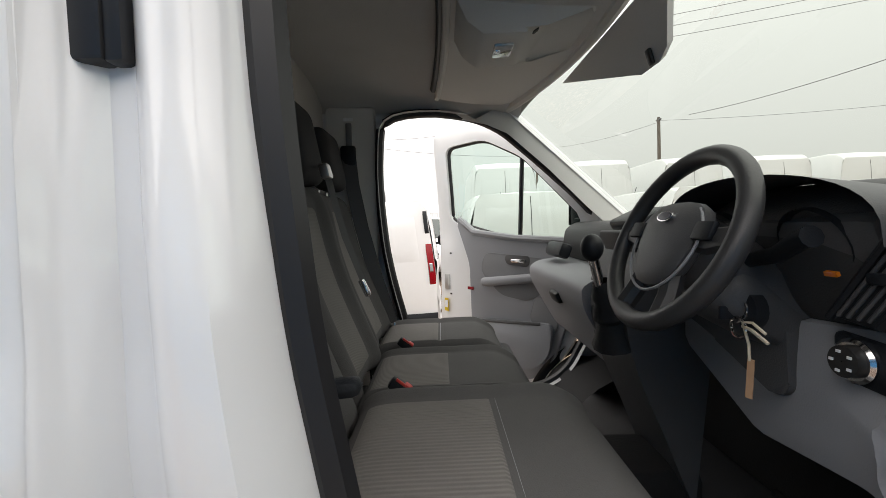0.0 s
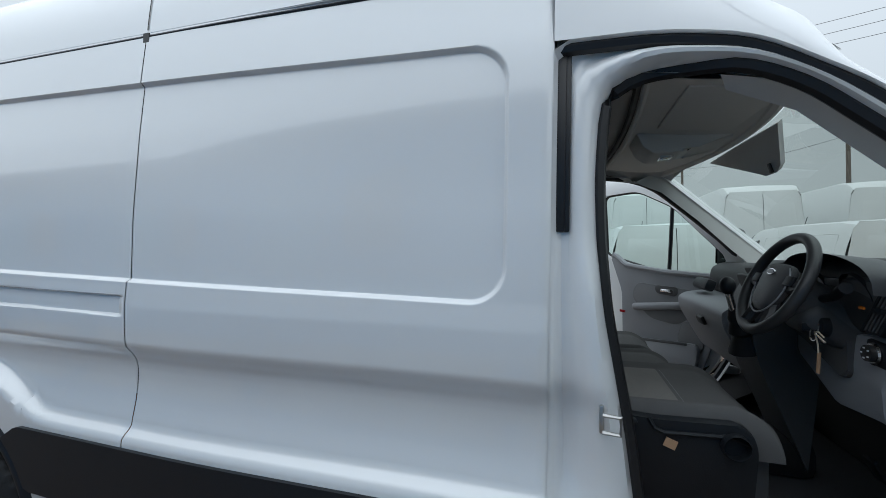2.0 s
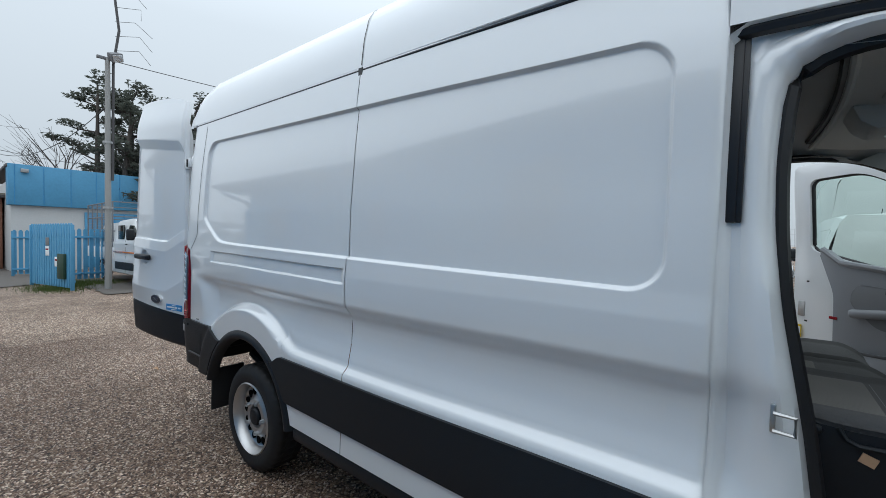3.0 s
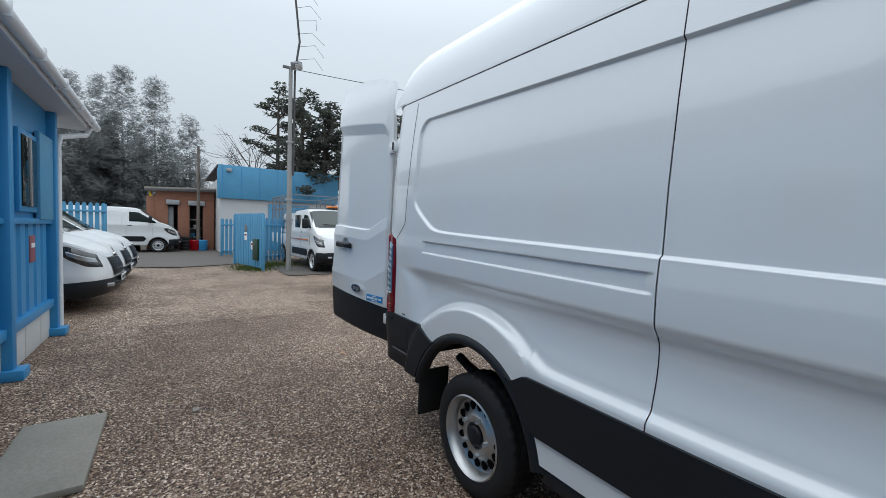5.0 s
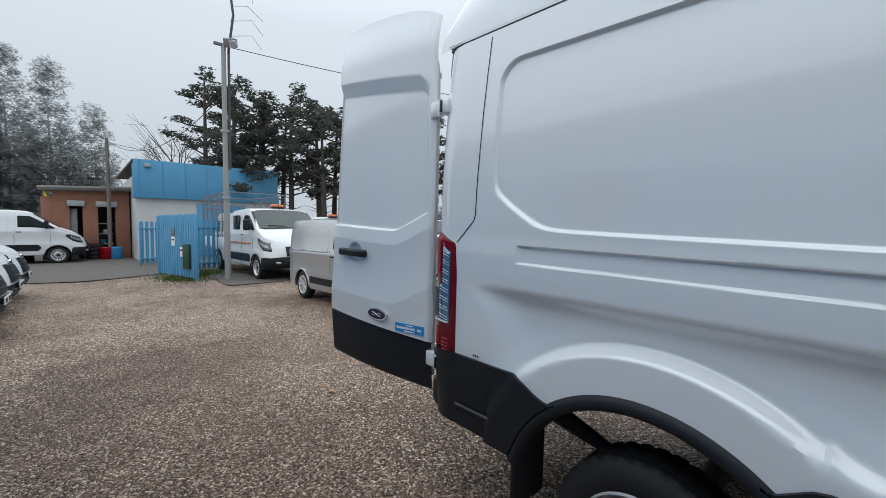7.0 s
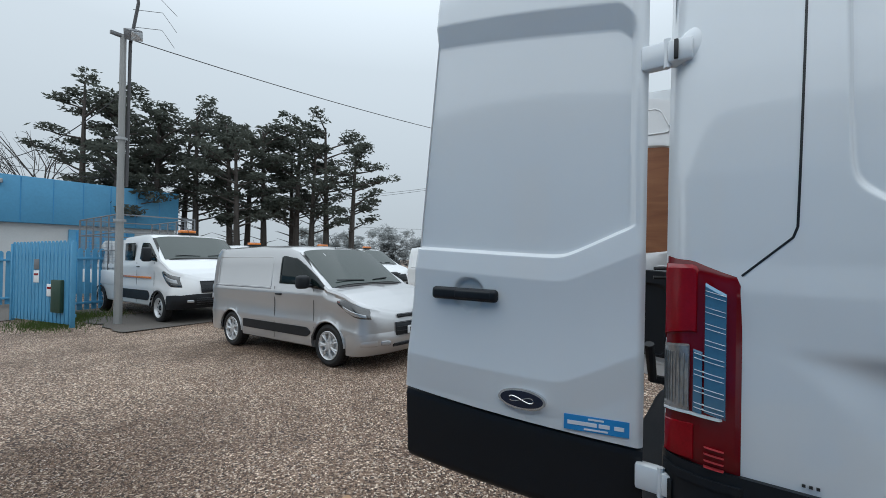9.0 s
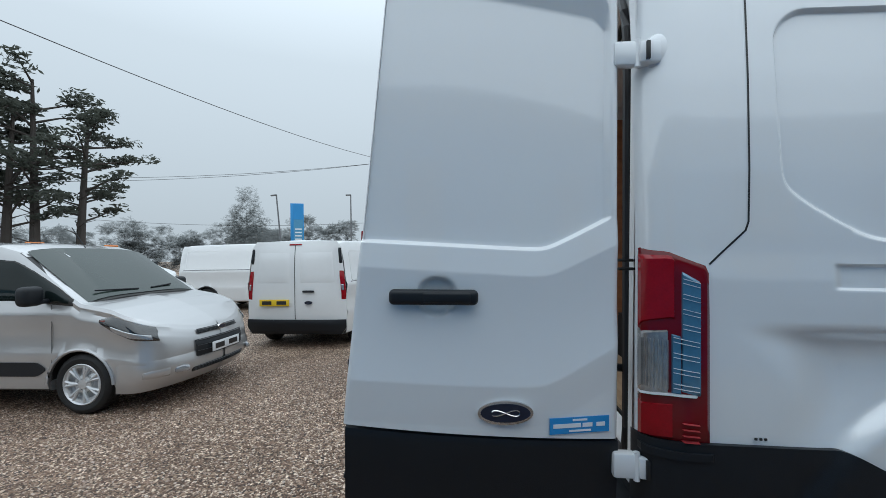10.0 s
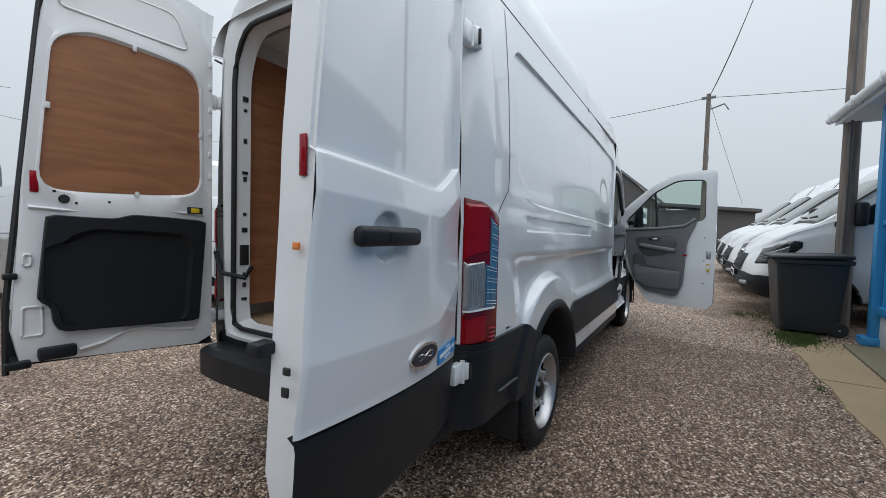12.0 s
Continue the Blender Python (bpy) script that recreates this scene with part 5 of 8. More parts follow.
part("adjust_knob", revolve([(0.032, -0.02), (0.036, 0.0), (0.03, 0.012), (0.001, 0.014)], 18), BLACKP, sb).location = (3.025, 0.212, 1.065)
part("adjust_lever", box((2.70, 0.214, 1.098), (0.16, 0.025, 0.022), 0.010), BLACKP, sb)
part("base_tag", box((2.868, 0.219, 1.045), (0.032, 0.004, 0.026), 0.0, pose(0, 0, 0, 0, 20, 0)), TAG, sb)
part("seat_runner", box((2.95, 0.30, 0.85), (0.40, 0.02, 0.03), 0.006), ZINC, sb)
part("seat_base", box((2.92, 1.36, 0.80), (0.46, 0.92, 0.28), 0.03), DARKP, van, "black plastic bench base")
part("armrest", box((2.66, 0.262, 1.33), (0.12, 0.03, 0.022), 0.010, pose(0, 0, 0, 0, -6, 0)), BLACKP, van)
part("buckle_tray", box((2.70, 0.85, 1.055), (0.13, 0.10, 0.02), 0.006), LINERL, van)
for x, y, z in ((2.700, 0.85, 1.098), (2.668, 1.37, 1.062)):
    bk = part("belt_buckle", box((x, y, z), (0.062, 0.030, 0.034), 0.008, pose(0, 0, 0, 0, 38, 0)), BLACKP, van)
    part("buckle_button", box((x + 0.022, y, z + 0.002), (0.022, 0.026, 0.012), 0.004, pose(0, 0, 0, 0, 38, 0)), REDB, bk)
    part("buckle_button", box((x + 0.004, y - 0.012, z + 0.018), (0.030, 0.006, 0.008), 0.002, pose(0, 0, 0, 0, 38, 0)), REDB, bk)


def belt(points, wide=0.047):
    v, f = [], []
    for i, p in enumerate(points):
        v += [(p[0] - wide / 2 * 0.9, p[1], p[2]), (p[0] + wide / 2 * 0.9, p[1] + 0.012, p[2])]
        if i:
            f.append((2 * i - 2, 2 * i - 1, 2 * i + 1, 2 * i))
    ob = link_mesh("seat_belt", v, f, DARKP, van, "black webbing seat belt")
    return ob


belt([(2.372, 1.80, 1.86), (2.385, 1.79, 1.74), (2.425, 1.79, 1.53), (2.490, 1.79, 1.28), (2.565, 1.79, 1.05)], 0.075)
belt([(2.446, 1.13, 1.700), (2.470, 1.13, 1.60), (2.500, 1.13, 1.49), (2.556, 1.13, 1.345)], 0.022)
part("belt_guide", box((2.444, 1.13, 1.705), (0.03, 0.05, 0.05), 0.008, pose(0, 0, 0, 0, -15, 0)), ZINC, van)
belt([(2.60, 0.22, 1.55), (2.64, 0.22, 1.25), (2.69, 0.24, 0.95)], 0.06)
part("belt_tongue", box((2.562, 1.125, 1.325), (0.02, 0.03, 0.06), 0.006, pose(0, 0, 0, 0, -25, 0)), CHROME, van)
part("belt_tongue", box((2.578, 1.78, 1.03), (0.03, 0.03, 0.055), 0.006, pose(0, 0, 0, 0, -15, 0)), CHROME, van)
part("belt_anchor", box((2.366, 1.815, 1.875), (0.075, 0.03, 0.10), 0.012), BLACKP, van)
part("belt_slider", box((2.366, 1.838, 1.97), (0.030, 0.012, 0.14), 0.005), MIDP, van)
part("belt_label", box((2.366, 1.832, 2.055), (0.045, 0.004, 0.014), 0), STICKW, van)
for lf in (False, True):
    part("pillar_cover", box((2.37 if lf else 2.47, VANW - 0.165 if lf else 0.205, 1.55), (0.25 if lf else 0.30, 0.05, 1.15), 0.022), LINERL if lf else DARKP, van)

# --- dashboard ---
def dash_mesh(name, prof, y0, y1, mat, label="", hump=None, ny=40):
    p = resample([(a, 0, b) for a, b in prof] + [(prof[0][0] + 0.0001, 0, prof[0][1])], 2)
    xs = np.array([a for a, _ in prof])
    zs = np.array([b for _, b in prof])
    k = len(prof) * 5
    t0 = np.linspace(0, 1, len(prof))
    t = np.linspace(0, 1, k)
    def sm(a):
        q = np.interp(t, t0, a)
        w = np.r_[[q[0]] * 2, q, [q[-1]] * 2]
        return (w[:-4] + 2 * w[1:-3] + 3 * w[2:-2] + 2 * w[3:-1] + w[4:]) / 9
    xs, zs = sm(xs), sm(zs)
    v, f = [], []
    for i in range(ny + 1):
        y = y0 + (y1 - y0) * i / ny
        for j in range(k):
            dx, dz = hump(y, j / (k - 1)) if hump else (0, 0)
            v.append((xs[j] + dx, y, zs[j] + dz))
        if i:
            f += [((i - 1) * k + j, i * k + j, i * k + j + 1, (i - 1) * k + j + 1) for j in range(k - 1)]
    f += [tuple(range(k))[::-1], tuple(range(ny * k, ny * k + k))]
    return link_mesh(name, v, f, mat, van, label)


def dash_hump(y, t):
    a = math.exp(-(((y - 0.53) / 0.23) ** 4))
    bow = 0.05 * ((y - MIDY) / 0.9) ** 2
    return (-0.04 * a * math.exp(-((t - 0.55) / 0.2) ** 2) + bow * 0.4, 0.055 * a * math.exp(-((t - 0.42) / 0.22) ** 2))


dash_mesh("dashboard", [(3.92, 1.44), (3.75, 1.525), (3.60, 1.54), (3.49, 1.535), (3.44, 1.50), (3.43, 1.44), (3.435, 1.37), (3.47, 1.33), (3.60, 1.28)], 0.165, 1.90, DASHP, "black moulded upper dashboard", dash_hump)
PC = (0.285, 1.21)
PO = by_angle(rounded([(0.86, 1.33), (0.58, 1.345), (0.30, 1.372), (0.075, 1.385), (0.065, 1.20), (0.09, 1.072), (0.18, 1.062), (0.29, 1.072), (0.37, 1.118), (0.60, 1.098), (0.74, 1.165), (0.86, 1.22)], 0.02, 3), PC, 160)
PI = by_angle(rounded([(0.335, 1.262), (0.252, 1.300), (0.208, 1.165), (0.275, 1.095), (0.348, 1.142)], 0.028, 5), PC, 160)
rr = [[(3.62, *p) for p in PO], [(3.46, *p) for p in PO], [(3.440, *(p + (q - p) * 0.06)) for p, q in zip(PO, PI)], [(3.432, *(p + (q - p) * 0.55)) for p, q in zip(PO, PI)],
      [(3.428, *(p + (q - p) * 0.86)) for p, q in zip(PO, PI)], [(3.420, *(p + (q - p) * 0.97)) for p, q in zip(PO, PI)], [(3.430, *q) for q in PI], [(3.53, *(q + (np.array(PC) - q) * 0.15)) for q in PI]]
vv = [p for r in rr for p in r]
ff = [(i * 160 + k, i * 160 + (k + 1) % 160, (i + 1) * 160 + (k + 1) % 160, (i + 1) * 160 + k) for i in range(len(rr) - 1) for k in range(160)] + [tuple(range(7 * 160, 8 * 160))]
link_mesh("lower_dash", vv, ff, GREYP, van, "grey lower dashboard panel with moulded pocket")
dash_mesh("glove_panel", [(3.55, 1.37), (3.32, 1.345), (3.27, 1.31), (3.28, 1.24), (3.36, 1.10), (3.42, 1.0), (3.55, 0.95)], 1.12, 1.90, GREYP, "grey glovebox panel")
part("glove_recess", box((3.285, 1.45, 1.23), (0.03, 0.10, 0.05), 0.012, pose(0, 0, 0, 0, -25, 0)), INK, van)
part("passenger_vent", box((3.37, 1.72, 1.405), (0.06, 0.24, 0.07), 0.02, pose(0, 0, 0, 0, 20, 0)), BLACKP, van)
# centre stack with the gear lever
dash_mesh("centre_console", [(3.58, 1.56), (3.40, 1.52), (3.34, 1.44), (3.31, 1.34), (3.30, 1.24), (3.34, 1.10), (3.42, 0.92), (3.5, 0.72)], 0.86, 1.14, DARKP, "black centre console")
part("radio_panel", box((3.352, 1.0, 1.45), (0.02, 0.22, 0.11), 0.008, pose(0, 0, 0, 0, -22, 0)), BLACKP, van)
for k in range(3):
    part("heater_dial", revolve([(0.026, 0.02), (0.024, 0.0), (0.001, -0.001)], 16, "x"), BLACKP, van).location = (3.292, 0.93 + 0.07 * k, 1.285)
b = box((3.40, 1.0, 1.535), (0.10, 0.20, 0.035), 0.012, pose(0, 0, 0, 0, -25, 0))
part("centre_vent", b, BLACKP, van)
gl = part("gear_lever", tube([(3.30, 0.93, 1.22), (3.25, 0.90, 1.34), (3.222, 0.885, 1.43)], 0.014, 10), CHROME, van, "chrome gear lever with black knob")
b = bmesh.new()
bmesh.ops.create_uvsphere(b, u_segments=16, v_segments=12, radius=0.03)
bmesh.ops.scale(b, vec=(1, 1, 1.25), verts=b.verts)
bmesh.ops.translate(b, vec=(3.217, 0.880, 1.458), verts=b.verts)
part("gear_knob", b, BLACKP, gl)
part("gear_gaiter", revolve([(0.075, 0), (0.058, 0.03), (0.042, 0.07), (0.050, 0.085), (0.034, 0.13), (0.038, 0.145), (0.022, 0.19)], 14, "z"), RUBBER, gl).matrix_basis = Matrix.Translation((3.315, 0.935, 1.19)) @ pose(0, 0, 0, 10, -20, 0)
# instrument binnacle
part("instrument_panel", box((3.435, 0.54, 1.475), (0.05, 0.40, 0.12), 0.03, pose(0, 0, 0, 0, -22, 0)), DARKP, van, "dark instrument cluster")
def hood(u, v):
    a = math.pi * (u * 1.0)
    y = 0.54 - 0.235 * math.cos(a)
    z = 1.485 + 0.115 * math.sin(a) ** 0.6
    return (3.37 + 0.14 * v - 0.03 * math.sin(a), y, z - 0.015 * v)


link_mesh("binnacle_hood", *grid(24, 6, hood), DARKP, van)
for y in (0.44, 0.64):
    b = revolve([(0.062, 0.0), (0.062, 0.012), (0.055, 0.014)], 24, "x")
    ob = part("gauge_ring", b, BLACKP, van)
    ob.matrix_basis = Matrix.Translation((3.403, y, 1.480)) @ pose(0, 0, 0, 0, -22, 0)
part("trip_display", box((3.398, 0.40, 1.440), (0.006, 0.020, 0.007), 0, pose(0, 0, 0, 0, -22, 0)), AMBER, van)
# driver side vent, light switch and end shelf
vb = part("side_vent", prism([(0.415, 1.374), (0.33, 1.364), (0.235, 1.540), (0.31, 1.522)], "x", 3.405, 3.47, 0.010), BLACKP, van, "black slatted air vent")
for d in (-0.022, -0.0075, 0.0075, 0.022):
    part("vent_slat", tube([(3.404, 0.372 + d, 1.378), (3.404, 0.274 + d, 1.524)], 0.0035, 6), DARKP, vb)
part("vent_tab", box((3.398, 0.33, 1.44), (0.014, 0.034, 0.016), 0.004), BLACKP, vb)
for d in (-0.036, 0.036):
    part("vent_rim", tube([(3.404, 0.372 + d, 1.372), (3.404, 0.272 + d, 1.528)], 0.006, 6), BLACKP, vb)
ls = part("light_switch", box((3.428, 0.360, 1.312), (0.02, 0.115, 0.075), 0.012, pose(0, 0, 0, 4, -6, 0)), BLACKP, van, "rotary light switch with chrome ring")
for nm, pr, mt, dx in (("switch_ring", [(0.031, 0.0), (0.033, -0.006), (0.028, -0.010), (0.001, -0.010)], CHROME, 3.418), ("switch_knob", [(0.024, 0.0), (0.023, -0.016), (0.001, -0.017)], INK, 3.412)):
    part(nm, revolve(pr, 24, "x"), mt, ls).location = (dx, 0.378, 1.314)
for k in range(5):
    a = 2 * math.pi * k / 5
    part("switch_mark", box((3.394, 0.378 + 0.015 * math.cos(a), 1.314 + 0.015 * math.sin(a)), (0.002, 0.006, 0.004), 0), STICKW, ls)
# cup tray: a domed back wall over a rounded shelf
dome = rounded([(0.305, 1.372), (0.24, 1.445), (0.17, 1.505), (0.10, 1.505), (0.060, 1.45), (0.055, 1.385)], 0.04, 5)
ch = part("cup_shelf", prism(dome, "x", 3.415, 3.66, 0.004), GREYP, van, "pale grey dash end with cup tray")
part("tray_lip", prism(rounded([(3.52, 0.32), (3.435, 0.305), (3.385, 0.20), (3.375, 0.10), (3.42, 0.045), (3.55, 0.045)], 0.045, 6), "z", 1.362, 1.402, 0.012), GREYP, ch)
def cup(u, v):
    a = 2 * math.pi * u
    r = (1.0, 1.0, 0.86, 0.80)[round(v * 3)]
    return (3.435 + 0.040 * r * math.cos(a), 0.165 + 0.075 * r * math.sin(a), (1.400, 1.410, 1.410, 1.4035)[round(v * 3)])
link_mesh("cup_well", *grid(32, 3, cup), GREYP, ch)
part("tweeter_panel", prism([(3.50, 1.46), (3.64, 1.46), (3.66, 1.60), (3.52, 1.74), (3.46, 1.74)], "y", 0.135, 0.175, 0.01), LINERL, van, "pale grey pillar foot trim")
gr = part("tweeter_grille", box((3.50, 0.150, 1.565), (0.012, 0.035, 0.11), 0.006), INK, van, "black side demister grille")
for k in range(6):
    part("grille_bar", box((3.492, 0.150, 1.525 + 0.016 * k), (0.008, 0.030, 0.004), 0.001), MIDP, gr)
# steering column and wheel
part("steering_column", tube([(3.29, 0.585, 1.475), (3.40, 0.575, 1.40), (3.55, 0.565, 1.30)], 0.070, 14, r_end=0.085), DARKP, van)
part("column_shroud", box((3.39, 0.575, 1.365), (0.18, 0.16, 0.11), 0.04, pose(0, 0, 0, 0, 28, 0), 3), DARKP, van)
part("ignition_panel", prism(rounded([(0.60, 1.375), (0.500, 1.375), (0.497, 1.335), (0.488, 1.222), (0.515, 1.202), (0.68, 1.262), (0.80, 1.300), (0.80, 1.375)], [0.01, 0.01, 0.0, 0.02, 0.02, 0.0, 0.01, 0.01], 4), "x", 3.415, 3.47, 0.006), DARKP, van, "dark panel round the ignition")
SW = Matrix.Translation((3.262, 0.590, 1.490)) @ pose(0, 0, 0, 0, -66, 0)
sw = part("steering_wheel", tube([(0.173 * math.cos(a), 0.183 * math.sin(a), 0.0) for a in np.linspace(0, 2 * math.pi, 56, endpoint=False)], 0.0185, 14, closed=True), GRIP, van, "black four-spoke steering wheel with grey centre")
sw.matrix_basis = SW
b = bmesh.new()
bmesh.ops.create_uvsphere(b, u_segments=24, v_segments=14, radius=1)
for q in b.verts:
    cx_, cy_ = q.co.x, q.co.y
    r_ = math.hypot(cx_, cy_) or 1.0
    k_ = 1.0 if math.hypot(cx_, cy_) < 1e-6 else (abs(cx_ / r_) ** 3 + abs(cy_ / r_) ** 3) ** (-1 / 3)
    q.co.x = cx_ * k_ * 0.088 - 0.014
    q.co.y = cy_ * k_ * (0.094 + 0.24 * q.co.x)
    q.co.z = math.copysign(abs(q.co.z) ** 0.6, q.co.z) * 0.026 - 0.002
part("airbag_cover", b, DARKP, sw, "dark grey airbag cover")
for s in (-1, 1):
    b = tube([(0.01, s * 0.07, -0.006), (0.0, s * 0.12, -0.008), (0.01, s * 0.182, -0.004)], 0.030, 8, r_end=0.020)
    bmesh.ops.scale(b, vec=(1, 1, 0.55), verts=b.verts)
    part("wheel_spoke", b, GRIP, sw)
    part("lower_spoke", tube([(-0.05, s * 0.045, -0.008), (-0.11, s * 0.06, -0.010), (-0.165, s * 0.07, -0.004)], 0.02, 8), GRIP, sw)
part("cover_trim", tube([(-0.016 + 0.094 * math.cos(a) * (1.0 if math.cos(a) > 0 else 1.02), 0.104 * math.sin(a) * (1 + 0.08 * math.cos(a)), 0.010) for a in np.linspace(0.7, 5.58, 30)], 0.003, 5), GREYP, sw)
part("lower_badge", box((-0.075, 0, 0.0165), (0.014, 0.034, 0.004), 0.003), DARKP, sw)
for s in (-1, 1):
    part("switch_pad", box((0.012, s * 0.112, 0.012), (0.035, 0.05, 0.012), 0.005), BLACKP, sw)
eb = part("wheel_badge", prism([(0.035 + 0.011 * math.sin(a), 0.025 * math.cos(a)) for a in np.linspace(0, 2 * math.pi, 28, endpoint=False)], "z", 0.02, 0.0285), CHROME, sw, "small chrome-rimmed oval badge")
part("badge_field", prism([(0.035 + 0.0085 * math.sin(a), 0.0215 * math.cos(a)) for a in np.linspace(0, 2 * math.pi, 28, endpoint=False)], "z", 0.025, 0.0296), NAVY, eb)
part("stalk", tube([(3.36, 0.52, 1.45), (3.36, 0.455, 1.465), (3.356, 0.41, 1.49), (3.352, 0.385, 1.497)], 0.013, 10, r_end=0.017), BLACKP, van)
part("stalk", tube([(3.36, 0.66, 1.45), (3.37, 0.76, 1.46)], 0.012, 8), BLACKP, van)
ig = part("ignition", revolve([(0.034, 0.02), (0.034, -0.002), (0.024, -0.008), (0.001, -0.008)], 20, "x"), BLACKP, van, "ignition barrel with chrome ring")
ig.location = (3.350, 0.512, 1.364)
part("ignition_ring", revolve([(0.023, -0.008), (0.023, -0.012), (0.017, -0.013), (0.001, -0.013)], 20, "x"), CHROME, ig)
key = thing("car_key", "key in the ignition with cord and brown paper tag", "key", VAN_M @ Matrix.Translation((3.336, 0.508, 1.364)))
part("key_bow", box((-0.012, 0, -0.004), (0.04, 0.008, 0.025), 0.003), BLACKP, key)
part("key_ring", tube([(-0.010, -0.018 + 0.018 * math.cos(a), -0.026 + 0.018 * math.sin(a)) for a in np.linspace(0, 6.283, 20, endpoint=False)], 0.0022, 5, closed=True), CHROME, key)
part("cord", tube([(-0.012, -0.080, -0.022), (-0.014, -0.055, -0.010), (-0.012, -0.030, -0.014), (-0.008, -0.040, -0.05), (-0.006, -0.040, -0.078)], 0.0025, 5), CREAM, key)
part("cord", tube([(-0.012, -0.085, -0.036), (-0.015, -0.055, -0.022), (-0.010, -0.028, -0.022)], 0.003, 5), CREAM, key)
part("paper_tag", box((-0.006, -0.042, -0.108), (0.002, 0.011, 0.066), 0, pose(0, 0, 0, 0, 3, 20)), TAG, key)
for k, y in enumerate((0.42, 0.56, 0.68)):
    part("pedal", box((3.60, y, 0.86), (0.02, 0.07 if k else 0.05, 0.09), 0.01, pose(0, 0, 0, 0, -30, 0)), RUBBER, van)
part("floor_tunnel", box((3.30, 1.0, 0.76), (0.5, 0.24, 0.16), 0.05), RUBBER, van)
part("handbrake_pad", box((3.05, 0.865, 0.95), (0.30, 0.03, 0.10), 0.014, pose(0, 0, 0, 0, -12, 0)), BLACKP, van)


# --- front doors ---
def front_door(hx, hy, deg, right, label, trim_mat, dark_mat):
    """Hinged at its front edge; x runs from the hinge towards the free edge, y to its outer side."""
    side = -1 if right else 1
    d = Vector((-math.cos(radians(deg)), side * math.sin(radians(deg)), 0))
    w = Vector((-d.y, d.x, 0)) * (1 if right else -1)      # outer side
    M = Matrix(((d.x, w.x, 0, hx), (d.y, w.y, 0, hy), (0, 0, 1, 0), (0, 0, 0, 1)))
    door = thing("front_door", label, "", M)
    if "category" in door:
        del door["category"]
    door.parent = van
    X0 = 3.60
    outl = [(X0 - x, z) for x, z in [(2.55, 2.155), (2.80, 2.165), (3.01, 2.14), (3.27, 2.0), (3.51, 1.815), (3.73, 1.61), (3.66, 1.45), (3.60, 1.20), (3.585, 0.95), (3.40, 0.62), (3.28, 0.47), (2.55, 0.47)]]
    win = [(X0 - x, z) for x, z in [(2.66, 2.05), (2.98, 2.06), (3.25, 1.92), (3.60, 1.56), (3.55, 1.43), (3.10, 1.45), (2.66, 1.56)]]
    c = (X0 - 3.02, 1.75)
    n = 110
    A = by_angle(rounded(outl, [0.04, 0.08, 0.08, 0.05, 0.05, 0.03, 0.03, 0.05, 0.08, 0.1, 0.06, 0.06], 4), c, n)
    B = by_angle(rounded(win, [0.06, 0.08, 0.06, 0.03, 0.04, 0.1, 0.06], 5), c, n)
    def tuck(z):
        return -0.05 * float(smooth01(1.5, 2.2, z)) + 0.012 * math.sin(math.pi * min(1, max(0, (z - 0.5) / 1.1)))
    rr = [[(p[0], -0.05 + tuck(p[1]), p[1]) for p in B]]
    rr += [[(q[0], -0.06 + tuck(q[1]), q[1]) for q in B + (A - B) * t] for t in (0.0, 0.25, 0.8)]
    rr += [[(p[0], -0.055 + tuck(p[1]), p[1]) for p in A], [(p[0], -0.012 + tuck(p[1]), p[1]) for p in A]]
    rr += [[(q[0], o + tuck(q[1]), q[1]) for q in A + (B - A) * t] for t, o in ((0.02, 0.0), (0.5, 0.003), (0.97, 0.0), (1.0, -0.01))]
    rr += [rr[0]]
    vv = [p for r in rr for p in r]
    ff = [(i * n + k, i * n + (k + 1) % n, (i + 1) * n + (k + 1) % n, (i + 1) * n + k) for i in range(len(rr) - 1) for k in range(n)]
    link_mesh("door_shell", vv, ff, WHITE, door, "white painted door shell")
    part("window_seal", tube([(p[0], -0.03 + tuck(p[1]), p[1]) for p in B], 0.013, 6, closed=True), SEAL, door)
    gp = link_mesh("window_pane", [(p[0], -0.03 + tuck(p[1]), p[1]) for p in B], [tuple(range(n))], GLASS, door, "faintly green window glass")
    gp.visible_shadow = False
    part("divider_bar", tube([(X0 - 3.24, -0.035 + tuck(1.9), 1.94), (X0 - 3.20, -0.03, 1.44)], 0.013, 6), SEAL, door)
    # inner trim
    tr = [(0.06, 1.02), (0.14, 0.78), (0.28, 0.62), (0.66, 0.58), (0.73, 0.76), (0.75, 1.28), (0.86, 1.55), (0.82, 1.58), (0.68, 1.475), (0.40, 1.44), (0.04, 1.43), (0.02, 1.25)]
    q = prism(rounded(tr, 0.05, 4), "y", -0.062, -0.088, 0.010)
    t1 = part("inner_trim", q, trim_mat, door, "grey plastic inner door trim")
    part("door_cap", tube([(0.02, -0.085, 1.435), (0.40, -0.085, 1.45), (0.72, -0.083, 1.485), (0.84, -0.083, 1.57)], 0.020, 8), trim_mat, t1)
    part("armrest", box((0.42, -0.105, 1.20), (0.44, 0.05, 0.055), 0.022, pose(0, 0, 0, 0, 8, 0), 3), trim_mat, t1)
    part("pull_recess", prism(rounded([(0.14, 1.33), (0.62, 1.36), (0.66, 1.24), (0.50, 1.10), (0.30, 1.08), (0.20, 1.15)], 0.05, 4), "y", -0.084, -0.0925, 0.003), dark_mat, t1)
    part("door_pocket", prism(rounded([(0.14, 0.98), (0.70, 0.92), (0.70, 0.68), (0.26, 0.69), (0.16, 0.80)], 0.05, 4), "y", -0.086, -0.118, 0.010), trim_mat, t1)
    part("pocket_mouth", box((0.44, -0.112, 0.945), (0.46, 0.02, 0.02), 0.008, pose(0, 0, 0, 0, 5, 0)), DARKP, t1)
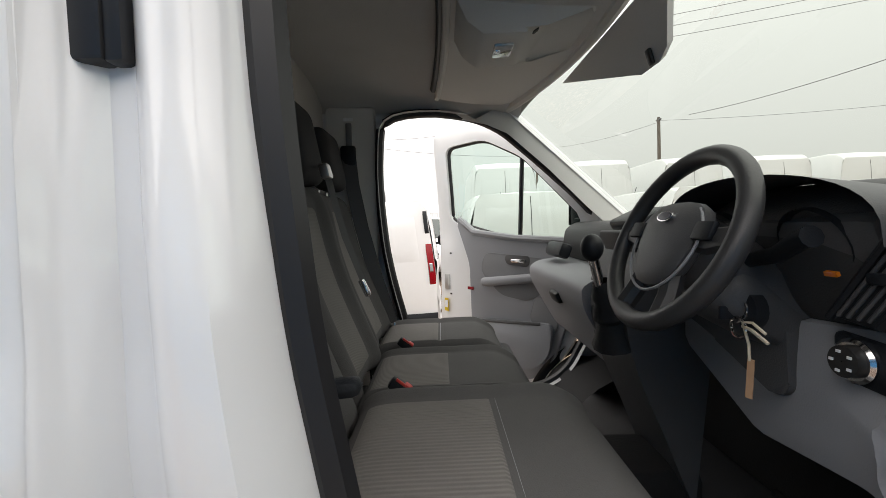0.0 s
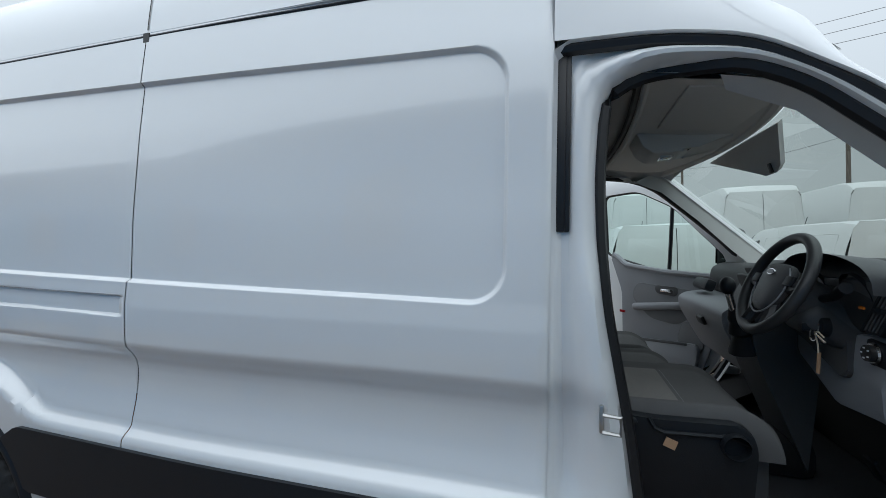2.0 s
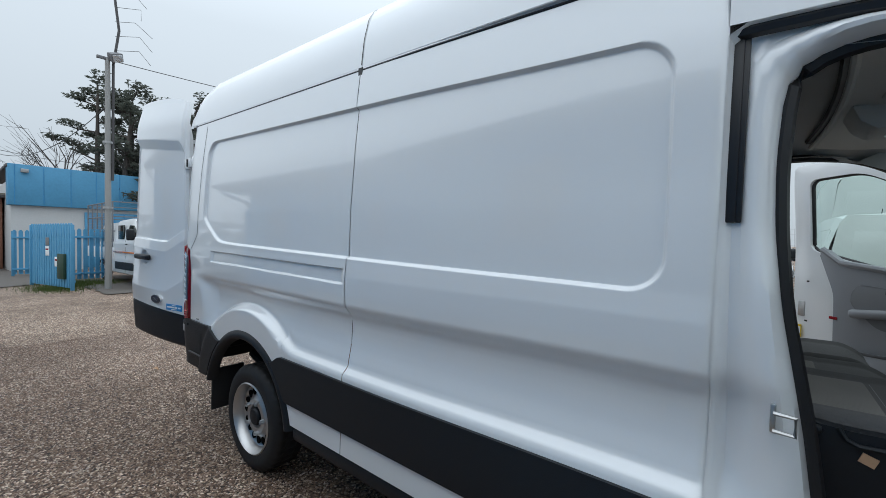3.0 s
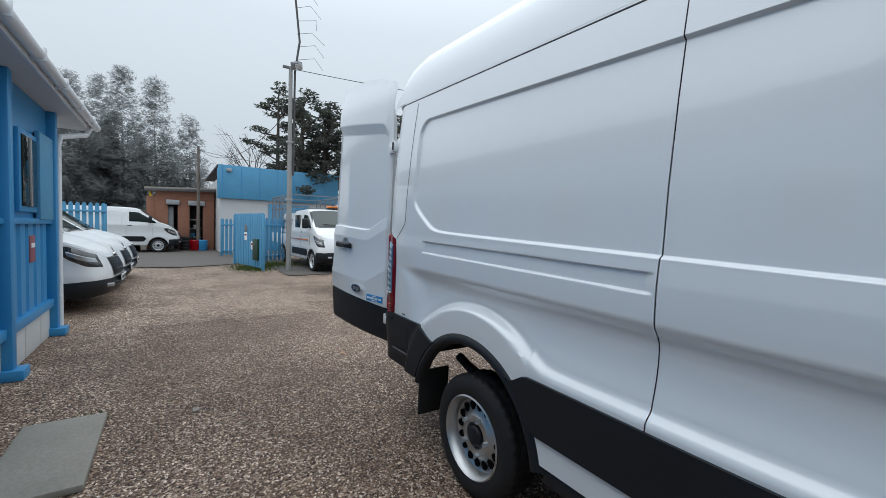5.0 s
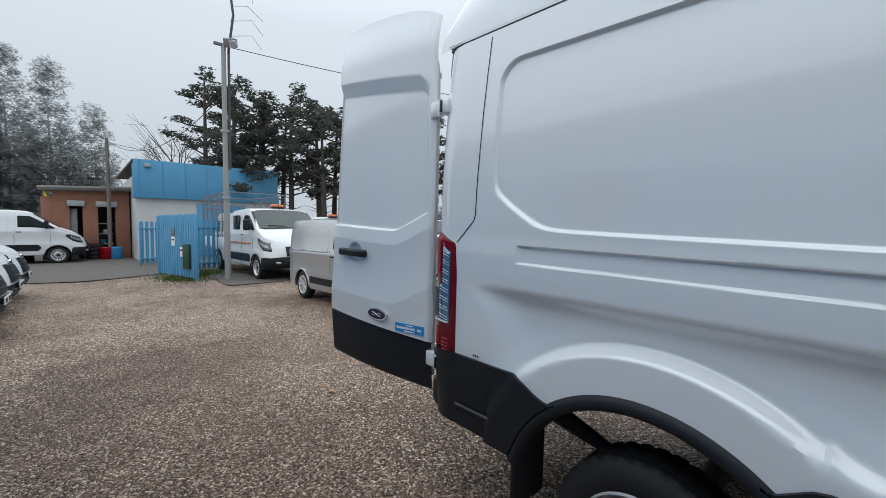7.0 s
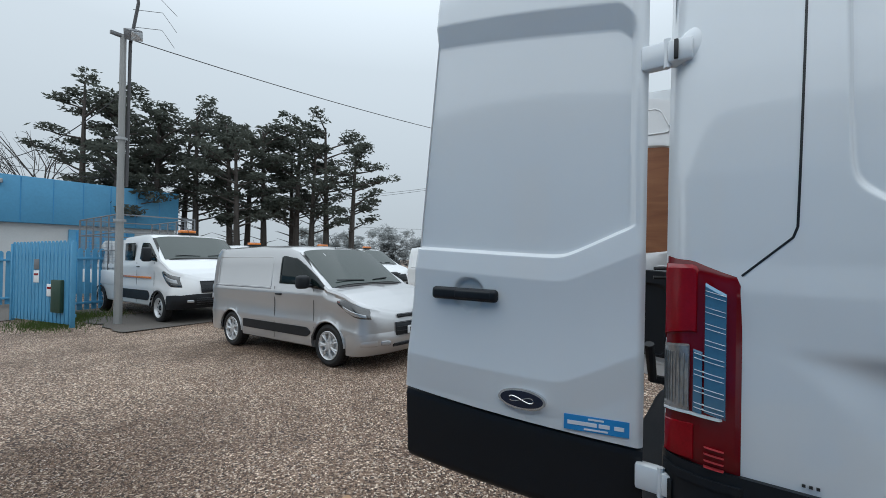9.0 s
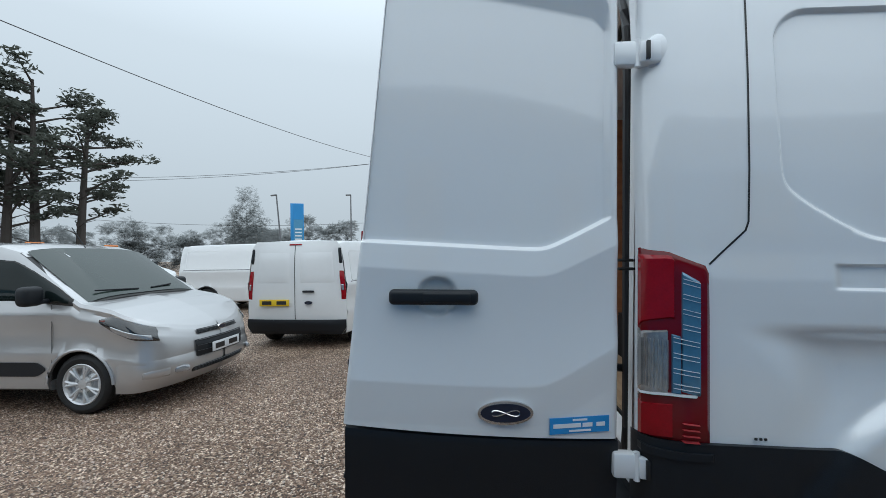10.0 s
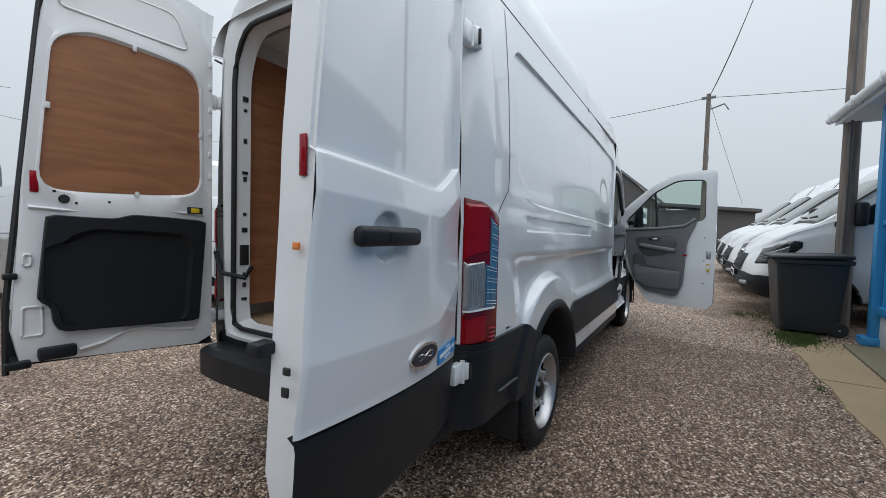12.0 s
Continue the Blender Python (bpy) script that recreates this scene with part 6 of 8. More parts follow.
    hb = part("handle_bezel", prism(rounded([(0.30, 1.28), (0.46, 1.29), (0.47, 1.35), (0.29, 1.345)], 0.03, 4), "y", -0.086, -0.096, 0.003), DARKP, t1)
    part("inner_handle", box((0.37, -0.099, 1.315), (0.10, 0.014, 0.024), 0.007), CHROME, hb)
    part("speaker_grille", prism(rounded([(0.12, 1.10), (0.26, 1.12), (0.30, 0.98), (0.20, 0.88), (0.12, 0.94)], 0.03, 4), "y", -0.086, -0.094, 0.003), dark_mat, t1)
    part("edge_reflector", box((0.74, -0.092, 1.12), (0.05, 0.006, 0.02), 0.003), RED, t1)
    lt = part("door_latch", box((0.985, -0.035, 1.14), (0.05, 0.04, 0.11), 0.008), ZINC, door)
    part("tyre_label", box((0.985, -0.0625, 0.98), (0.035, 0.003, 0.09), 0.0), YELLOW, door)
    part("label_bar", box((0.985, -0.0640, 0.985), (0.025, 0.003, 0.05), 0.0), STICKW, door)
    for z in (0.78, 1.06, 1.34):
        part("door_plug", box((0.94, -0.0625, z), (0.018, 0.004, 0.012), 0.002), INK, door)
    for z in (0.85, 1.25):
        part("door_hinge", box((-0.03, -0.05, z), (0.10, 0.035, 0.06), 0.01), WHITE2, door)
    # mirror outside the front corner
    mr = part("mirror_housing", box((0.10, 0.20, 1.60), (0.12, 0.20, 0.34), 0.05, None, 4), BLACKP, door, "black door mirror with large glass")
    part("mirror_glass", box((0.162, 0.20, 1.63), (0.006, 0.16, 0.22), 0.02), MIRRORG, mr)
    part("mirror_arm", box((0.04, 0.08, 1.53), (0.09, 0.16, 0.06), 0.02), BLACKP, mr)
    part("outer_handle", box((0.86, 0.02, 1.24), (0.17, 0.035, 0.035), 0.014), BLACKP, door)
    return door


# driver's trim takes a darker grey, standing for the shade on it
front_door(3.60, 0.055, 78, True, "white driver door swung wide open with grey trim darkened for shade", MIDP, DARKP)
front_door(3.60, 1.985, 44, False, "white passenger door standing open with grey trim", GREYP, MIDP)


# ---------- ground ----------
def ground_pt(u, v):
    x = math.copysign(abs(2 * u - 1) ** 3, u - 0.5) * 600
    y = math.copysign(abs(2 * v - 1) ** 3, v - 0.5) * 600
    d = max(0.0, math.hypot(x, y) - 2.5)
    return (x, y, 0.018 * noise.noise((x * 0.45, y * 0.45, 0)) * min(1, d / 4))


gd = link_mesh("ground", *grid(160, 160, ground_pt), GRAVEL)
tagged(gd, "brown pea-gravel yard with damp darker patches", "ground", kind="structure")


def pebbles(name, count, x0, x1, y0, y1, size, seed):
    """Loose stones lying on the yard."""
    rng = np.random.default_rng(seed)
    base = np.array([(1, 0, 0), (0, 1, 0), (-1, 0, 0), (0, -1, 0), (0, 0, 0.8), (0, 0, -0.5)], float)
    tri = np.array([(0, 1, 4), (1, 2, 4), (2, 3, 4), (3, 0, 4), (1, 0, 5), (2, 1, 5), (3, 2, 5), (0, 3, 5)])
    c = np.stack([rng.uniform(x0, x1, count), rng.uniform(y0, y1, count), np.zeros(count)], 1)
    s = size * rng.uniform(0.5, 1.3, (count, 1, 1)) * rng.uniform(0.7, 1.2, (count, 1, 3))
    a = rng.uniform(0, 6.283, count)
    rot = np.zeros((count, 3, 3))
    rot[:, 0, 0], rot[:, 0, 1], rot[:, 1, 0], rot[:, 1, 1], rot[:, 2, 2] = np.cos(a), -np.sin(a), np.sin(a), np.cos(a), 1
    v = np.einsum("nij,nkj->nki", rot, base[None] * s) + c[:, None]
    v[:, :, 2] += size * 0.25
    f = (tri[None] + 6 * np.arange(count)[:, None, None]).reshape(-1, 3)
    me = bpy.data.meshes.new(name)
    me.from_pydata(v.reshape(-1, 3).tolist(), [], f.tolist())
    me.materials.append(STONES)
    ob = new(name, me)
    return ob


def stones_mat():
    m = bpy.data.materials.new("loose_stone")
    m.use_nodes = True
    n, l = m.node_tree.nodes, m.node_tree.links
    g = n.new("ShaderNodeNewGeometry")
    r = n.new("ShaderNodeValToRGB")
    e = r.color_ramp.elements
    e[0].position, e[0].color = 0.0, (0.075, 0.05, 0.038, 1)
    e[1].position, e[1].color = 1.0, (0.70, 0.60, 0.52, 1)
    for pos, c in ((0.35, (0.19, 0.118, 0.080, 1)), (0.65, (0.29, 0.195, 0.140, 1)), (0.88, (0.42, 0.335, 0.275, 1))):
        x = e.new(pos)
        x.color = c
    l.new(g.outputs["Random Per Island"], r.inputs[0])
    l.new(r.outputs[0], n["Principled BSDF"].inputs["Base Color"])
    n["Principled BSDF"].inputs["Roughness"].default_value = 0.55
    return m


STONES = stones_mat()
gs = pebbles("gravel_stones", 60000, -5.5, 3.2, -1.75, 0.9, 0.0074, 3)
tagged(gs, "loose brown and grey gravel stones on the yard", "gravel", kind="stuff")
gs = pebbles("gravel_stones", 22000, -6.5, -1.3, 0.9, 4.5, 0.010, 4)
tagged(gs, "loose brown gravel stones behind the van", "gravel", kind="stuff")
lf = thing("fallen_leaf", "curled dry brown leaf on the gravel", "leaf", pose(-2.92, 0.31, 0.012, 0, 12, 30))
link_mesh("leaf_blade", *grid(6, 4, lambda u, v: (0.09 * u, (v - 0.5) * 0.06 * math.sin(math.pi * min(0.97, u + 0.05)), 0.02 * math.sin(3 * u) + 0.02 * abs(v - 0.5))), TAG, lf)
ws_ = thing("pale_stone", "single pale flat stone on the gravel", "stone", pose(-2.01, -1.21, 0.01))
bst = box((0, 0, 0.0), (0.075, 0.05, 0.02), 0.009)
part("stone", bst, CONCRETE, ws_)

# dark tarmac lane in front of the far buildings
def lane_pt(u, v):
    x = -34 + 19.0 * u
    y = -6.5 + 9.0 * v
    return (x + 1.2 * noise.noise((0, y * 0.4, 2)), y, 0.022)


tagged(link_mesh("road", *grid(16, 12, lane_pt), ASPHALT), "worn grey tarmac lane beyond the gravel", "road", kind="structure")
tagged(link_mesh("pavement", *grid(8, 6, lambda u, v: (-14.2 + 3.2 * u, 1.6 + 3.4 * v + 0.25 * noise.noise((u * 5, 1, 0)), 0.024)), ASPHALT), "dark tarmac patch under the parked truck", "tarmac", kind="structure")


# ---------- other vehicles ----------
def arr(pts):
    return [p[0] for p in pts], [p[1] for p in pts]


FLEET = {}
LAMPD = material("lamp_surround", (0.034, 0.036, 0.038), 0.08, metal=0.2, vary=0.2, scale=25, coat=1.0)


def vehicle(spec, m, name, label, group="parked vehicles", paint=None, plate=None):
    """A parked van: nose to +x, origin on the ground midway between the axles. spec holds its outline."""
    S = spec
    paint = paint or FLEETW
    seen = (repr(sorted(spec.items(), key=lambda q: q[0])), paint.name)
    if seen in FLEET:
        return tagged(copy_thing(FLEET[seen], m), label, "van", group)
    v0 = thing(name, label, "van", m, group)
    L0, L1, W = S["tail"], S["nose"], S["half"]
    xf, xr, wr = S["front_axle"], S["rear_axle"], S["wheel"]
    ax = wr + 0.055
    XT = L1 + S.get("nose_bulge", 0.22)      # tip of the nose

    def ztop(x):
        return float(np.interp(x, *arr(S["top"])))

    def warp(p):
        """The nose leans back above the bumper and tucks in below it."""
        f = float(smooth01(xf + 0.15, XT, p[0]))
        zz = S["sill"] + 0.34
        return (p[0] - f * (S.get("rake", 0.16) * float(smooth01(zz, zz + 0.50, p[2])) + 0.09 * float(smooth01(S["sill"] + 0.17, S["sill"] - 0.03, p[2]))), p[1], p[2])

    def half(x):
        t = min(1.0, max(0.0, (x - XT + 0.46) / 0.46))
        return max(0.006, W * (1 - t ** 3.0) ** 0.5) - 0.03 * float(smooth01(L0 + 0.25, L0, x))

    def low(x):
        z = S["sill"]
        for c in (xf, xr):
            if abs(x - c) < ax:
                z = max(z, wr - 0.01 + math.sqrt(ax * ax - (x - c) ** 2))
        return z

    def ring(x):
        t, w, lo = ztop(x), half(x), low(x)
        belt = min(S["belt"], t - 0.10)
        lo = min(lo, belt - 0.06)
        lean_ = S["lean"] * float(smooth01(0, 0.7, (t - belt)))
        r = min(0.12, (t - belt) * 0.5)
        base = min(S["sill"], lo)
        low_ = [(0.03, -0.020), (0.12, -0.004), (0.33, -0.001), (0.42, 0.012), (0.47, 0.004), (0.60, -0.008), (0.76, -0.004), (0.89, 0.014), (0.95, 0.012), (1.0, -0.010)]
        pts = [(0.0, lo), (max(0.0, w - 0.06), lo)] + [(max(0.004, w + d * min(1, w / 0.3)), max(lo + 0.004 * (q_ + 1), base + (belt - base) * f_)) for q_, (f_, d) in enumerate(low_)]
        pts += [(w - lean_ * 0.55, belt + (t - belt) * 0.5), (w - lean_, t - r), (max(0.01, w - lean_ - r * 0.35), t - r * 0.30), (max(0.005, w - lean_ - r), t - 0.012), (0.0, t + 0.015)]
        return pts

    xs = np.unique(np.round(np.r_[np.linspace(L0, XT - 0.48, 56), XT - 0.46 + 0.46 * np.sin(np.linspace(0, math.pi / 2, 22)), [xf - ax, xf + ax, xr - ax, xr + ax], xf + ax * np.cos(np.linspace(0, math.pi, 13)), xr + ax * np.cos(np.linspace(0, math.pi, 13))], 3))
    verts, faces = [], []
    k = len(ring(0.0))
    for i, x in enumerate(xs):
        r = ring(x)
        for s in (-1, 1):
            verts += [warp((x, s * a, b)) for a, b in r]
        if i:
            for s in (0, 1):
                for j in range(k - 1):
                    q = ((i - 1) * 2 * k + s * k + j, i * 2 * k + s * k + j, i * 2 * k + s * k + j + 1, (i - 1) * 2 * k + s * k + j + 1)
                    faces.append(q if s == 0 else q[::-1])
    link_mesh("body", verts, faces, paint, v0)

    def cap(x0, bulge, s):
        r = ring(x0)
        lo, t = r[0][1], r[-1][1]
        w = half(x0)
        def f(u, v):
            a, b = 2 * u - 1, 2 * v - 1
            z = lo + (t - lo) * v
            ww = w - S["lean"] * float(smooth01(0.35, 1.0, v)) * (1 if t > S["belt"] + 0.3 else 0.2)
            corner = 1 - 0.10 * max(0, abs(b) - 0.86) / 0.14
            return (x0 + s * bulge * (1 - a ** 4) * (1 - b ** 4), a * ww * corner, z)
        g = grid(16, 16, f)
        return link_mesh("nose" if s > 0 else "tailgate", *g, paint, v0), f
    nb, tb = S.get("nose_bulge", 0.22), S.get("tail_bulge", 0.06)
    def nf(u, v):
        """A point of the rounded nose: u across, v up."""
        y = (2 * u - 1) * W * 0.93
        x = XT - 0.46 + 0.46 * (1 - (y / W) ** 2) ** (1 / 3.0)
        return warp((x, y, S["sill"] + (ztop(XT) - S["sill"]) * v))
    tail, tf = cap(float(xs[0]), tb, -1)

    def onto(f, s, y0, y1, z0, z1, off, nu=10, nv=6):
        """A patch laid on an end cap: y and z spans as fractions -1..1 and 0..1."""
        def g(u, v):
            x, y, z = f((y0 + (y1 - y0) * u + 1) / 2, z0 + (z1 - z0) * v)
            e = min(u, 1 - u, v, 1 - v) < 1e-6
            return (x + s * (off if not e else off - 0.02), y, z)
        return grid(nu, nv, g)

    def flank(x, z):
        """Half-width of the body at a height."""
        r = ring(x)[2:]
        return float(np.interp(z, [p[1] for p in r], [p[0] for p in r]))

    def band(rows, off, sgn, n=14, k=4):
        """A strip that follows the flank round the nose: rows of x, lower and upper height."""
        ax_, al, au = [q[0] for q in rows], [q[1] for q in rows], [q[2] for q in rows]
        def g(u, v):
            x = ax_[0] + (ax_[-1] - ax_[0]) * (math.sin(u * math.pi / 2) if ax_[-1] > XT - 0.3 else u)
            zl, zu = float(np.interp(x, ax_, al)), float(np.interp(x, ax_, au))
            z = zl + (zu - zl) * v
            e = min(u, v, 1 - v, 1.0 if ax_[-1] > XT - 0.01 else 1 - u) < 1e-6
            o = off - 0.02 if e else off
            x_, y_, z_ = warp((x, sgn * (flank(x, z) + o), z))
            return (x_ + o * float(smooth01(XT - 0.35, XT, x)), y_, z_)
        return grid(n, k, g)

    def side_patch(pts, off, sgn, n=16):
        """A plate on the flank: its outline in x and z."""
        out = rounded(pts, 0.04, 3)
        vv = []
        for o in (off, off - 0.012):
            for x, z in out:
                y = flank(x, z)
                vv.append((x, sgn * (y + o), z))
        m_ = len(out)
        ff = [tuple(range(m_))] + [(i, (i + 1) % m_, m_ + (i + 1) % m_, m_ + i) for i in range(m_)]
        return vv, ff

    # windscreen and bonnet line
    (wx0, wz0), (wx1, wz1) = S["screen"]
    def wsp(u, v):
        x = wx0 + (wx1 - wx0) * v
        t, w = ztop(x), half(x)
        return (x + 0.02, (2 * u - 1) * (w - S["lean"] * (0.4 + 0.6 * v) - 0.07), t + 0.028 - 0.05 * abs(2 * u - 1) ** 4)
    link_mesh("windscreen", *grid(14, 8, wsp), WGLASS, v0, "grey reflective windscreen")
    def edge_pt(u, v):
        a = wsp(0.5 + (u - 0.5) * 1.06, -0.04 + 1.08 * v)
        return (a[0] - 0.004, a[1], a[2] - 0.012)
    link_mesh("screen_seal", *grid(14, 8, edge_pt), INK, v0)
    for sgn in (-1, 1):
        part("wiper", tube([(wx0 - 0.03, sgn * 0.1, ztop(wx0 - 0.03) + 0.05), (wx0 - 0.05, sgn * 0.55 - 0.1, ztop(wx0 - 0.05) + 0.055)], 0.010, 5), BLACKP, v0)
        part("screen_sticker", box((wx1 + 0.12, -0.35, ztop(wx1 + 0.12) + 0.035), (0.10, 0.14, 0.004), 0, pose(0, 0, 0, 0, 35, 0)), STICKW, v0) if sgn > 0 else None
        sg = S["side_glass"]
        link_mesh("side_window", *band([(sg[3][0], sg[4][1], sg[3][1]), (sg[2][0], sg[4][1], sg[2][1]), (sg[1][0], sg[4][1], sg[1][1]), (sg[0][0], sg[4][1], sg[4][1] + 0.03)], 0.010, sgn, 20, 6), DGLASS, v0, "dark cab side window")
        link_mesh("window_seal", *band([(sg[3][0] - 0.035, sg[4][1] - 0.03, sg[3][1] + 0.03), (sg[2][0], sg[4][1] - 0.03, sg[2][1] + 0.03), (sg[1][0], sg[4][1] - 0.03, sg[1][1] + 0.035), (sg[0][0] + 0.06, sg[4][1] - 0.03, sg[4][1] + 0.03)], 0.004, sgn, 20, 6), INK, v0)
        dr = S["door"]
        for x in dr:
            part("door_gap", tube([(x, sgn * (half(x) + 0.003), z) for z in np.linspace(S["sill"] + 0.06, S["belt"] + 0.02, 6)], 0.004, 4), INK, v0)
        part("door_handle", box((dr[0] + 0.13, sgn * (half(dr[0]) + 0.02), S["belt"] - 0.10), (0.17, 0.03, 0.03), 0.012), BLACKP, v0)
        mb = part("door_mirror", box((S["mirror"][0], sgn * (W + 0.13), S["mirror"][1]), (0.14, 0.20, 0.20 * S.get("mirror_tall", 1)), 0.05, None, 3), BLACKP, v0)
        part("mirror_arm", box((S["mirror"][0] + 0.03, sgn * (W + 0.02), S["mirror"][1] - 0.06), (0.08, 0.12, 0.05), 0.02), BLACKP, mb)
        if S.get("rub"):
            a, b, z0, z1 = S["rub"]
            link_mesh("rubbing_strip", *side_patch([(a, z0), (b, z0), (b + 0.1, (z0 + z1) / 2), (b, z1), (a, z1)], 0.012, sgn), BLACKP, v0)
        if S.get("panel"):
            a, b, z0, z1 = S["panel"]
            part("panel_line", tube([(p[0], p[1], p[2]) for p in side_patch([(a, z0), (b, z0), (b, z1), (a, z1)], 0.001, sgn)[0][:16]], 0.006, 4, closed=True), S.get("line_mat", paint), v0)
        if S.get("slide"):
            part("slide_rail", tube([(x, sgn * (half(x) + 0.002), S["belt"] - 0.02) for x in np.linspace(L0 + 0.15, dr[0] - 0.1, 8)], 0.008, 5), MIDP, v0)
        # wheels and arches
        for c in (xf, xr):
            wheel(v0, c, sgn * (W - 0.115), wr, sgn, wr, wr * 0.64, 0.20, hub=not S.get("trims"), holes=0 if S.get("trims") else 12, spokes=7 if S.get("trims") else 0)
            link_mesh("arch_liner", *grid(14, 2, lambda u, v, c=c, sgn=sgn: (c + ax * 0.99 * math.cos(math.pi * u), sgn * (W - 0.03 - 0.40 * v), wr - 0.01 + ax * 0.99 * math.sin(math.pi * u))), RUBBER, v0)
            part("arch_lip", tube([(c + (ax + 0.002) * math.cos(a), sgn * (W + 0.001), wr - 0.01 + (ax + 0.002) * math.sin(a)) for a in np.linspace(0.05, math.pi - 0.05, 18)], 0.018, 6), paint, v0)
            if S.get("arch_trim"):
                part("arch_trim", tube([(c + (ax + 0.005) * math.cos(a), sgn * (W + 0.005), wr - 0.01 + (ax + 0.005) * math.sin(a)) for a in np.linspace(0.05, math.pi - 0.05, 16)], 0.022, 6), BLACKP, v0)
        # lamps
        eye = S["eye"]
        hl = link_mesh("headlamp", *band(eye, 0.014, sgn, 20, 6), LAMPD, v0, "swept clear headlamp with dark surround")
        lo, hi = (0.14, 0.50) if S.get("trims") else (0.34, 0.72)
        inner = [(x - 0.03, zl + (zu - zl) * lo, zl + (zu - zl) * hi) for x, zl, zu in eye[1:]]
        link_mesh("lamp_lens", *band(inner, 0.021, sgn, 20, 6), CLEAR, hl)
        if S.get("trims"):
            (xa, za, zb_), (xb, zc, zd) = eye[0], eye[1]
            link_mesh("side_indicator", *band([(xa + 0.02, za + 0.012, zb_ - 0.008), ((xa + xb) / 2 + 0.02, (za + zc) / 2 + 0.05, (zb_ + zd) / 2 - 0.015)], 0.019, sgn, 6, 4), DAMBER, hl, "dull amber side indicator")
            zf = S["sill"] + 0.17
            link_mesh("fog_recess", *band([(XT - 0.30, zf - 0.05, zf + 0.03), (XT - 0.22, zf - 0.065, zf + 0.06), (XT - 0.12, zf - 0.06, zf + 0.065)], 0.024, sgn, 10, 4), paint, v0)
        zs = S["sill"] + (ztop(XT) - S["sill"]) * S["bumper"]
        link_mesh("bumper_corner", *band([(xf + ax + 0.02, S["sill"] - 0.02, zs - 0.04), (L1 - 0.1, S["sill"] - 0.02, zs - 0.02), (XT, S["sill"], zs)], 0.018, sgn, 24), (paint if S.get("trims") else BLACKP), v0)
        b0, b1, g0, g1 = S["tail_lamp"]
        tl = link_mesh("tail_lamp", *onto(tf, -1, sgn * b0, sgn * b1, g0, g1, 0.018), RED, v0, "tall red tail lamp")
        link_mesh("tail_lens", *onto(tf, -1, sgn * (b0 + (b1 - b0) * 0.2), sgn * (b0 + (b1 - b0) * 0.75), g0 + (g1 - g0) * 0.30, g0 + (g1 - g0) * 0.55, 0.026), CLEAR, tl)
        z0, z1 = S.get("tail_sill", (0.22, 0.30))
        part("fog_lamp", box((XT - 0.055, sgn * W * 0.68, S["sill"] + 0.17), (0.05, 0.15, 0.07), 0.024, pose(0, 0, 0, 0, 0, sgn * 40)), CLEAR, v0)
    # bumpers, grille, plates, badges
    h = S["bumper"]
    link_mesh("rear_bumper", *onto(tf, -1, -1.0, 1.0, 0.0, S.get("rear_bumper", h * 0.62), 0.05), BLACKP, v0, "black rear bumper")
    for y0, z0, z1 in S["grilles"]:
        gr = link_mesh("grille", *onto(nf, 1, -y0, y0, z0, z1, 0.034), BLACKP, v0, "black slatted grille")
        for q in np.linspace(z0 + 0.02, z1 - 0.02, 4):
            link_mesh("grille_slat", *onto(nf, 1, -y0 * 0.96, y0 * 0.96, q, q + 0.012, 0.042, 10, 2), DARKP, gr)
    zb = S["badge"]
    x, y, z = nf(0.5, zb)
    eb = part("front_badge", prism(oval((0, z), 0.07, 0.03), "x", x + 0.02, x + 0.05), CHROME, v0)
    part("badge_field", prism(oval((0, z), 0.06, 0.024), "x", x + 0.03, x + 0.054), NAVY, eb)
    zp = S["plate"]
    x, y, z = nf(0.5, zp)
    pl = part("front_plate", box((x + 0.05, 0, z), (0.012, 0.52, 0.11), 0.004), PVC, v0, "white number plate with plain bars")
    for q in (-0.13, 0.13):
        part("plate_bar", box((x + 0.057, q, z), (0.004, 0.17, 0.06), 0.0), INK, pl)
    x, y, z = tf(0.5, S["rear_plate"])
    pl = part("rear_plate", box((x - 0.03, S.get("rear_plate_y", 0.0), z), (0.012, 0.52, 0.11), 0.004), YELLOW, v0, "yellow number plate with plain bars")
    for q in (-0.13, 0.13):
        part("plate_bar", box((x - 0.037, q + S.get("rear_plate_y", 0.0), z), (0.004, 0.17, 0.06), 0.0), INK, pl)
    part("rear_gap", tube([Vector(tf(0.5, q)) + Vector((-0.004, 0, 0)) for q in np.linspace(0.16, 0.97, 12)], 0.005, 4), INK, v0)
    x, y, z = tf(0.36, S["rear_plate"] + 0.12)
    part("rear_handle", box((x - 0.02, y, z), (0.03, 0.20, 0.035), 0.012), BLACKP, v0)
    x, y, z = tf(0.36, S["rear_plate"])
    part("rear_badge", prism(oval((y, z), 0.065, 0.028), "x", x - 0.03, x - 0.01), NAVY, v0)
    for y in (-1, 1):
        link_mesh("rear_press", *onto(tf, -1, y * 0.06, y * 0.86, 0.50, 0.93, 0.006), paint, v0)
        if S.get("trims"):
            link_mesh("corner_strip", *onto(tf, -1, y * 0.93, y * 0.995, 0.75, 0.93, 0.014), BLACKP, v0)
    if S.get("brake", True):
        link_mesh("brake_light", *onto(tf, -1, -0.16, 0.16, 0.955, 0.975, 0.012), RED, v0)
    part("chassis", box(((L0 + L1) / 2, 0, S["sill"] + 0.06), (L1 - L0 - 0.5, W * 1.5, 0.14), 0.02), RUBBER, v0)
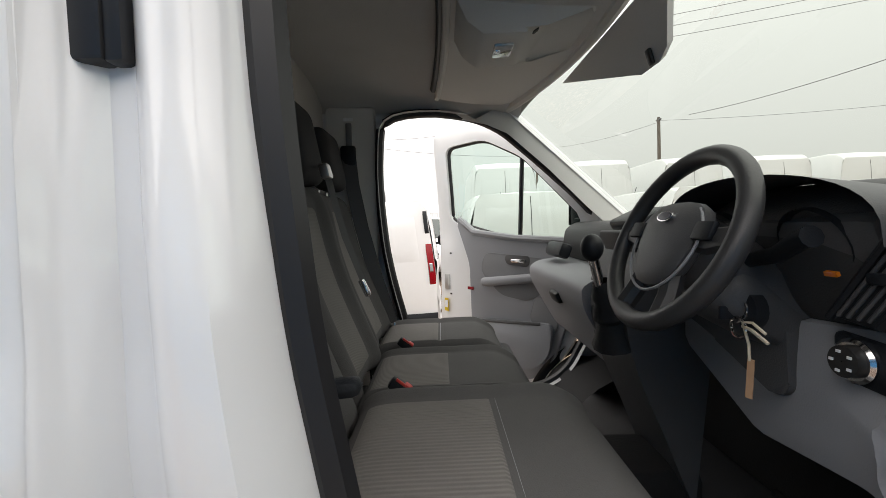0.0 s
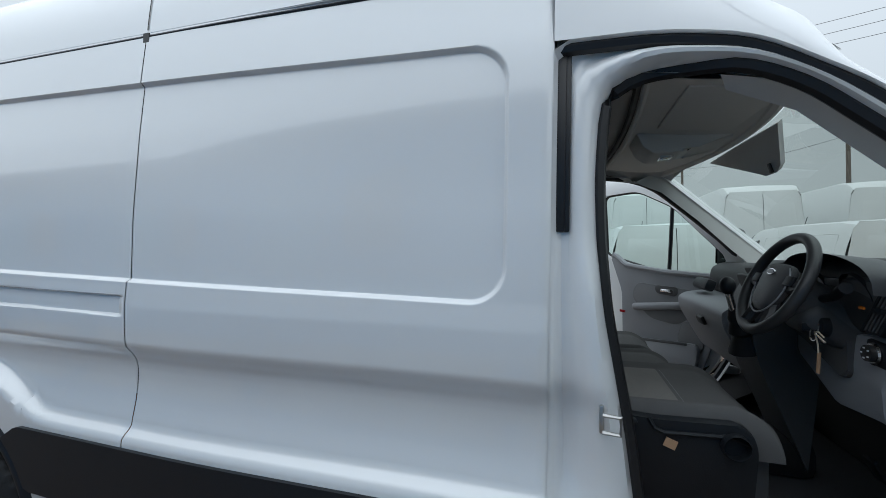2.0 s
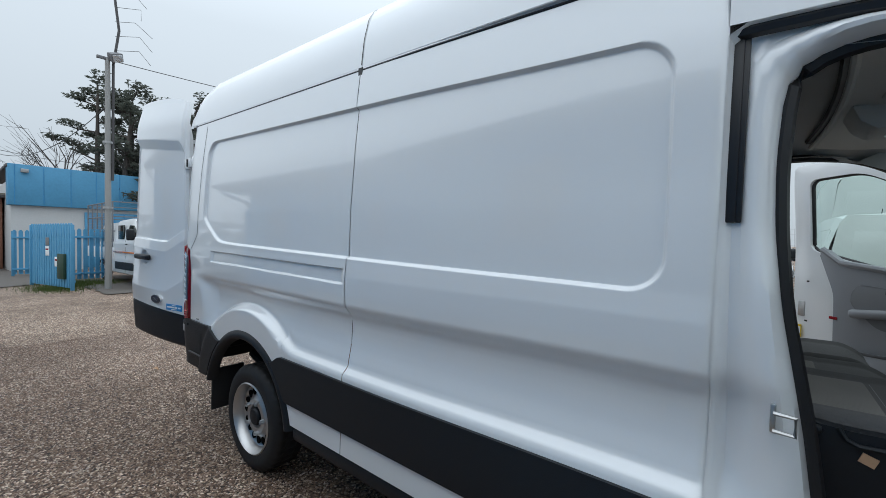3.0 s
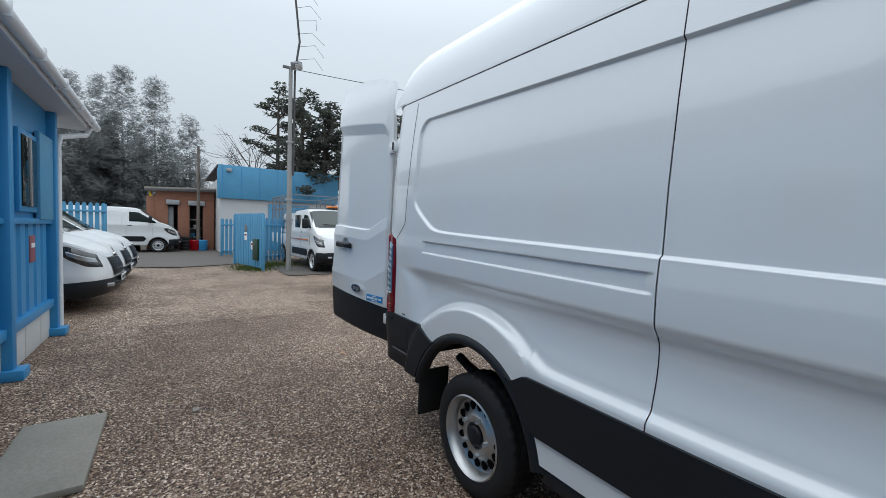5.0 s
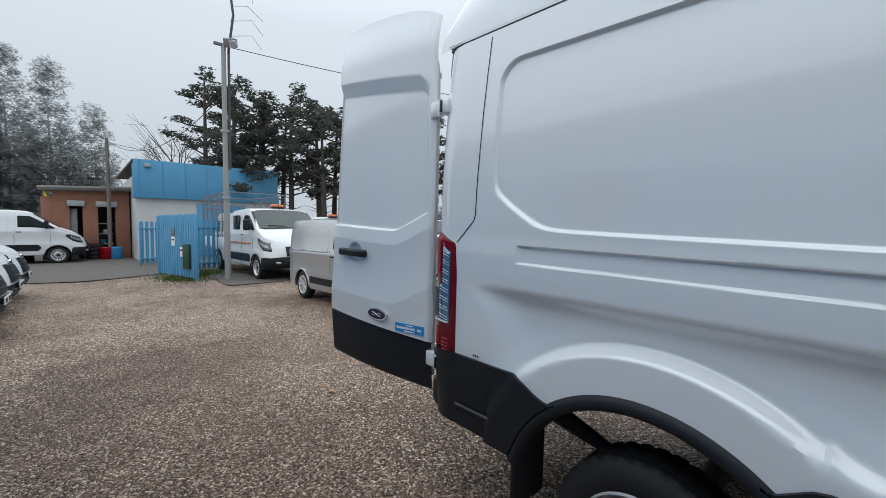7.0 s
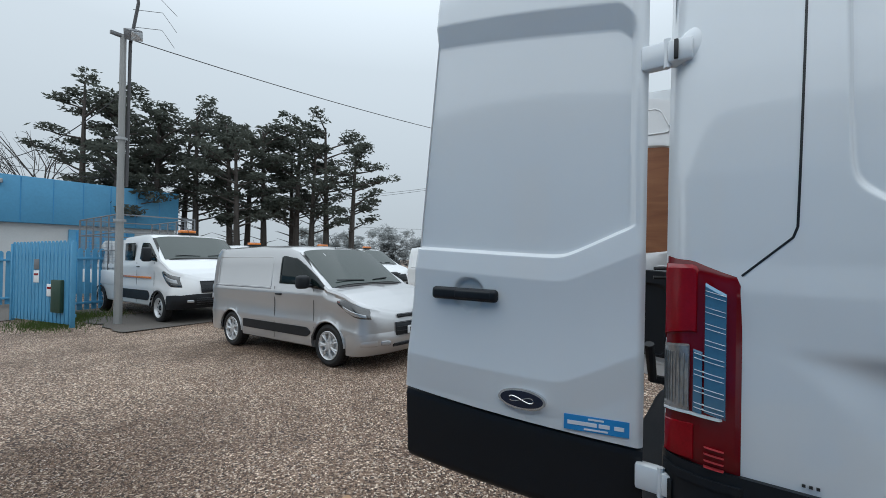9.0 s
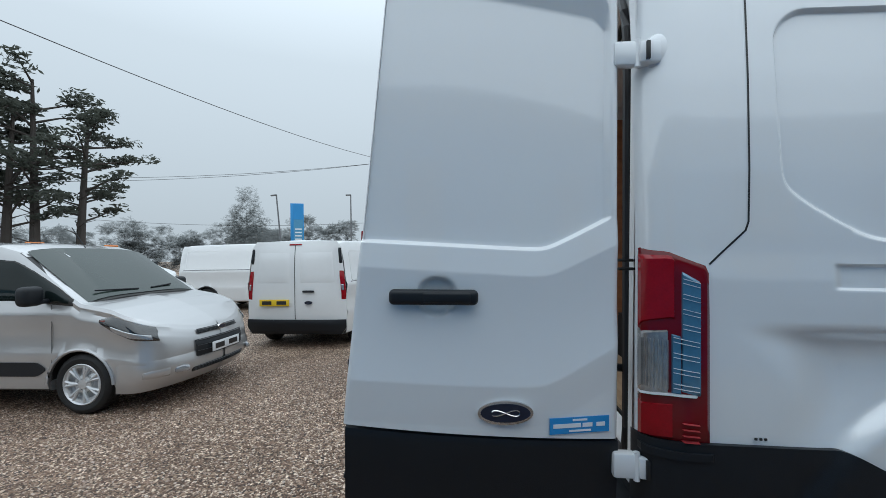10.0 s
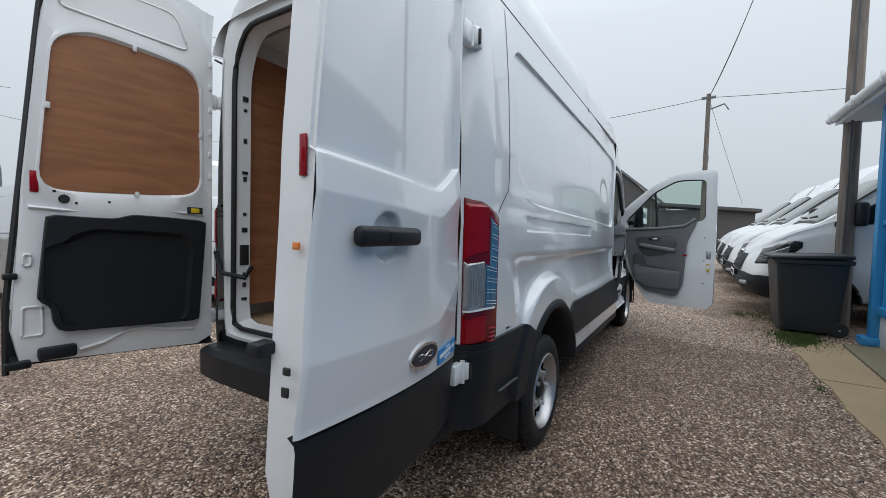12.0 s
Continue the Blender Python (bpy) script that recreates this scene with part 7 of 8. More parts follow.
    if S.get("beacon"):
        bx = S["beacon"]
        bar = part("beacon_base", box((bx, 0, ztop(bx) + 0.045), (0.16, 0.40, 0.05), 0.015), BLACKP, v0)
        part("beacon", box((bx, 0, ztop(bx) + 0.105), (0.14, 0.42, 0.085), 0.03), AMBER, bar, "amber beacon bar")
    FLEET[seen] = v0
    part("roof_aerial", tube([(wx1 - 0.05, 0, ztop(wx1 - 0.05)), (wx1 - 0.25, 0, ztop(wx1 - 0.05) + 0.28)], 0.006, 5), BLACKP, v0)
    return v0


SMALL = dict(tail=-2.05, nose=2.00, half=0.90, front_axle=1.33, rear_axle=-1.33, wheel=0.315, sill=0.24, belt=1.12, lean=0.085,
             top=[(-2.1, 1.76), (-1.9, 1.80), (-0.6, 1.83), (0.25, 1.80), (0.52, 1.73), (1.32, 1.16), (1.70, 1.09), (2.0, 1.00), (2.18, 0.91), (2.28, 0.82)], nose_bulge=0.28,
             screen=((1.30, 1.17), (0.53, 1.72)), side_glass=[(1.24, 1.14), (0.86, 1.44), (0.52, 1.66), (0.10, 1.69), (0.10, 1.14)], door=(0.02, 1.02),
             mirror=(0.92, 1.24), eye=[(1.54, 0.965, 0.985), (1.72, 0.84, 1.02), (1.94, 0.755, 0.98), (2.13, 0.735, 0.89)], tail_lamp=(0.905, 0.998, 0.37, 0.68), bumper=0.56, grilles=((0.44, 0.86, 0.95), (0.52, 0.42, 0.76), (0.58, 0.16, 0.27)), badge=0.91, plate=0.56,
             rear_plate=0.34, rear_plate_y=0.35, rub=(-0.92, 0.86, 0.40, 0.545), panel=(-1.85, -0.1, 1.12, 1.62), trims=True, slide=True, tail_bulge=0.07, rear_bumper=0.16)
MID = dict(tail=-2.35, nose=2.25, half=0.985, front_axle=1.47, rear_axle=-1.47, wheel=0.33, sill=0.26, belt=1.22, lean=0.15, nose_bulge=0.26,
           top=[(-2.4, 1.90), (-2.1, 1.95), (-0.5, 1.98), (0.45, 1.95), (0.72, 1.88), (1.58, 1.28), (1.95, 1.19), (2.25, 1.11), (2.42, 1.03), (2.51, 0.94)],
           screen=((1.56, 1.29), (0.73, 1.87)), side_glass=[(1.42, 1.27), (1.05, 1.56), (0.74, 1.74), (0.28, 1.77), (0.28, 1.27)], door=(0.18, 1.26),
           mirror=(1.16, 1.38), eye=[(1.82, 1.03, 1.08), (2.02, 0.86, 1.10), (2.22, 0.75, 1.05), (2.40, 0.73, 0.97)], tail_lamp=(0.925, 0.995, 0.34, 0.66), bumper=0.42, grilles=((0.52, 0.46, 0.92), (0.62, 0.08, 0.30)), badge=0.97, plate=0.36,
           rear_plate=0.36, panel=(-2.15, 0.05, 1.22, 1.76), arch_trim=True, slide=True, brake=False)
LARGE = dict(tail=-2.85, nose=2.62, half=1.02, front_axle=1.875, rear_axle=-1.875, wheel=0.35, sill=0.36, belt=1.42, lean=0.10, nose_bulge=0.22,
             top=[(-2.9, 2.42), (-2.6, 2.50), (0.25, 2.52), (0.75, 2.38), (1.15, 2.16), (1.95, 1.50), (2.30, 1.38), (2.58, 1.27), (2.75, 1.16), (2.84, 1.04)],
             screen=((1.93, 1.52), (1.16, 2.15)), side_glass=[(1.78, 1.46), (1.45, 1.74), (1.10, 2.0), (0.72, 2.02), (0.72, 1.46)], door=(0.62, 1.66),
             mirror=(1.56, 1.62), mirror_tall=1.7, eye=[(2.12, 1.14, 1.22), (2.33, 0.95, 1.25), (2.53, 0.85, 1.19), (2.70, 0.84, 1.10)], tail_lamp=(0.92, 0.995, 0.22, 0.52), bumper=0.50, grilles=((0.50, 0.52, 0.93), (0.62, 0.10, 0.36)), badge=0.97, plate=0.42,
             rear_plate=0.30, panel=(-2.55, 0.45, 1.46, 2.2), arch_trim=True, rub=(-1.3, 1.3, 0.55, 0.80))


HIGH = dict(LARGE, top=[(-2.9, 2.62), (-2.6, 2.74), (0.15, 2.76), (0.65, 2.60), (1.15, 2.16), (1.95, 1.50), (2.30, 1.38), (2.58, 1.27), (2.75, 1.16), (2.84, 1.04)])
LUTON = dict(LARGE, top=[(-2.9, 3.0), (-2.7, 3.22), (-2.3, 3.28), (0.9, 3.28), (1.35, 3.1), (1.50, 2.2), (1.55, 1.9), (1.95, 1.50), (2.30, 1.38), (2.58, 1.27), (2.75, 1.16), (2.84, 1.04)], screen=((1.93, 1.52), (1.58, 1.85)), lean=0.16, panel=None, brake=False, tail_lamp=(0.95, 0.995, 0.16, 0.26))


def parked(x, y, deg):
    return pose(x, y, 0.0, 0, 0, deg)


vehicle(SMALL, parked(-6.80, 3.14, 0.8) @ Matrix.Scale(0.95, 4), "small_van", "silver compact van with black side strips and wheel trims", paint=SILVER)
vehicle(SMALL, parked(-4.62, 7.28, 88), "small_van", "white compact van parked with its rear doors towards the yard")
vehicle(MID, parked(-4.25, 14.95, -88), "medium_van", "white medium van parked nose towards the yard")
vehicle(MID, parked(-8.25, 11.0, 0), "medium_van", "white medium van parked side on behind the compact vans")
BE = dict(MID, beacon=0.55)
for x, y in ((-14.7, 6.15), (-14.2, 8.6), (-14.6, 11.3)):
    vehicle(BE, parked(x, y, 1), "medium_van", "white medium van with an amber beacon on its roof")
# row beside the site cabin
for x, d in ((-7.9, 88), (-9.95, 89), (-12.0, 90)):
    vehicle(MID, parked(x, -4.66, d), "medium_van", "white medium van parked nose out beside the blue cabin" if x > -8 else "white medium van parked nose out in the row")
LOW = dict(LARGE, top=[(-2.9, 2.06), (-2.6, 2.16), (0.5, 2.20), (0.95, 2.17), (1.18, 2.10), (1.95, 1.50), (2.30, 1.38), (2.58, 1.27), (2.75, 1.16), (2.84, 1.04)], screen=((1.93, 1.52), (1.20, 2.08)), panel=(-2.55, 0.45, 1.30, 1.95))
vehicle(LOW, parked(-23.75, -3.76, 91), "large_van", "white long van parked by the brick workshop")
for k, (x, y) in enumerate(((6.40, -4.25), (8.7, -4.2), (11.0, -4.2), (13.3, -4.2))):
    vehicle(LARGE if k == 0 else HIGH, parked(x, y, 90), "large_van", "white high-roof van parked nose out in a row")
# vans on the passenger side
vehicle(SMALL, parked(1.85, 6.55, 91), "small_van", "white compact van parked tail towards the open cab")
vehicle(dict(SMALL, beacon=0.4), parked(2.2, 13.2, -88), "small_van", "white compact van with an amber roof beacon")
for k, x in enumerate((4.15, 7.15, 9.75)):
    vehicle(MID, parked(x, 8.1 + 0.15 * k, 90), "medium_van", "white medium van parked tail towards the yard")
for k, x in enumerate((4.7, 7.5, 10.3, 13.1, 15.9)):
    vehicle(LUTON, parked(x, 14.2 + 0.2 * k, 90), "box_van", "white box-bodied van with a rounded roof in the far row")
vehicle(dict(MID, beacon=0), parked(0.1, 8.6, 92), "medium_van", "silver grey medium van glimpsed behind the rear door", paint=SILVER)
for x, y, d in ((-2.3, 23.0, 95), (-0.2, 23.5, 100), (2.6, 24.2, 92), (-5.4, 24.6, 80)):
    vehicle(SMALL, parked(x, y, d), "small_van", "white compact van parked beyond the mesh fence")

# ---------- crew-cab truck with a mesh cage ----------
truck = vehicle(dict(LARGE, tail=-0.7, top=[(-0.75, 2.05), (-0.6, 2.12), (0.6, 2.16), (1.0, 2.14), (1.18, 2.08), (1.95, 1.50), (2.30, 1.38), (2.58, 1.27), (2.75, 1.16), (2.84, 1.04)], screen=((1.93, 1.52), (1.20, 2.06)),
                     side_glass=[(1.78, 1.46), (1.45, 1.74), (1.16, 1.95), (0.72, 1.97), (0.72, 1.46)], panel=None, rub=(-0.55, 1.32, 0.50, 0.74), beacon=0.95, rear_axle=-2.0, door=(0.62, 1.66)),
                parked(-13.9, 3.55, 1), "crew_cab_truck", "white crew-cab tipper truck with amber beacon and mesh cage")
truck["category"] = "truck"
for sgn in (-1, 1):
    part("rear_side_window", box((0.12, sgn * 1.0, 1.70), (0.62, 0.03, 0.46), 0.05), DGLASS, truck)
    part("chequer_band", box((0.4, sgn * 1.03, 1.06), (2.2, 0.012, 0.05), 0.004), AMBER, truck)
bed = part("truck_bed", box((-2.45, 0, 1.0), (3.3, 2.05, 0.40), 0.03), WHITE2, truck, "white dropside bed")
part("bed_chassis", box((-2.2, 0, 0.66), (3.6, 0.9, 0.22), 0.02), RUBBER, truck)
for x in np.linspace(-4.05, -0.85, 6):
    for y in (-1.0, 1.0):
        part("cage_post", tube([(x, y, 1.2), (x, y, 2.75)], 0.022, 6), MIDP, truck)
for z in (1.75, 2.25, 2.75):
    b = tube([(-4.05, -1.0, z), (-0.85, -1.0, z), (-0.85, 1.0, z), (-4.05, 1.0, z)], 0.02, 6, closed=True)
    part("cage_rail", b, MIDP, truck)
bw = bmesh.new()
for x in np.arange(-4.05, -0.85, 0.10):
    for y in (-1.0, 1.0):
        tube([(x, y, 1.2), (x, y, 2.75)], 0.004, 3, bm=bw, cap=False)
for z in np.arange(1.25, 2.75, 0.10):
    for y in (-1.0, 1.0):
        tube([(-4.05, y, z), (-0.85, y, z)], 0.004, 3, bm=bw, cap=False)
tagged(part("cage_mesh", bw, MIDP, truck, "grey wire mesh"), kind="stuff")


# ---------- blue site cabin beside the yard ----------
cabin = thing("site_cabin", "long blue steel site cabin with white canopy and gutter", "cabin", Matrix())
CX0, CX1, CY = -5.52, 4.42, -2.68


def ribbed(u, v):
    x = CX0 + (CX1 - CX0) * u
    ph = (x * 3.3) % 1.0
    d = 0.03 * (1 if 0.15 < ph < 0.5 else 0)
    return (x, CY - d, 0.46 + (1.02) * v)


link_mesh("ribbed_wall", *grid(420, 1, ribbed), BLUEP, cabin, "blue corrugated steel lower wall", smooth=False)
part("upper_wall", box(((CX0 + CX1) / 2, CY - 0.06, 2.20), (CX1 - CX0, 0.10, 1.45), 0.01), BLUEP, cabin)
part("back_volume", box(((CX0 + CX1) / 2, CY - 1.35, 1.55), (CX1 - CX0 - 0.02, 2.40, 2.60), 0.02), BLUEP, cabin)
part("belt_rail", box(((CX0 + CX1) / 2, CY + 0.005, 1.49), (CX1 - CX0, 0.07, 0.06), 0.01), BLUEP, cabin)
part("sill_rail", box(((CX0 + CX1) / 2, CY + 0.005, 0.44), (CX1 - CX0, 0.08, 0.10), 0.01), BLUEP, cabin)
for x in np.arange(CX0 + 0.25, CX1, 0.62):
    part("plinth_block", box((x, CY - 0.10, 0.20), (0.60, 0.20, 0.40), 0.012), RENDERW, cabin)
for x in (CX0 + 0.06, -3.62, -0.4, 2.1, CX1 - 0.06):
    p = part("corner_post", box((x, CY + 0.02, 1.50), (0.13, 0.12, 2.9), 0.015), BLUEP, cabin)
    part("post_foot", box((x, CY + 0.06, 0.05), (0.22, 0.20, 0.10), 0.01), BLUEP, p)
for x in (-4.42, -1.6, 1.0, 3.4):
    w = part("cabin_window", box((x, CY + 0.005, 2.02), (0.66, 0.05, 0.86), 0.012), BLUEP, cabin, "window with blue frame and dark glass")
    part("pane", box((x, CY + 0.022, 2.02), (0.54, 0.04, 0.74), 0.004), DGLASS, w)
    part("mullion", box((x, CY + 0.035, 2.02), (0.04, 0.04, 0.74), 0.005), GALV, w)
for x in (-5.08, -2.6, 0.0):
    part("shutter", box((x, CY + 0.03, 2.02), (0.62 if x < -5 else 0.95, 0.05, 1.02), 0.01), BLUEL, cabin, "faded blue steel shutter")
part("notice", box((-4.62, CY + 0.004, 1.18), (0.20, 0.016, 0.30), 0.003), NOTICE, cabin, "faded red notice board")
part("notice_bar", box((-4.62, CY + 0.014, 1.22), (0.14, 0.006, 0.05), 0), STICKW, cabin)
# canopy with gutter
def canopy(u, v):
    x = -6.60 + 11.98 * u
    return (x, -2.38 - 1.7 * v, 2.99 + 0.12 * v + 0.012 * math.sin(x * 42))


link_mesh("canopy_sheet", *grid(500, 2, canopy), PVC, cabin, "white profiled canopy sheet")
part("canopy_soffit", box((-0.61, -2.66, 2.90), (11.9, 0.52, 0.03), 0.0), RENDERW, cabin)
part("fascia", box((-0.61, -2.40, 2.945), (11.98, 0.03, 0.13), 0.005), PVC, cabin)
part("gutter", tube([(x, -2.335, 2.955) for x in np.linspace(-6.62, 5.38, 8)], 0.055, 10), PVC, cabin, "white rain gutter")
for x in np.linspace(-6.0, 5.2, 13):
    part("gutter_bracket", box((x, -2.335, 2.955), (0.03, 0.125, 0.125), 0.01), PVC, cabin)
part("downpipe", tube([(-6.35, -2.36, 2.92), (-6.30, -2.42, 2.78), (-5.66, -2.60, 2.62), (-5.58, -2.61, 2.5), (-5.58, -2.61, 0.08)], 0.036, 10), PVC, cabin, "white plastic downpipe")
for z in (0.5, 1.5, 2.3):
    part("pipe_clip", box((-5.58, -2.63, z), (0.10, 0.08, 0.035), 0.006), PVC, cabin)

# worn concrete strip along the cabin
SLABS = thing("concrete_path", "worn sandy concrete strip along the blue cabin", "path", Matrix(), kind="structure")
part("slab", box((-1.70, -2.02, 0.022), (1.06, 0.47, 0.045), 0.012), CONCRETE, SLABS)
for x0, x1 in ((0.6, 2.44), (2.46, 4.15)):
    edge = [(x, -1.80 + 0.10 * noise.noise((x * 1.3, 3.1, 0)) + 0.03 * noise.noise((x * 6, 1.1, 0)) - 0.30 * float(smooth01(3.5, 4.15, x))) for x in np.linspace(x1, x0, 26)]
    part("slab", prism([(x0, -2.275), (x1, -2.31)] + edge, "z", -0.02, 0.012), SANDY, SLABS)
    part("slab", prism([(x0, -2.66), (x1, -2.66), (x1, -2.33), (x0, -2.295)], "z", -0.02, 0.020), MOSSY, SLABS)

# ---------- blue gates, fence and far buildings ----------
def gate(x0, y0, x1, y1, h, label):
    d = Vector((x1 - x0, y1 - y0, 0))
    ln = d.length
    g = thing("steel_gate", label, "gate", Matrix.Translation((x0, y0, 0.03)) @ Matrix.Rotation(math.atan2(d.y, d.x), 4, "Z"), "blue yard gates")
    part("frame_post", box((0.04, 0, h / 2), (0.08, 0.08, h), 0.01), BLUEL, g)
    part("frame_post", box((ln - 0.04, 0, h / 2), (0.08, 0.08, h), 0.01), BLUEL, g)
    for z in (0.25, h - 0.25):
        part("gate_rail", box((ln / 2, -0.035, z), (ln, 0.05, 0.07), 0.008), BLUEL, g)
    nn = max(3, int(ln / 0.16))
    for k in range(nn):
        x = (k + 0.5) * ln / nn
        part("pale", prism([(x - 0.058, 0.06), (x + 0.058, 0.06), (x + 0.058, h - 0.02), (x + 0.02, h + 0.04), (x - 0.02, h + 0.04), (x - 0.058, h - 0.02)], "y", -0.012, 0.012), BLUEL, g)
    return g


g1 = gate(-12.49, 1.16, -15.2, 0.62, 1.85, "blue palisade gate leaf swung open with small signs")
for x, z in ((1.55, 1.08), (0.95, 0.78)):
    sg = part("gate_sign", box((x, 0.022, z), (0.24, 0.012, 0.28), 0.004), STICKW, g1)
    part("sign_bar", box((x, 0.029, z + 0.05), (0.18, 0.004, 0.05), 0.0), RED, sg)
part("gate_plate", box((1.55, 0.022, 1.36), (0.22, 0.012, 0.24), 0.004), MIDP, g1)
part("gate_box", box((0.55, 0.05, 0.66), (0.40, 0.08, 0.72), 0.02), GREENB, g1, "dark green steel box")
gate(-15.6, 1.25, -15.9, 2.6, 1.75, "blue palisade fence panel by the gate")
gate(-19.5, 0.55, -19.6, 1.9, 1.7, "blue palisade gate by the workshop")
for k in range(3):
    gate(-16.5, -8.4 + 1.75 * k, -16.45, -6.7 + 1.75 * k, 2.05, "pale blue palisade fence panel behind the parked vans")

ws = thing("workshop", "low workshop with blue fascia and white rendered wall", "building", Matrix())
part("front_wall", box((-22.9, 3.9, 1.45), (0.5, 6.2, 2.9), 0.0), RENDERW, ws, "white rendered wall")
part("fascia", box((-22.80, 3.9, 3.75), (0.72, 6.4, 1.75), 0.02), BLUEL, ws, "faded blue cladding")
part("side_wall", box((-27, 0.95, 2.0), (8.0, 0.3, 4.0), 0.0), RENDERW, ws)
part("flat_roof", box((-27, 3.9, 4.55), (9.0, 6.5, 0.12), 0.02), ROOFD, ws)
part("blue_door", box((-22.60, 4.3, 1.4), (0.10, 2.2, 2.6), 0.01), BLUEL, ws)
for k in range(5):
    part("door_rib", box((-22.54, 3.45 + 0.42 * k, 1.4), (0.05, 0.05, 2.5), 0.008), BLUEP, ws)
part("flood_lamp", box((-22.38, 1.2, 4.35), (0.12, 0.25, 0.16), 0.02), GALV, ws)
for k in range(7):
    part("cladding_seam", box((-22.435, 0.9 + 0.9 * k, 3.75), (0.02, 0.02, 1.7), 0.0), BLUEP, ws)

bk = thing("brick_garage", "brick garage with open bays and cluttered interior", "building", Matrix())
for y in (-1.75, -0.75, 0.45):
    part("brick_pier", box((-25.2, y, 1.6), (0.45, 0.55, 3.2), 0.01), BRICKM, bk, "red brick pier")
part("lintel", box((-25.17, -0.65, 2.98), (0.4, 2.74, 0.62), 0.01), BRICKM, bk, "brick wall above the bays")
for y, w in ((-1.25, 0.62), (-0.15, 0.80)):
    part("shutter_box", box((-24.93, y, 2.62), (0.22, w, 0.26), 0.02), GALV, bk, "grey roller shutter box")
part("door_leaf", box((-25.45, -1.36, 1.2), (0.05, 0.30, 2.4), 0.01), GALV, bk)
part("side_return", box((-25.2, -2.22, 1.45), (0.4, 0.40, 2.9), 0.01), BRICKM, bk, "brick side wall")
for k in range(3):
    part("bay_shelf", box((-26.0, -0.18, 0.7 + 0.5 * k), (0.35, 0.62, 0.05), 0.008), WHITE2, bk)
    part("shelf_box", box((-26.0, -0.28 + 0.12 * k, 0.82 + 0.5 * k), (0.25, 0.22, 0.18), 0.015), (BLUEP, STEEL, RED)[k], bk)
part("lean_roof", box((-27.2, -0.75, 3.42), (5.2, 3.5, 0.14), 0.02, pose(0, 0, 0, 2.5, 3, 0)), ROOFD, bk)
part("roof_edge", box((-24.7, -0.75, 3.33), (0.08, 3.5, 0.20), 0.01, pose(0, 0, 0, 2.5, 0, 0)), CONCRETE, bk)
part("bay_back", box((-28.6, -0.7, 1.6), (0.2, 3.0, 3.2), 0.0), MIDP, bk)
part("side_wall", box((-27.0, -1.85, 1.6), (3.4, 0.2, 3.2), 0.0), BRICKM, bk)
part("work_bench", box((-27.2, -0.6, 0.55), (0.8, 1.5, 1.1), 0.03), DARKP, bk)
for k, (y, mt) in enumerate(((-0.25, RED), (0.10, BLUEP), (-2.9, RUBBER))):
    dr = thing("oil_drum", ("red", "blue", "black")[k] + " plastic drum standing outside the garage", "drum", pose(-24.3, y, 0.02), "garage drums")
    part("drum_body", revolve([(0.24, 0), (0.26, 0.03), (0.25, 0.28), (0.26, 0.30), (0.25, 0.55), (0.22, 0.58), (0.001, 0.58)], 18, "z"), mt, dr)
for k in range(4):
    ty = thing("spare_tyre", "old black tyre stacked by the garage", "tyre", pose(-24.75, -0.62, 0.10 + 0.19 * k, 90, 0, 0), "stacked tyres")
    part("tyre", revolve([(0.19, -0.08), (0.31, -0.09), (0.33, -0.05), (0.33, 0.05), (0.31, 0.09), (0.19, 0.08)], 24), RUBBER, ty)
pl = thing("pole_bundle", "bundle of yellow poles leaning behind the van", "poles", pose(-27.5, -1.9, 0))
for k in range(5):
    part("pole", tube([(0.08 * k, 0.05 * k, 0), (-0.2 + 0.1 * k, -0.5 + 0.05 * k, 3.4 - 0.1 * k)], 0.04, 6), YELLOW, pl)
cn = thing("storage_container", "pale grey container roof behind the fence", "container", pose(-21.0, -8.6, 0))
part("container_body", box((0, 0, 1.35), (2.4, 5.5, 2.6), 0.03), RENDERW, cn)

# sheds beyond the driver's door
sh1 = thing("dark_barn", "dark weathered barn with a steep gable", "building", Matrix())
part("gable_block", prism([(1.2, 0), (6.5, 0), (6.5, 3.2), (5.2, 5.6), (4.3, 5.75), (1.2, 2.9)], "x", 27.0, 36.0), ROOFD, sh1)
part("roof_sheet", prism([(1.0, 2.85), (4.3, 5.75), (4.3, 5.9), (0.9, 3.0)], "x", 26.8, 36.2), MIDP, sh1)
sh2 = thing("low_shed", "low dark shed with sheet roof", "shed", Matrix())
part("shed_wall", box((25.5, -1.2, 1.2), (3.0, 4.5, 2.4), 0.02), ROOFD, sh2)
part("shed_roof", box((25.5, -1.2, 2.55), (3.6, 5.0, 0.18), 0.02, pose(0, 0, 0, 5, 0, 0)), ROOFD, sh2)
hd = thing("hedge_wall", "dark close-boarded fence behind the open door", "fence", Matrix())
for k in range(20):
    part("board", box((19.5, 1.0 + 0.31 * k, 1.15), (0.05, 0.29, 2.3 + 0.05 * (k % 3)), 0.01), ROOFD, hd)
tagged(hd, kind="structure")

# ---------- poles, lamps and cables ----------
def sagging(a, b, sag, r=0.012, n=22, name="cable", label="thin black overhead cable"):
    a, b = Vector(a), Vector(b)
    pts = [a.lerp(b, t) - Vector((0, 0, sag * 4 * t * (1 - t))) for t in np.linspace(0, 1, n)]
    t = thing(name, label, "cable", Matrix(), "overhead cables")
    part("strand", tube(pts, r, 5), WIRE, t)
    return t


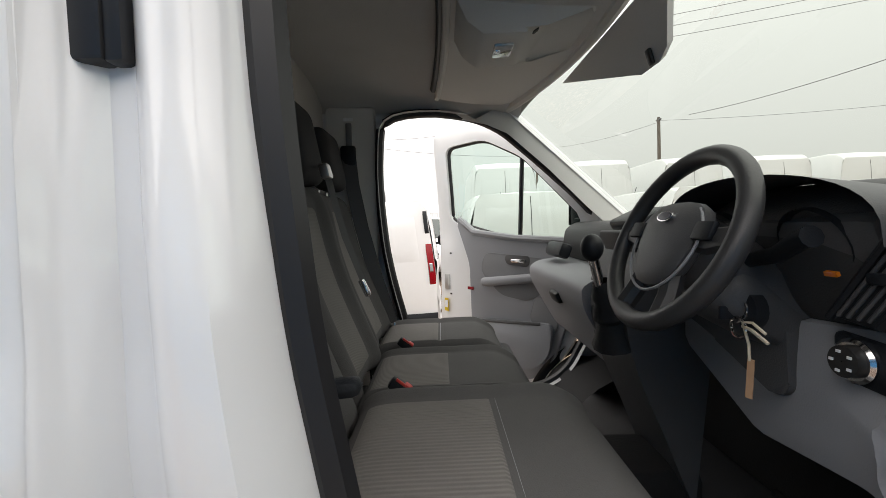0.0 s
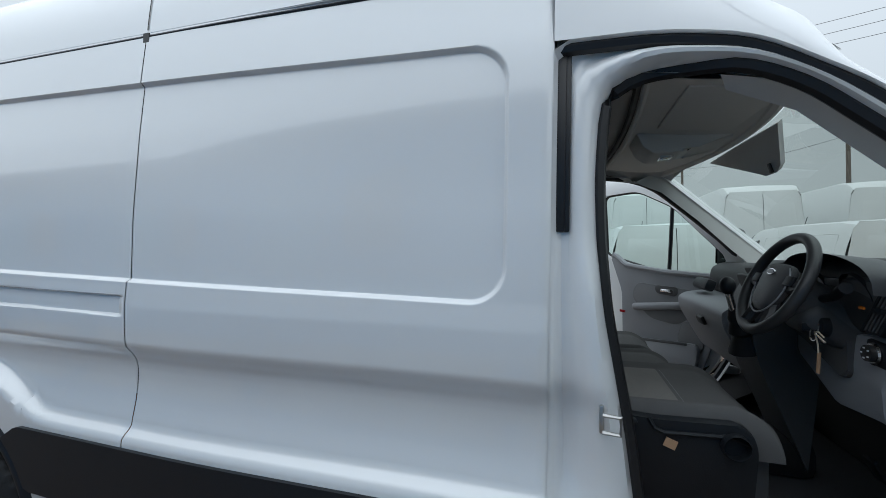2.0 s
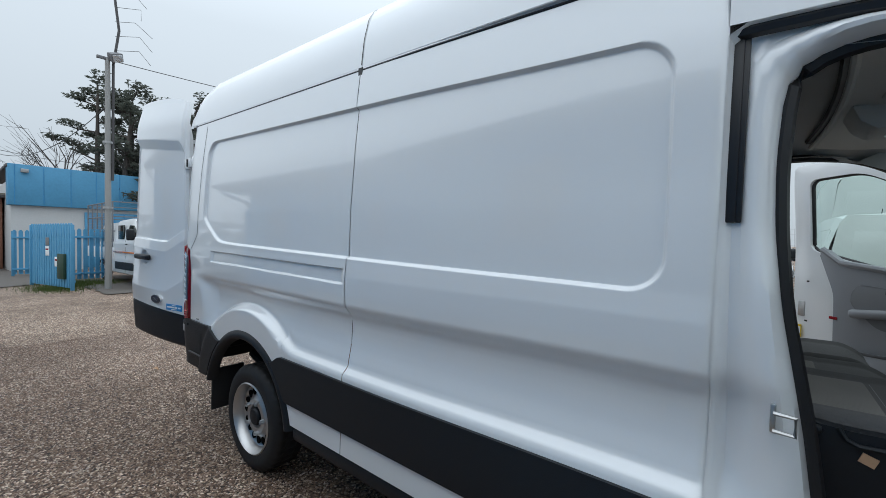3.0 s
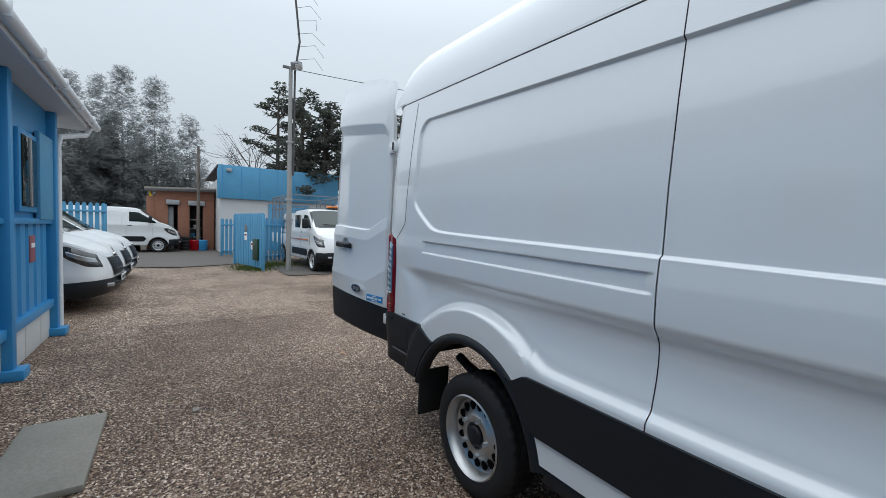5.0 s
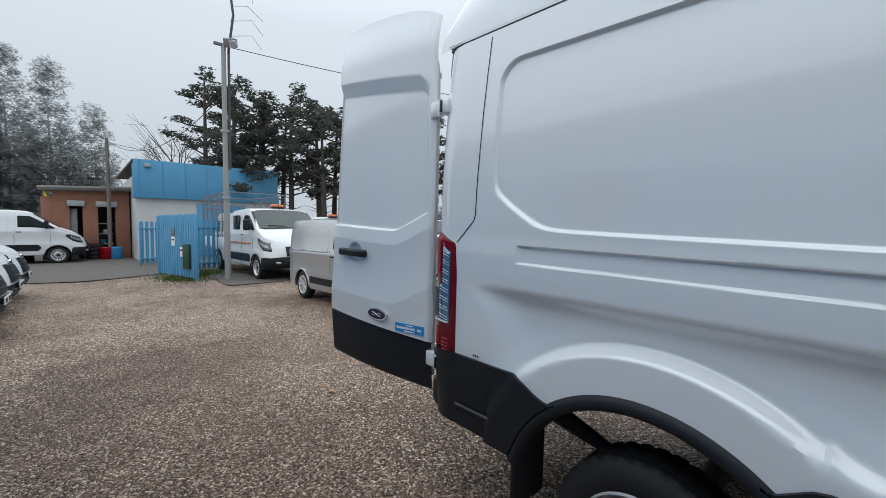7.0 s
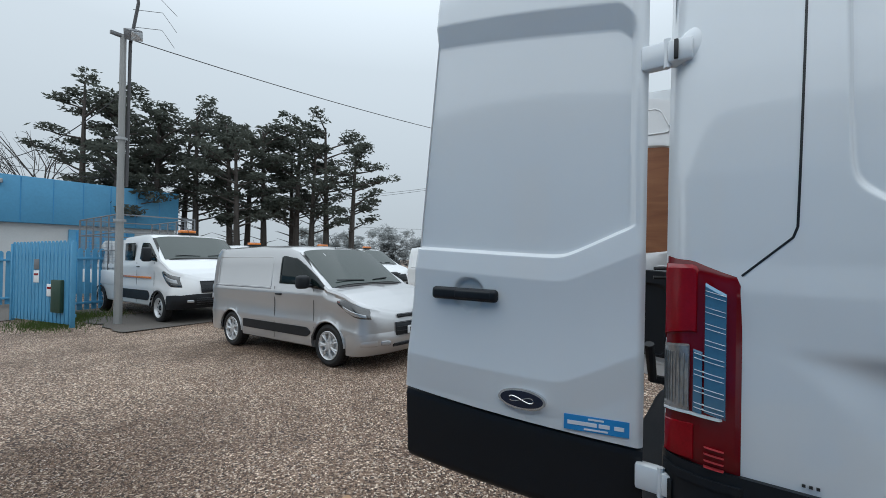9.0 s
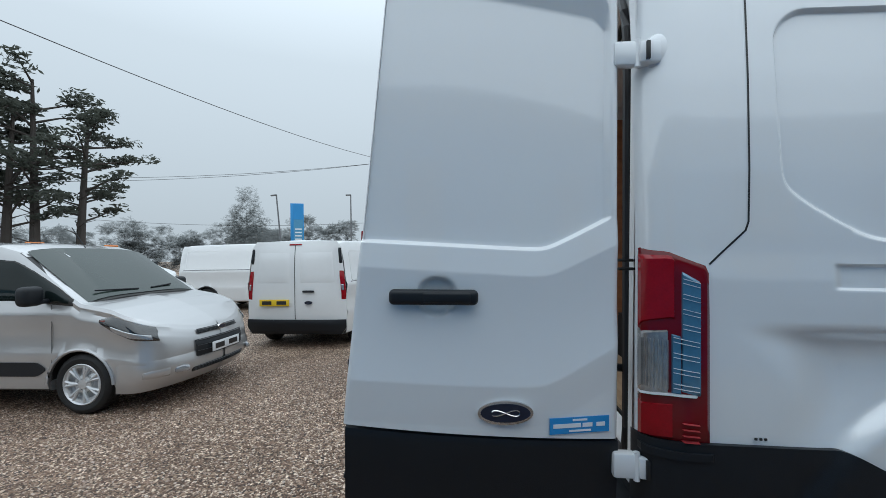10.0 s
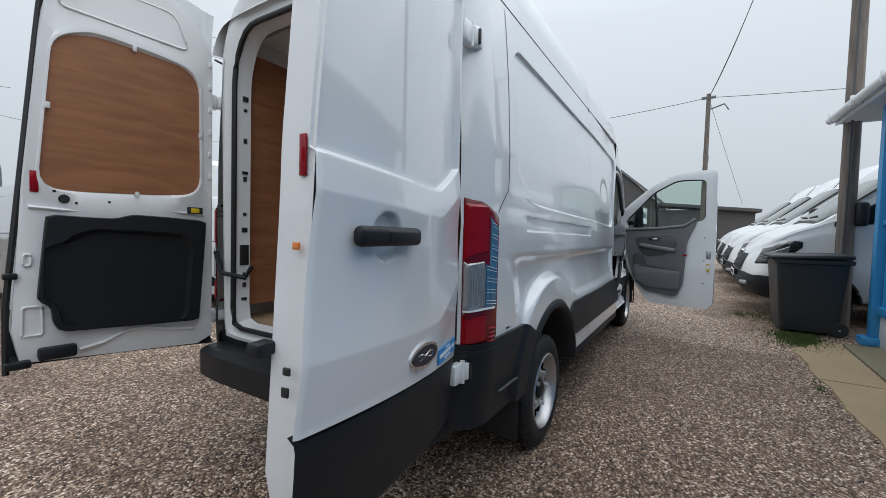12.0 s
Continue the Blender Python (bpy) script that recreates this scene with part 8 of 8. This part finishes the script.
lp = thing("lamp_post", "grey lamp post with a floodlight on top", "lamp post", pose(-12.45, 1.93, 0))
part("post", tube([(0, 0, 0), (0, 0, 3.4), (0, 0, 6.75)], 0.088, 8, r_end=0.062), POSTG, lp)
fl = part("floodlight", box((0.10, 0.16, 6.80), (0.20, 0.34, 0.24), 0.03, pose(0, 0, 0, 25, 20, 30)), MIDP, lp, "dark floodlight head")
part("lamp_glass", box((0.20, 0.20, 6.74), (0.03, 0.28, 0.20), 0.01, pose(0, 0, 0, 25, 20, 30)), CLEAR, fl)
part("bracket", box((0, -0.10, 6.72), (0.08, 0.30, 0.08), 0.01), MIDP, lp)
part("strap", revolve([(0.125, -0.03), (0.125, 0.03)], 12, "z"), GALV, lp).location = (0, 0, 4.3)
part("strap", revolve([(0.125, -0.03), (0.125, 0.03)], 12, "z"), GALV, lp).location = (0, 0, 2.4)
b = tube([(0.05, 0.1, 3.2), (0.02, 0.13, 6.6), (0.10, 0.25, 7.6), (0.02, 0.12, 9.0), (0.1, 0.2, 11.5)], 0.035, 6)
part("loose_cable", b, WIRE, lp, "ragged black cable rising above the post")
rng = random.Random(5)
for k in range(9):
    z = 7.0 + 0.42 * k
    part("frayed_wire", tube([(0.06, 0.16, z), (0.1 + 0.1 * rng.random(), 0.5 + 0.3 * rng.random(), z + 0.15), (0.1, 0.75 + 0.35 * rng.random(), z - 0.15)], 0.007, 4), WIRE, lp)


def pole(name, x, y, h, r, label, mat=POLEW, arm=True, tilt=0):
    p = thing(name, label, "pole", pose(x, y, 0, 0, tilt, 0), "utility poles")
    part("shaft", tube([(0, 0, 0), (0.01, 0.01, h * 0.5), (0, 0, h)], r, 10, r_end=r * 0.72), mat, p)
    if arm:
        part("insulator", box((0, 0, h - 0.15), (0.12, 0.5, 0.10), 0.02), MIDP, p)
        part("pole_box", box((0.12, 0, h * 0.62), (0.16, 0.20, 0.28), 0.02), MIDP, p)
    return p


pole("utility_pole", -7.0, 23.3, 7.55, 0.16, "weathered wooden utility pole carrying cables")
pole("utility_pole", 17.8, -1.05, 6.95, 0.11, "wooden utility pole with a small street lamp")
pole("utility_pole", -24.3, -0.1, 5.7, 0.09, "thin wooden pole behind the garage roof", arm=False)
pole("utility_pole", 17.0, 26.0, 7.9, 0.13, "wooden utility pole beyond the vans")
pole("utility_pole", 40.0, 9.0, 12.2, 0.15, "tall wooden utility pole carrying three cables")
pole("utility_pole", 12.5, 40.0, 9.0, 0.13, "distant wooden utility pole")
big = pole("timber_pole", 5.30, -2.56, 9.2, 0.105, "thick weathered timber pole beside the cabin", arm=False)
part("pole_cable", tube([(-0.16, 0.06, 0.3), (-0.17, 0.05, 2.2), (-0.20, 0.06, 3.2), (-0.16, 0.05, 3.7), (-0.14, 0.04, 8.8)], 0.016, 6), WIRE, big)
part("pole_lamp_arm", tube([(0, 0.05, 4.65), (-0.1, 0.5, 4.8), (-0.05, 0.7, 4.75)], 0.02, 6), MIDP, big)
part("pole_bracket", tube([(0.0, -0.1, 3.3), (0.3, -0.9, 3.4)], 0.015, 5), MIDP, big)
part("lamp_arm", tube([(17.8, -1.05, 6.3), (17.7, -1.6, 6.45), (17.7, -1.75, 6.2)], 0.03, 6), MIDP, thing("street_lamp", "small street lamp arm on the wooden pole", "lamp", Matrix()))
for x, y, h, tl in ((-12.8, 21.0, 5.2, -5), (-10.0, 24.5, 5.6, 0)):
    q = thing("slim_lamp_post", "slim grey lamp post leaning in the mist", "lamp post", pose(x, y, 0, 0, tl if tl else 0, 0), "far lamp posts")
    part("post", tube([(0, 0, 0), (0, 0, h)], 0.06, 8, r_end=0.04), MIDP, q)
    part("lamp_head", box((-0.15, 0, h), (0.36, 0.12, 0.08), 0.02), MIDP, q)
fp = thing("white_flagpole", "slim white pole behind the cabin", "pole", pose(-20.0, -6.3, 0))
part("mast", tube([(0, 0, 0), (0, 0, 6.2)], 0.045, 8), PVC, fp)
TP, P2, LT = (-7.0, 23.3, 7.4), (17.8, -1.05, 6.8), (-12.45, 1.93, 6.7)
sagging(LT, TP, 0.5)
sagging((-34, 19, 6.8), TP, 0.6)
sagging((-34, 19, 6.5), TP, 0.6)
sagging((-30, 24, 4.6), (-6, 28, 4.2), 0.5)
sagging(TP, (4, 30, 8.3), 0.5)
sagging(TP, (12, 36, 7.5), 0.6)
sagging((-24.3, -0.1, 5.6), LT[:2] + (5.4,), 1.0, 0.0120)
sagging((-24.3, -0.1, 5.5), (-22.6, 7.0, 5.2), 0.3)
sagging((-24.3, -0.1, 5.3), (-60, 3, 7.0), 0.5)
sagging(P2, (5.30, -2.60, 9.0), 0.4, 0.0096)
sagging(P2, (5.30, -2.50, 9.0), 0.55, 0.0096)
sagging(P2, (16.5, 22.0, 7.0), 0.8, 0.0120)
sagging(P2, (15.0, -30, 6.0), 0.6, 0.0120)
sagging(P2, (25.5, -3, 2.75), 0.05, 0.0072)
sagging((17, 26, 7.7), (44, 20, 8.4), 0.6, 0.0096)
sagging((17, 26, 7.6), (12.5, 40, 8.8), 0.4, 0.0096)
for k in range(3):
    sagging((8, 22, 10.2 + 0.5 * k), (40, 9, 11.0 + 0.5 * k), 0.5, 0.0108)
sagging((5.30, -2.60, 9.0), (-60, -20, 16), 1.0, 0.0096)
sagging((5.30, -2.50, 9.0), (-60, -18.6, 16), 1.0, 0.0096)

sg = thing("sign_board", "tall blue and white yard sign on posts", "sign", pose(-10.3, 17.3, 0, 0, 0, 25))
part("board", box((0, 0, 3.08), (0.60, 0.10, 2.1), 0.01), STICKER, sg)
part("picture_panel", box((0.05, -0.058, 3.72), (0.42, 0.012, 0.72), 0.0), STICKER, sg)
part("pale_panel", box((0.05, -0.056, 3.08), (0.42, 0.012, 1.9), 0.0), BLUEL, sg)
for k in range(4):
    part("sign_bar", box((0.05, -0.066, 2.42 + 0.16 * k), (0.30, 0.006, 0.06), 0), STICKW, sg)
for x in (-0.22, 0.22):
    part("sign_post", tube([(x, 0, 0), (x, 0, 2.3)], 0.04, 6), GALV, sg)
for x, y in ((-5.35, 20.6), (0.7, 15.8)):
    ff_ = thing("feather_flag", "white feather flag with red bars on a bent pole", "flag", pose(x, y, 0, 0, 0, 10), "feather flags")
    part("flag_pole", tube([(0, 0, 0), (0, 0, 2.8), (-0.10, 0, 3.45), (-0.38, 0, 3.78), (-0.68, 0, 3.82)], 0.022, 6), MIDP, ff_)
    link_mesh("cloth", *grid(6, 14, lambda u, v: (-0.03 - 0.62 * u * (0.55 + 0.45 * v), 0.03 * math.sin(4 * v + 2 * u), 1.2 + 2.45 * v - 0.1 * u + 0.12 * v * u)), STICKW, ff_, "white cloth")
    for k in range(4):
        part("red_bar", box((-0.28, -0.045, 1.75 + 0.38 * k), (0.09, 0.006, 0.14), 0, pose(0, 0, 0, 0, 15, 0)), RED, ff_)

# mesh fence at the back of the yard
fe = thing("mesh_fence", "galvanised wire mesh fence panels at the yard edge", "fence", Matrix(), kind="structure")
for x in np.arange(-16, 6.1, 2.5):
    part("fence_post", box((x, 18.9, 1.1), (0.06, 0.06, 2.25), 0.008), GALV, fe)
b = bmesh.new()
for x in np.arange(-16, 6.0, 0.11):
    tube([(x, 18.9, 0.1), (x, 18.9, 2.15)], 0.005, 3, bm=b, cap=False)
for z in np.arange(0.15, 2.2, 0.2):
    tube([(-16, 18.9, z), (6, 18.9, z)], 0.006, 3, bm=b, cap=False)
tagged(part("mesh_wires", b, GALV, fe, "fine wire grid"), kind="stuff")

# ---------- wheelie bin and weeds ----------
wb = thing("wheelie_bin", "dark green-black wheelie bin with a closed lid", "bin", pose(4.80, -2.07, 0.0, 0, 0, 3))
def taper(z):
    return 0.27 + 0.05 * z, 0.30 + 0.08 * z
rb = bmesh.new()
rings = []
for z in (0.05, 0.08, 0.5, 0.94, 0.95, 1.0):
    a, c = taper(z)
    e = 0.03 if z >= 0.95 else 0
    rings.append([rb.verts.new((p[0], p[1], z)) for p in rounded([(-a - e, -c - e), (a + e, -c - e), (a + e, c + e), (-a - e, c + e)], 0.06, 4)])
for q, w in zip(rings, rings[1:]):
    for k in range(len(q)):
        rb.faces.new((q[k], q[(k + 1) % len(q)], w[(k + 1) % len(q)], w[k]))
rb.faces.new(rings[0])
part("bin_body", rb, BINP, wb)
part("lid", box((0, 0.02, 1.035), (0.68, 0.84, 0.06), 0.025, pose(0, 0, 0, -2, 0, 0), 3), BINP, wb, "slightly domed lid")
part("lid_handle", tube([(-0.25, 0.46, 1.0), (0.25, 0.46, 1.0)], 0.018, 8), BINP, wb)
part("bin_axle", tube([(-0.30, -0.30, 0.10), (0.30, -0.30, 0.10)], 0.014, 6), ZINC, wb)
for x in (-0.27, 0.27):
    q = revolve([(0.09, -0.025), (0.10, 0.0), (0.09, 0.025)], 16, "x", cap=True)
    bmesh.ops.translate(q, vec=(x, -0.30, 0.10), verts=q.verts)
    part("bin_wheel", q, RUBBER, wb)


def grass(name, x0, x1, y0, y1, n, h, seed):
    rng = np.random.default_rng(seed)
    c = np.stack([rng.normal((x0 + x1) / 2, (x1 - x0) / 4, n), rng.normal((y0 + y1) / 2, (y1 - y0) / 4, n)], 1)
    a = rng.uniform(0, 6.283, n)
    hh = h * rng.uniform(0.4, 1.2, n)
    w = 0.006
    v = np.zeros((n, 3, 3))
    v[:, 0] = np.stack([c[:, 0] - w * np.cos(a), c[:, 1] - w * np.sin(a), np.zeros(n)], 1)
    v[:, 1] = np.stack([c[:, 0] + w * np.cos(a), c[:, 1] + w * np.sin(a), np.zeros(n)], 1)
    v[:, 2] = np.stack([c[:, 0] + 0.5 * hh * np.sin(a), c[:, 1] + 0.5 * hh * np.cos(a), hh], 1)
    f = np.arange(3 * n).reshape(-1, 3)
    ob = link_mesh(name, v.reshape(-1, 3), f, GRASS, None, smooth=False)
    return tagged(ob, "short green weeds growing through the gravel", "grass", kind="stuff")


grass("weeds", 3.65, 4.75, -2.2, -1.65, 2600, 0.035, 1)
grass("weeds", 5.3, 5.9, -1.55, -1.30, 300, 0.03, 8)
grass("weeds", 2.0, 2.4, -1.78, -1.70, 60, 0.025, 9)
grass("weeds", 5.0, 6.2, -1.9, -1.4, 250, 0.04, 2)
grass("weeds", -2.3, -2.1, -1.95, -1.78, 90, 0.05, 3)
grass("weeds", -14.5, -12.4, 0.3, 1.6, 1600, 0.14, 4)
grass("weeds", -15.5, -13.5, 0.8, 2.6, 1400, 0.18, 6)


# ---------- trees ----------
def leaf_cloud(centres, radii, per, size, flat, seed):
    """Many small needles-sprays round clump centres."""
    rng = np.random.default_rng(seed)
    cs = np.repeat(np.asarray(centres, float), per, axis=0)
    rs = np.repeat(np.asarray(radii, float), per)
    n = len(cs)
    d = rng.normal(size=(n, 3))
    d /= np.linalg.norm(d, axis=1)[:, None]
    p = cs + d * (rs * rng.uniform(0.25, 1.05, n) ** 0.6)[:, None] * (1, 1, flat)
    a = rng.normal(size=(n, 3)) * (1, 1, 0.45)
    a /= np.linalg.norm(a, axis=1)[:, None]
    b = np.cross(a, rng.normal(size=(n, 3)))
    b /= np.linalg.norm(b, axis=1)[:, None]
    s = (size * rng.uniform(0.5, 1.4, n))[:, None]
    v = np.stack([p - a * s, p + b * s * 0.35, p + a * s, p - b * s * 0.35], 1)
    return v.reshape(-1, 3), np.arange(4 * n).reshape(-1, 4)


def limb(bm, a, b, r0, r1, rng):
    a, b = Vector(a), Vector(b)
    mid = a.lerp(b, 0.5) + Vector((rng.uniform(-1, 1), rng.uniform(-1, 1), rng.uniform(-0.2, 0.6))) * (b - a).length * 0.10
    tube([a, mid, b], r0, 6, r_end=r1, bm=bm)


def pine(x, y, h, seed, bare=0.42, spread=1.9):
    rng = random.Random(seed)
    t = thing("pine_tree", "tall dark pine with bare trunk and layered crown", "tree", pose(x, y, 0), "pines behind the truck")
    lean_x, lean_y = rng.uniform(-0.5, 0.5), rng.uniform(-0.5, 0.5)
    tr = bmesh.new()
    top = (lean_x, lean_y, h * 0.93)
    tube([(0, 0, 0), (lean_x * 0.2, lean_y * 0.3, h * 0.35), (lean_x * 0.6, lean_y * 0.6, h * 0.65), top], 0.20, 8, r_end=0.05, bm=tr)
    cs, rs = [], []
    nb = rng.randint(15, 20)
    for k in range(nb):
        f = bare + (0.99 - bare) * (k + rng.random()) / nb
        z = h * f
        a = rng.uniform(0, 6.283)
        ln = spread * (0.45 + 0.75 * math.sin(math.pi * min(1, (f - bare) / (1 - bare) * 0.75 + 0.18))) * rng.uniform(0.55, 1.15)
        if f > 0.92:
            ln *= 0.5
        p0 = (lean_x * f, lean_y * f, z - 0.5)
        p1 = (lean_x * f + ln * math.cos(a), lean_y * f + ln * math.sin(a), z + rng.uniform(-0.2, 0.4))
        limb(tr, p0, p1, 0.055, 0.012, rng)
        for q in (0.55, 0.8, 1.0):
            c = Vector(p0).lerp(Vector(p1), q)
            cs.append((c.x + rng.uniform(-0.2, 0.2), c.y + rng.uniform(-0.2, 0.2), c.z + 0.12))
            rs.append(rng.uniform(0.34, 0.64))
    for k in range(11):
        f = rng.uniform(0.22, bare + 0.15)
        a = rng.uniform(0, 6.283)
        limb(tr, (0, 0, h * f), (0.9 * math.cos(a), 0.9 * math.sin(a), h * f + 0.3), 0.03, 0.006, rng)
    part("trunk", tr, BARK, t)
    v, f = leaf_cloud(cs, rs, 46, 0.13, 0.36, seed)
    link_mesh("crown", v, f, LEAF, t, smooth=False)
    return t


PINES = [(-25.4, 4.2, 10.0), (-24.6, 5.4, 9.6), (-23.8, 6.6, 9.2), (-22.6, 7.9, 9.4), (-22.0, 9.4, 8.6), (-21.0, 10.6, 8.9), (-20.2, 11.9, 9.2), (-19.2, 13.2, 9.6), (-18.6, 14.4, 8.4), (-24.8, 8.2, 9.0), (-21.8, 12.8, 8.8), (-26.5, 6.2, 9.8), (-23.2, 4.6, 8.2), (-25.2, 7.0, 9.4), (-22.8, 10.6, 9.1), (-20.6, 9.0, 7.6), (-19.8, 12.6, 8.0)]
for k, (x, y, h) in enumerate(PINES):
    pine(x, y, h, 11 + k, 0.40 + 0.02 * (k % 3), 1.7 + 0.15 * (k % 4))


def conifer(x, y, h, w, seed, mat, label, name="conifer_tree"):
    rng = random.Random(seed)
    t = thing(name, label, "tree", pose(x, y, 0), "misty conifers")
    tr = tube([(0, 0, 0), (0.1, 0.1, h * 0.35), (0, 0, h * 0.7)], 0.22, 8, r_end=0.04)
    cs, rs = [], []
    levels = int(h * 2.2)
    for k in range(levels):
        f = 0.06 + 0.93 * k / levels
        r = w * (1 - f) ** 0.92 * rng.uniform(0.70, 1.12) + 0.12
        m = max(3, int(r * 4.2))
        a0 = rng.uniform(0, 6.283)
        for j in range(m):
            a = a0 + 6.283 * j / m + rng.uniform(-0.3, 0.3)
            q = r * rng.uniform(0.7, 1.12)
            cs.append((q * math.cos(a), q * math.sin(a), h * f - 0.12 * q + rng.uniform(-0.2, 0.2)))
            rs.append(rng.uniform(0.4, 0.75))
            if q > 1.2:
                cs.append((0.55 * q * math.cos(a), 0.55 * q * math.sin(a), h * f))
                rs.append(0.6)
    # the trunk takes the hazed foliage colour too
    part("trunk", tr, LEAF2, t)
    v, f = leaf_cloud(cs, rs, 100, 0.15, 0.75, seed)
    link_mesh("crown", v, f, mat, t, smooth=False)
    return t


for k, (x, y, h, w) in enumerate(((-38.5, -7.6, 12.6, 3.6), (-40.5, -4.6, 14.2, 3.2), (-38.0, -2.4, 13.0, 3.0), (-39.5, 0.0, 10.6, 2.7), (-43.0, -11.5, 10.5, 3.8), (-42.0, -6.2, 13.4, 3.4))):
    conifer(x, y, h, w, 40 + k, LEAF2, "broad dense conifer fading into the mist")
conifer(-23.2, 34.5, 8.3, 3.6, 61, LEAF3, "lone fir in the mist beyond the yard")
rng = random.Random(9)
for k in range(11):
    x, y = -64 + 4.2 * k, 44 + 3 * rng.random() + (1.6 * k if k < 6 else 11.4 - 0.3 * k)
    cs, rs = [], []
    t = thing("far_shrub", "pale misty shrub on the skyline", "shrub", pose(x, y, 0), "misty hedge")
    for j in range(46):
        cs.append((rng.uniform(-2.9, 2.9), rng.uniform(-1, 1), rng.uniform(0.4, 7.0 - 0.8 * (k % 3))))
        rs.append(rng.uniform(0.7, 1.1))
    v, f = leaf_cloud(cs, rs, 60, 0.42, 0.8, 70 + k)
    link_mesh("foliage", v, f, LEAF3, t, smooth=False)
# a bare thorny tree before the pines
bt = thing("bare_tree", "leafless tree with fine twisted branches", "tree", pose(-24.0, 3.0, 0))
tb = bmesh.new()
rng = random.Random(21)
tube([(0, 0, 0), (0.1, -0.1, 2.4), (0.0, -0.4, 4.4)], 0.12, 6, r_end=0.06, bm=tb)
for k in range(16):
    a = rng.uniform(2.4, 5.4)
    z = rng.uniform(3.0, 4.6)
    e = Vector((0.6 * math.cos(a), 1.9 * math.sin(a), z + rng.uniform(1.0, 3.2)))
    limb(tb, (0, -0.3, z), e, 0.035, 0.01, rng)
    for j in range(4):
        limb(tb, Vector((0, -0.3, z)).lerp(e, rng.uniform(0.4, 1)), e + Vector((rng.uniform(-0.5, 0.5), rng.uniform(-0.8, 0.5), rng.uniform(-0.2, 0.7))), 0.012, 0.004, rng)
part("branchwork", tb, BARK, bt)
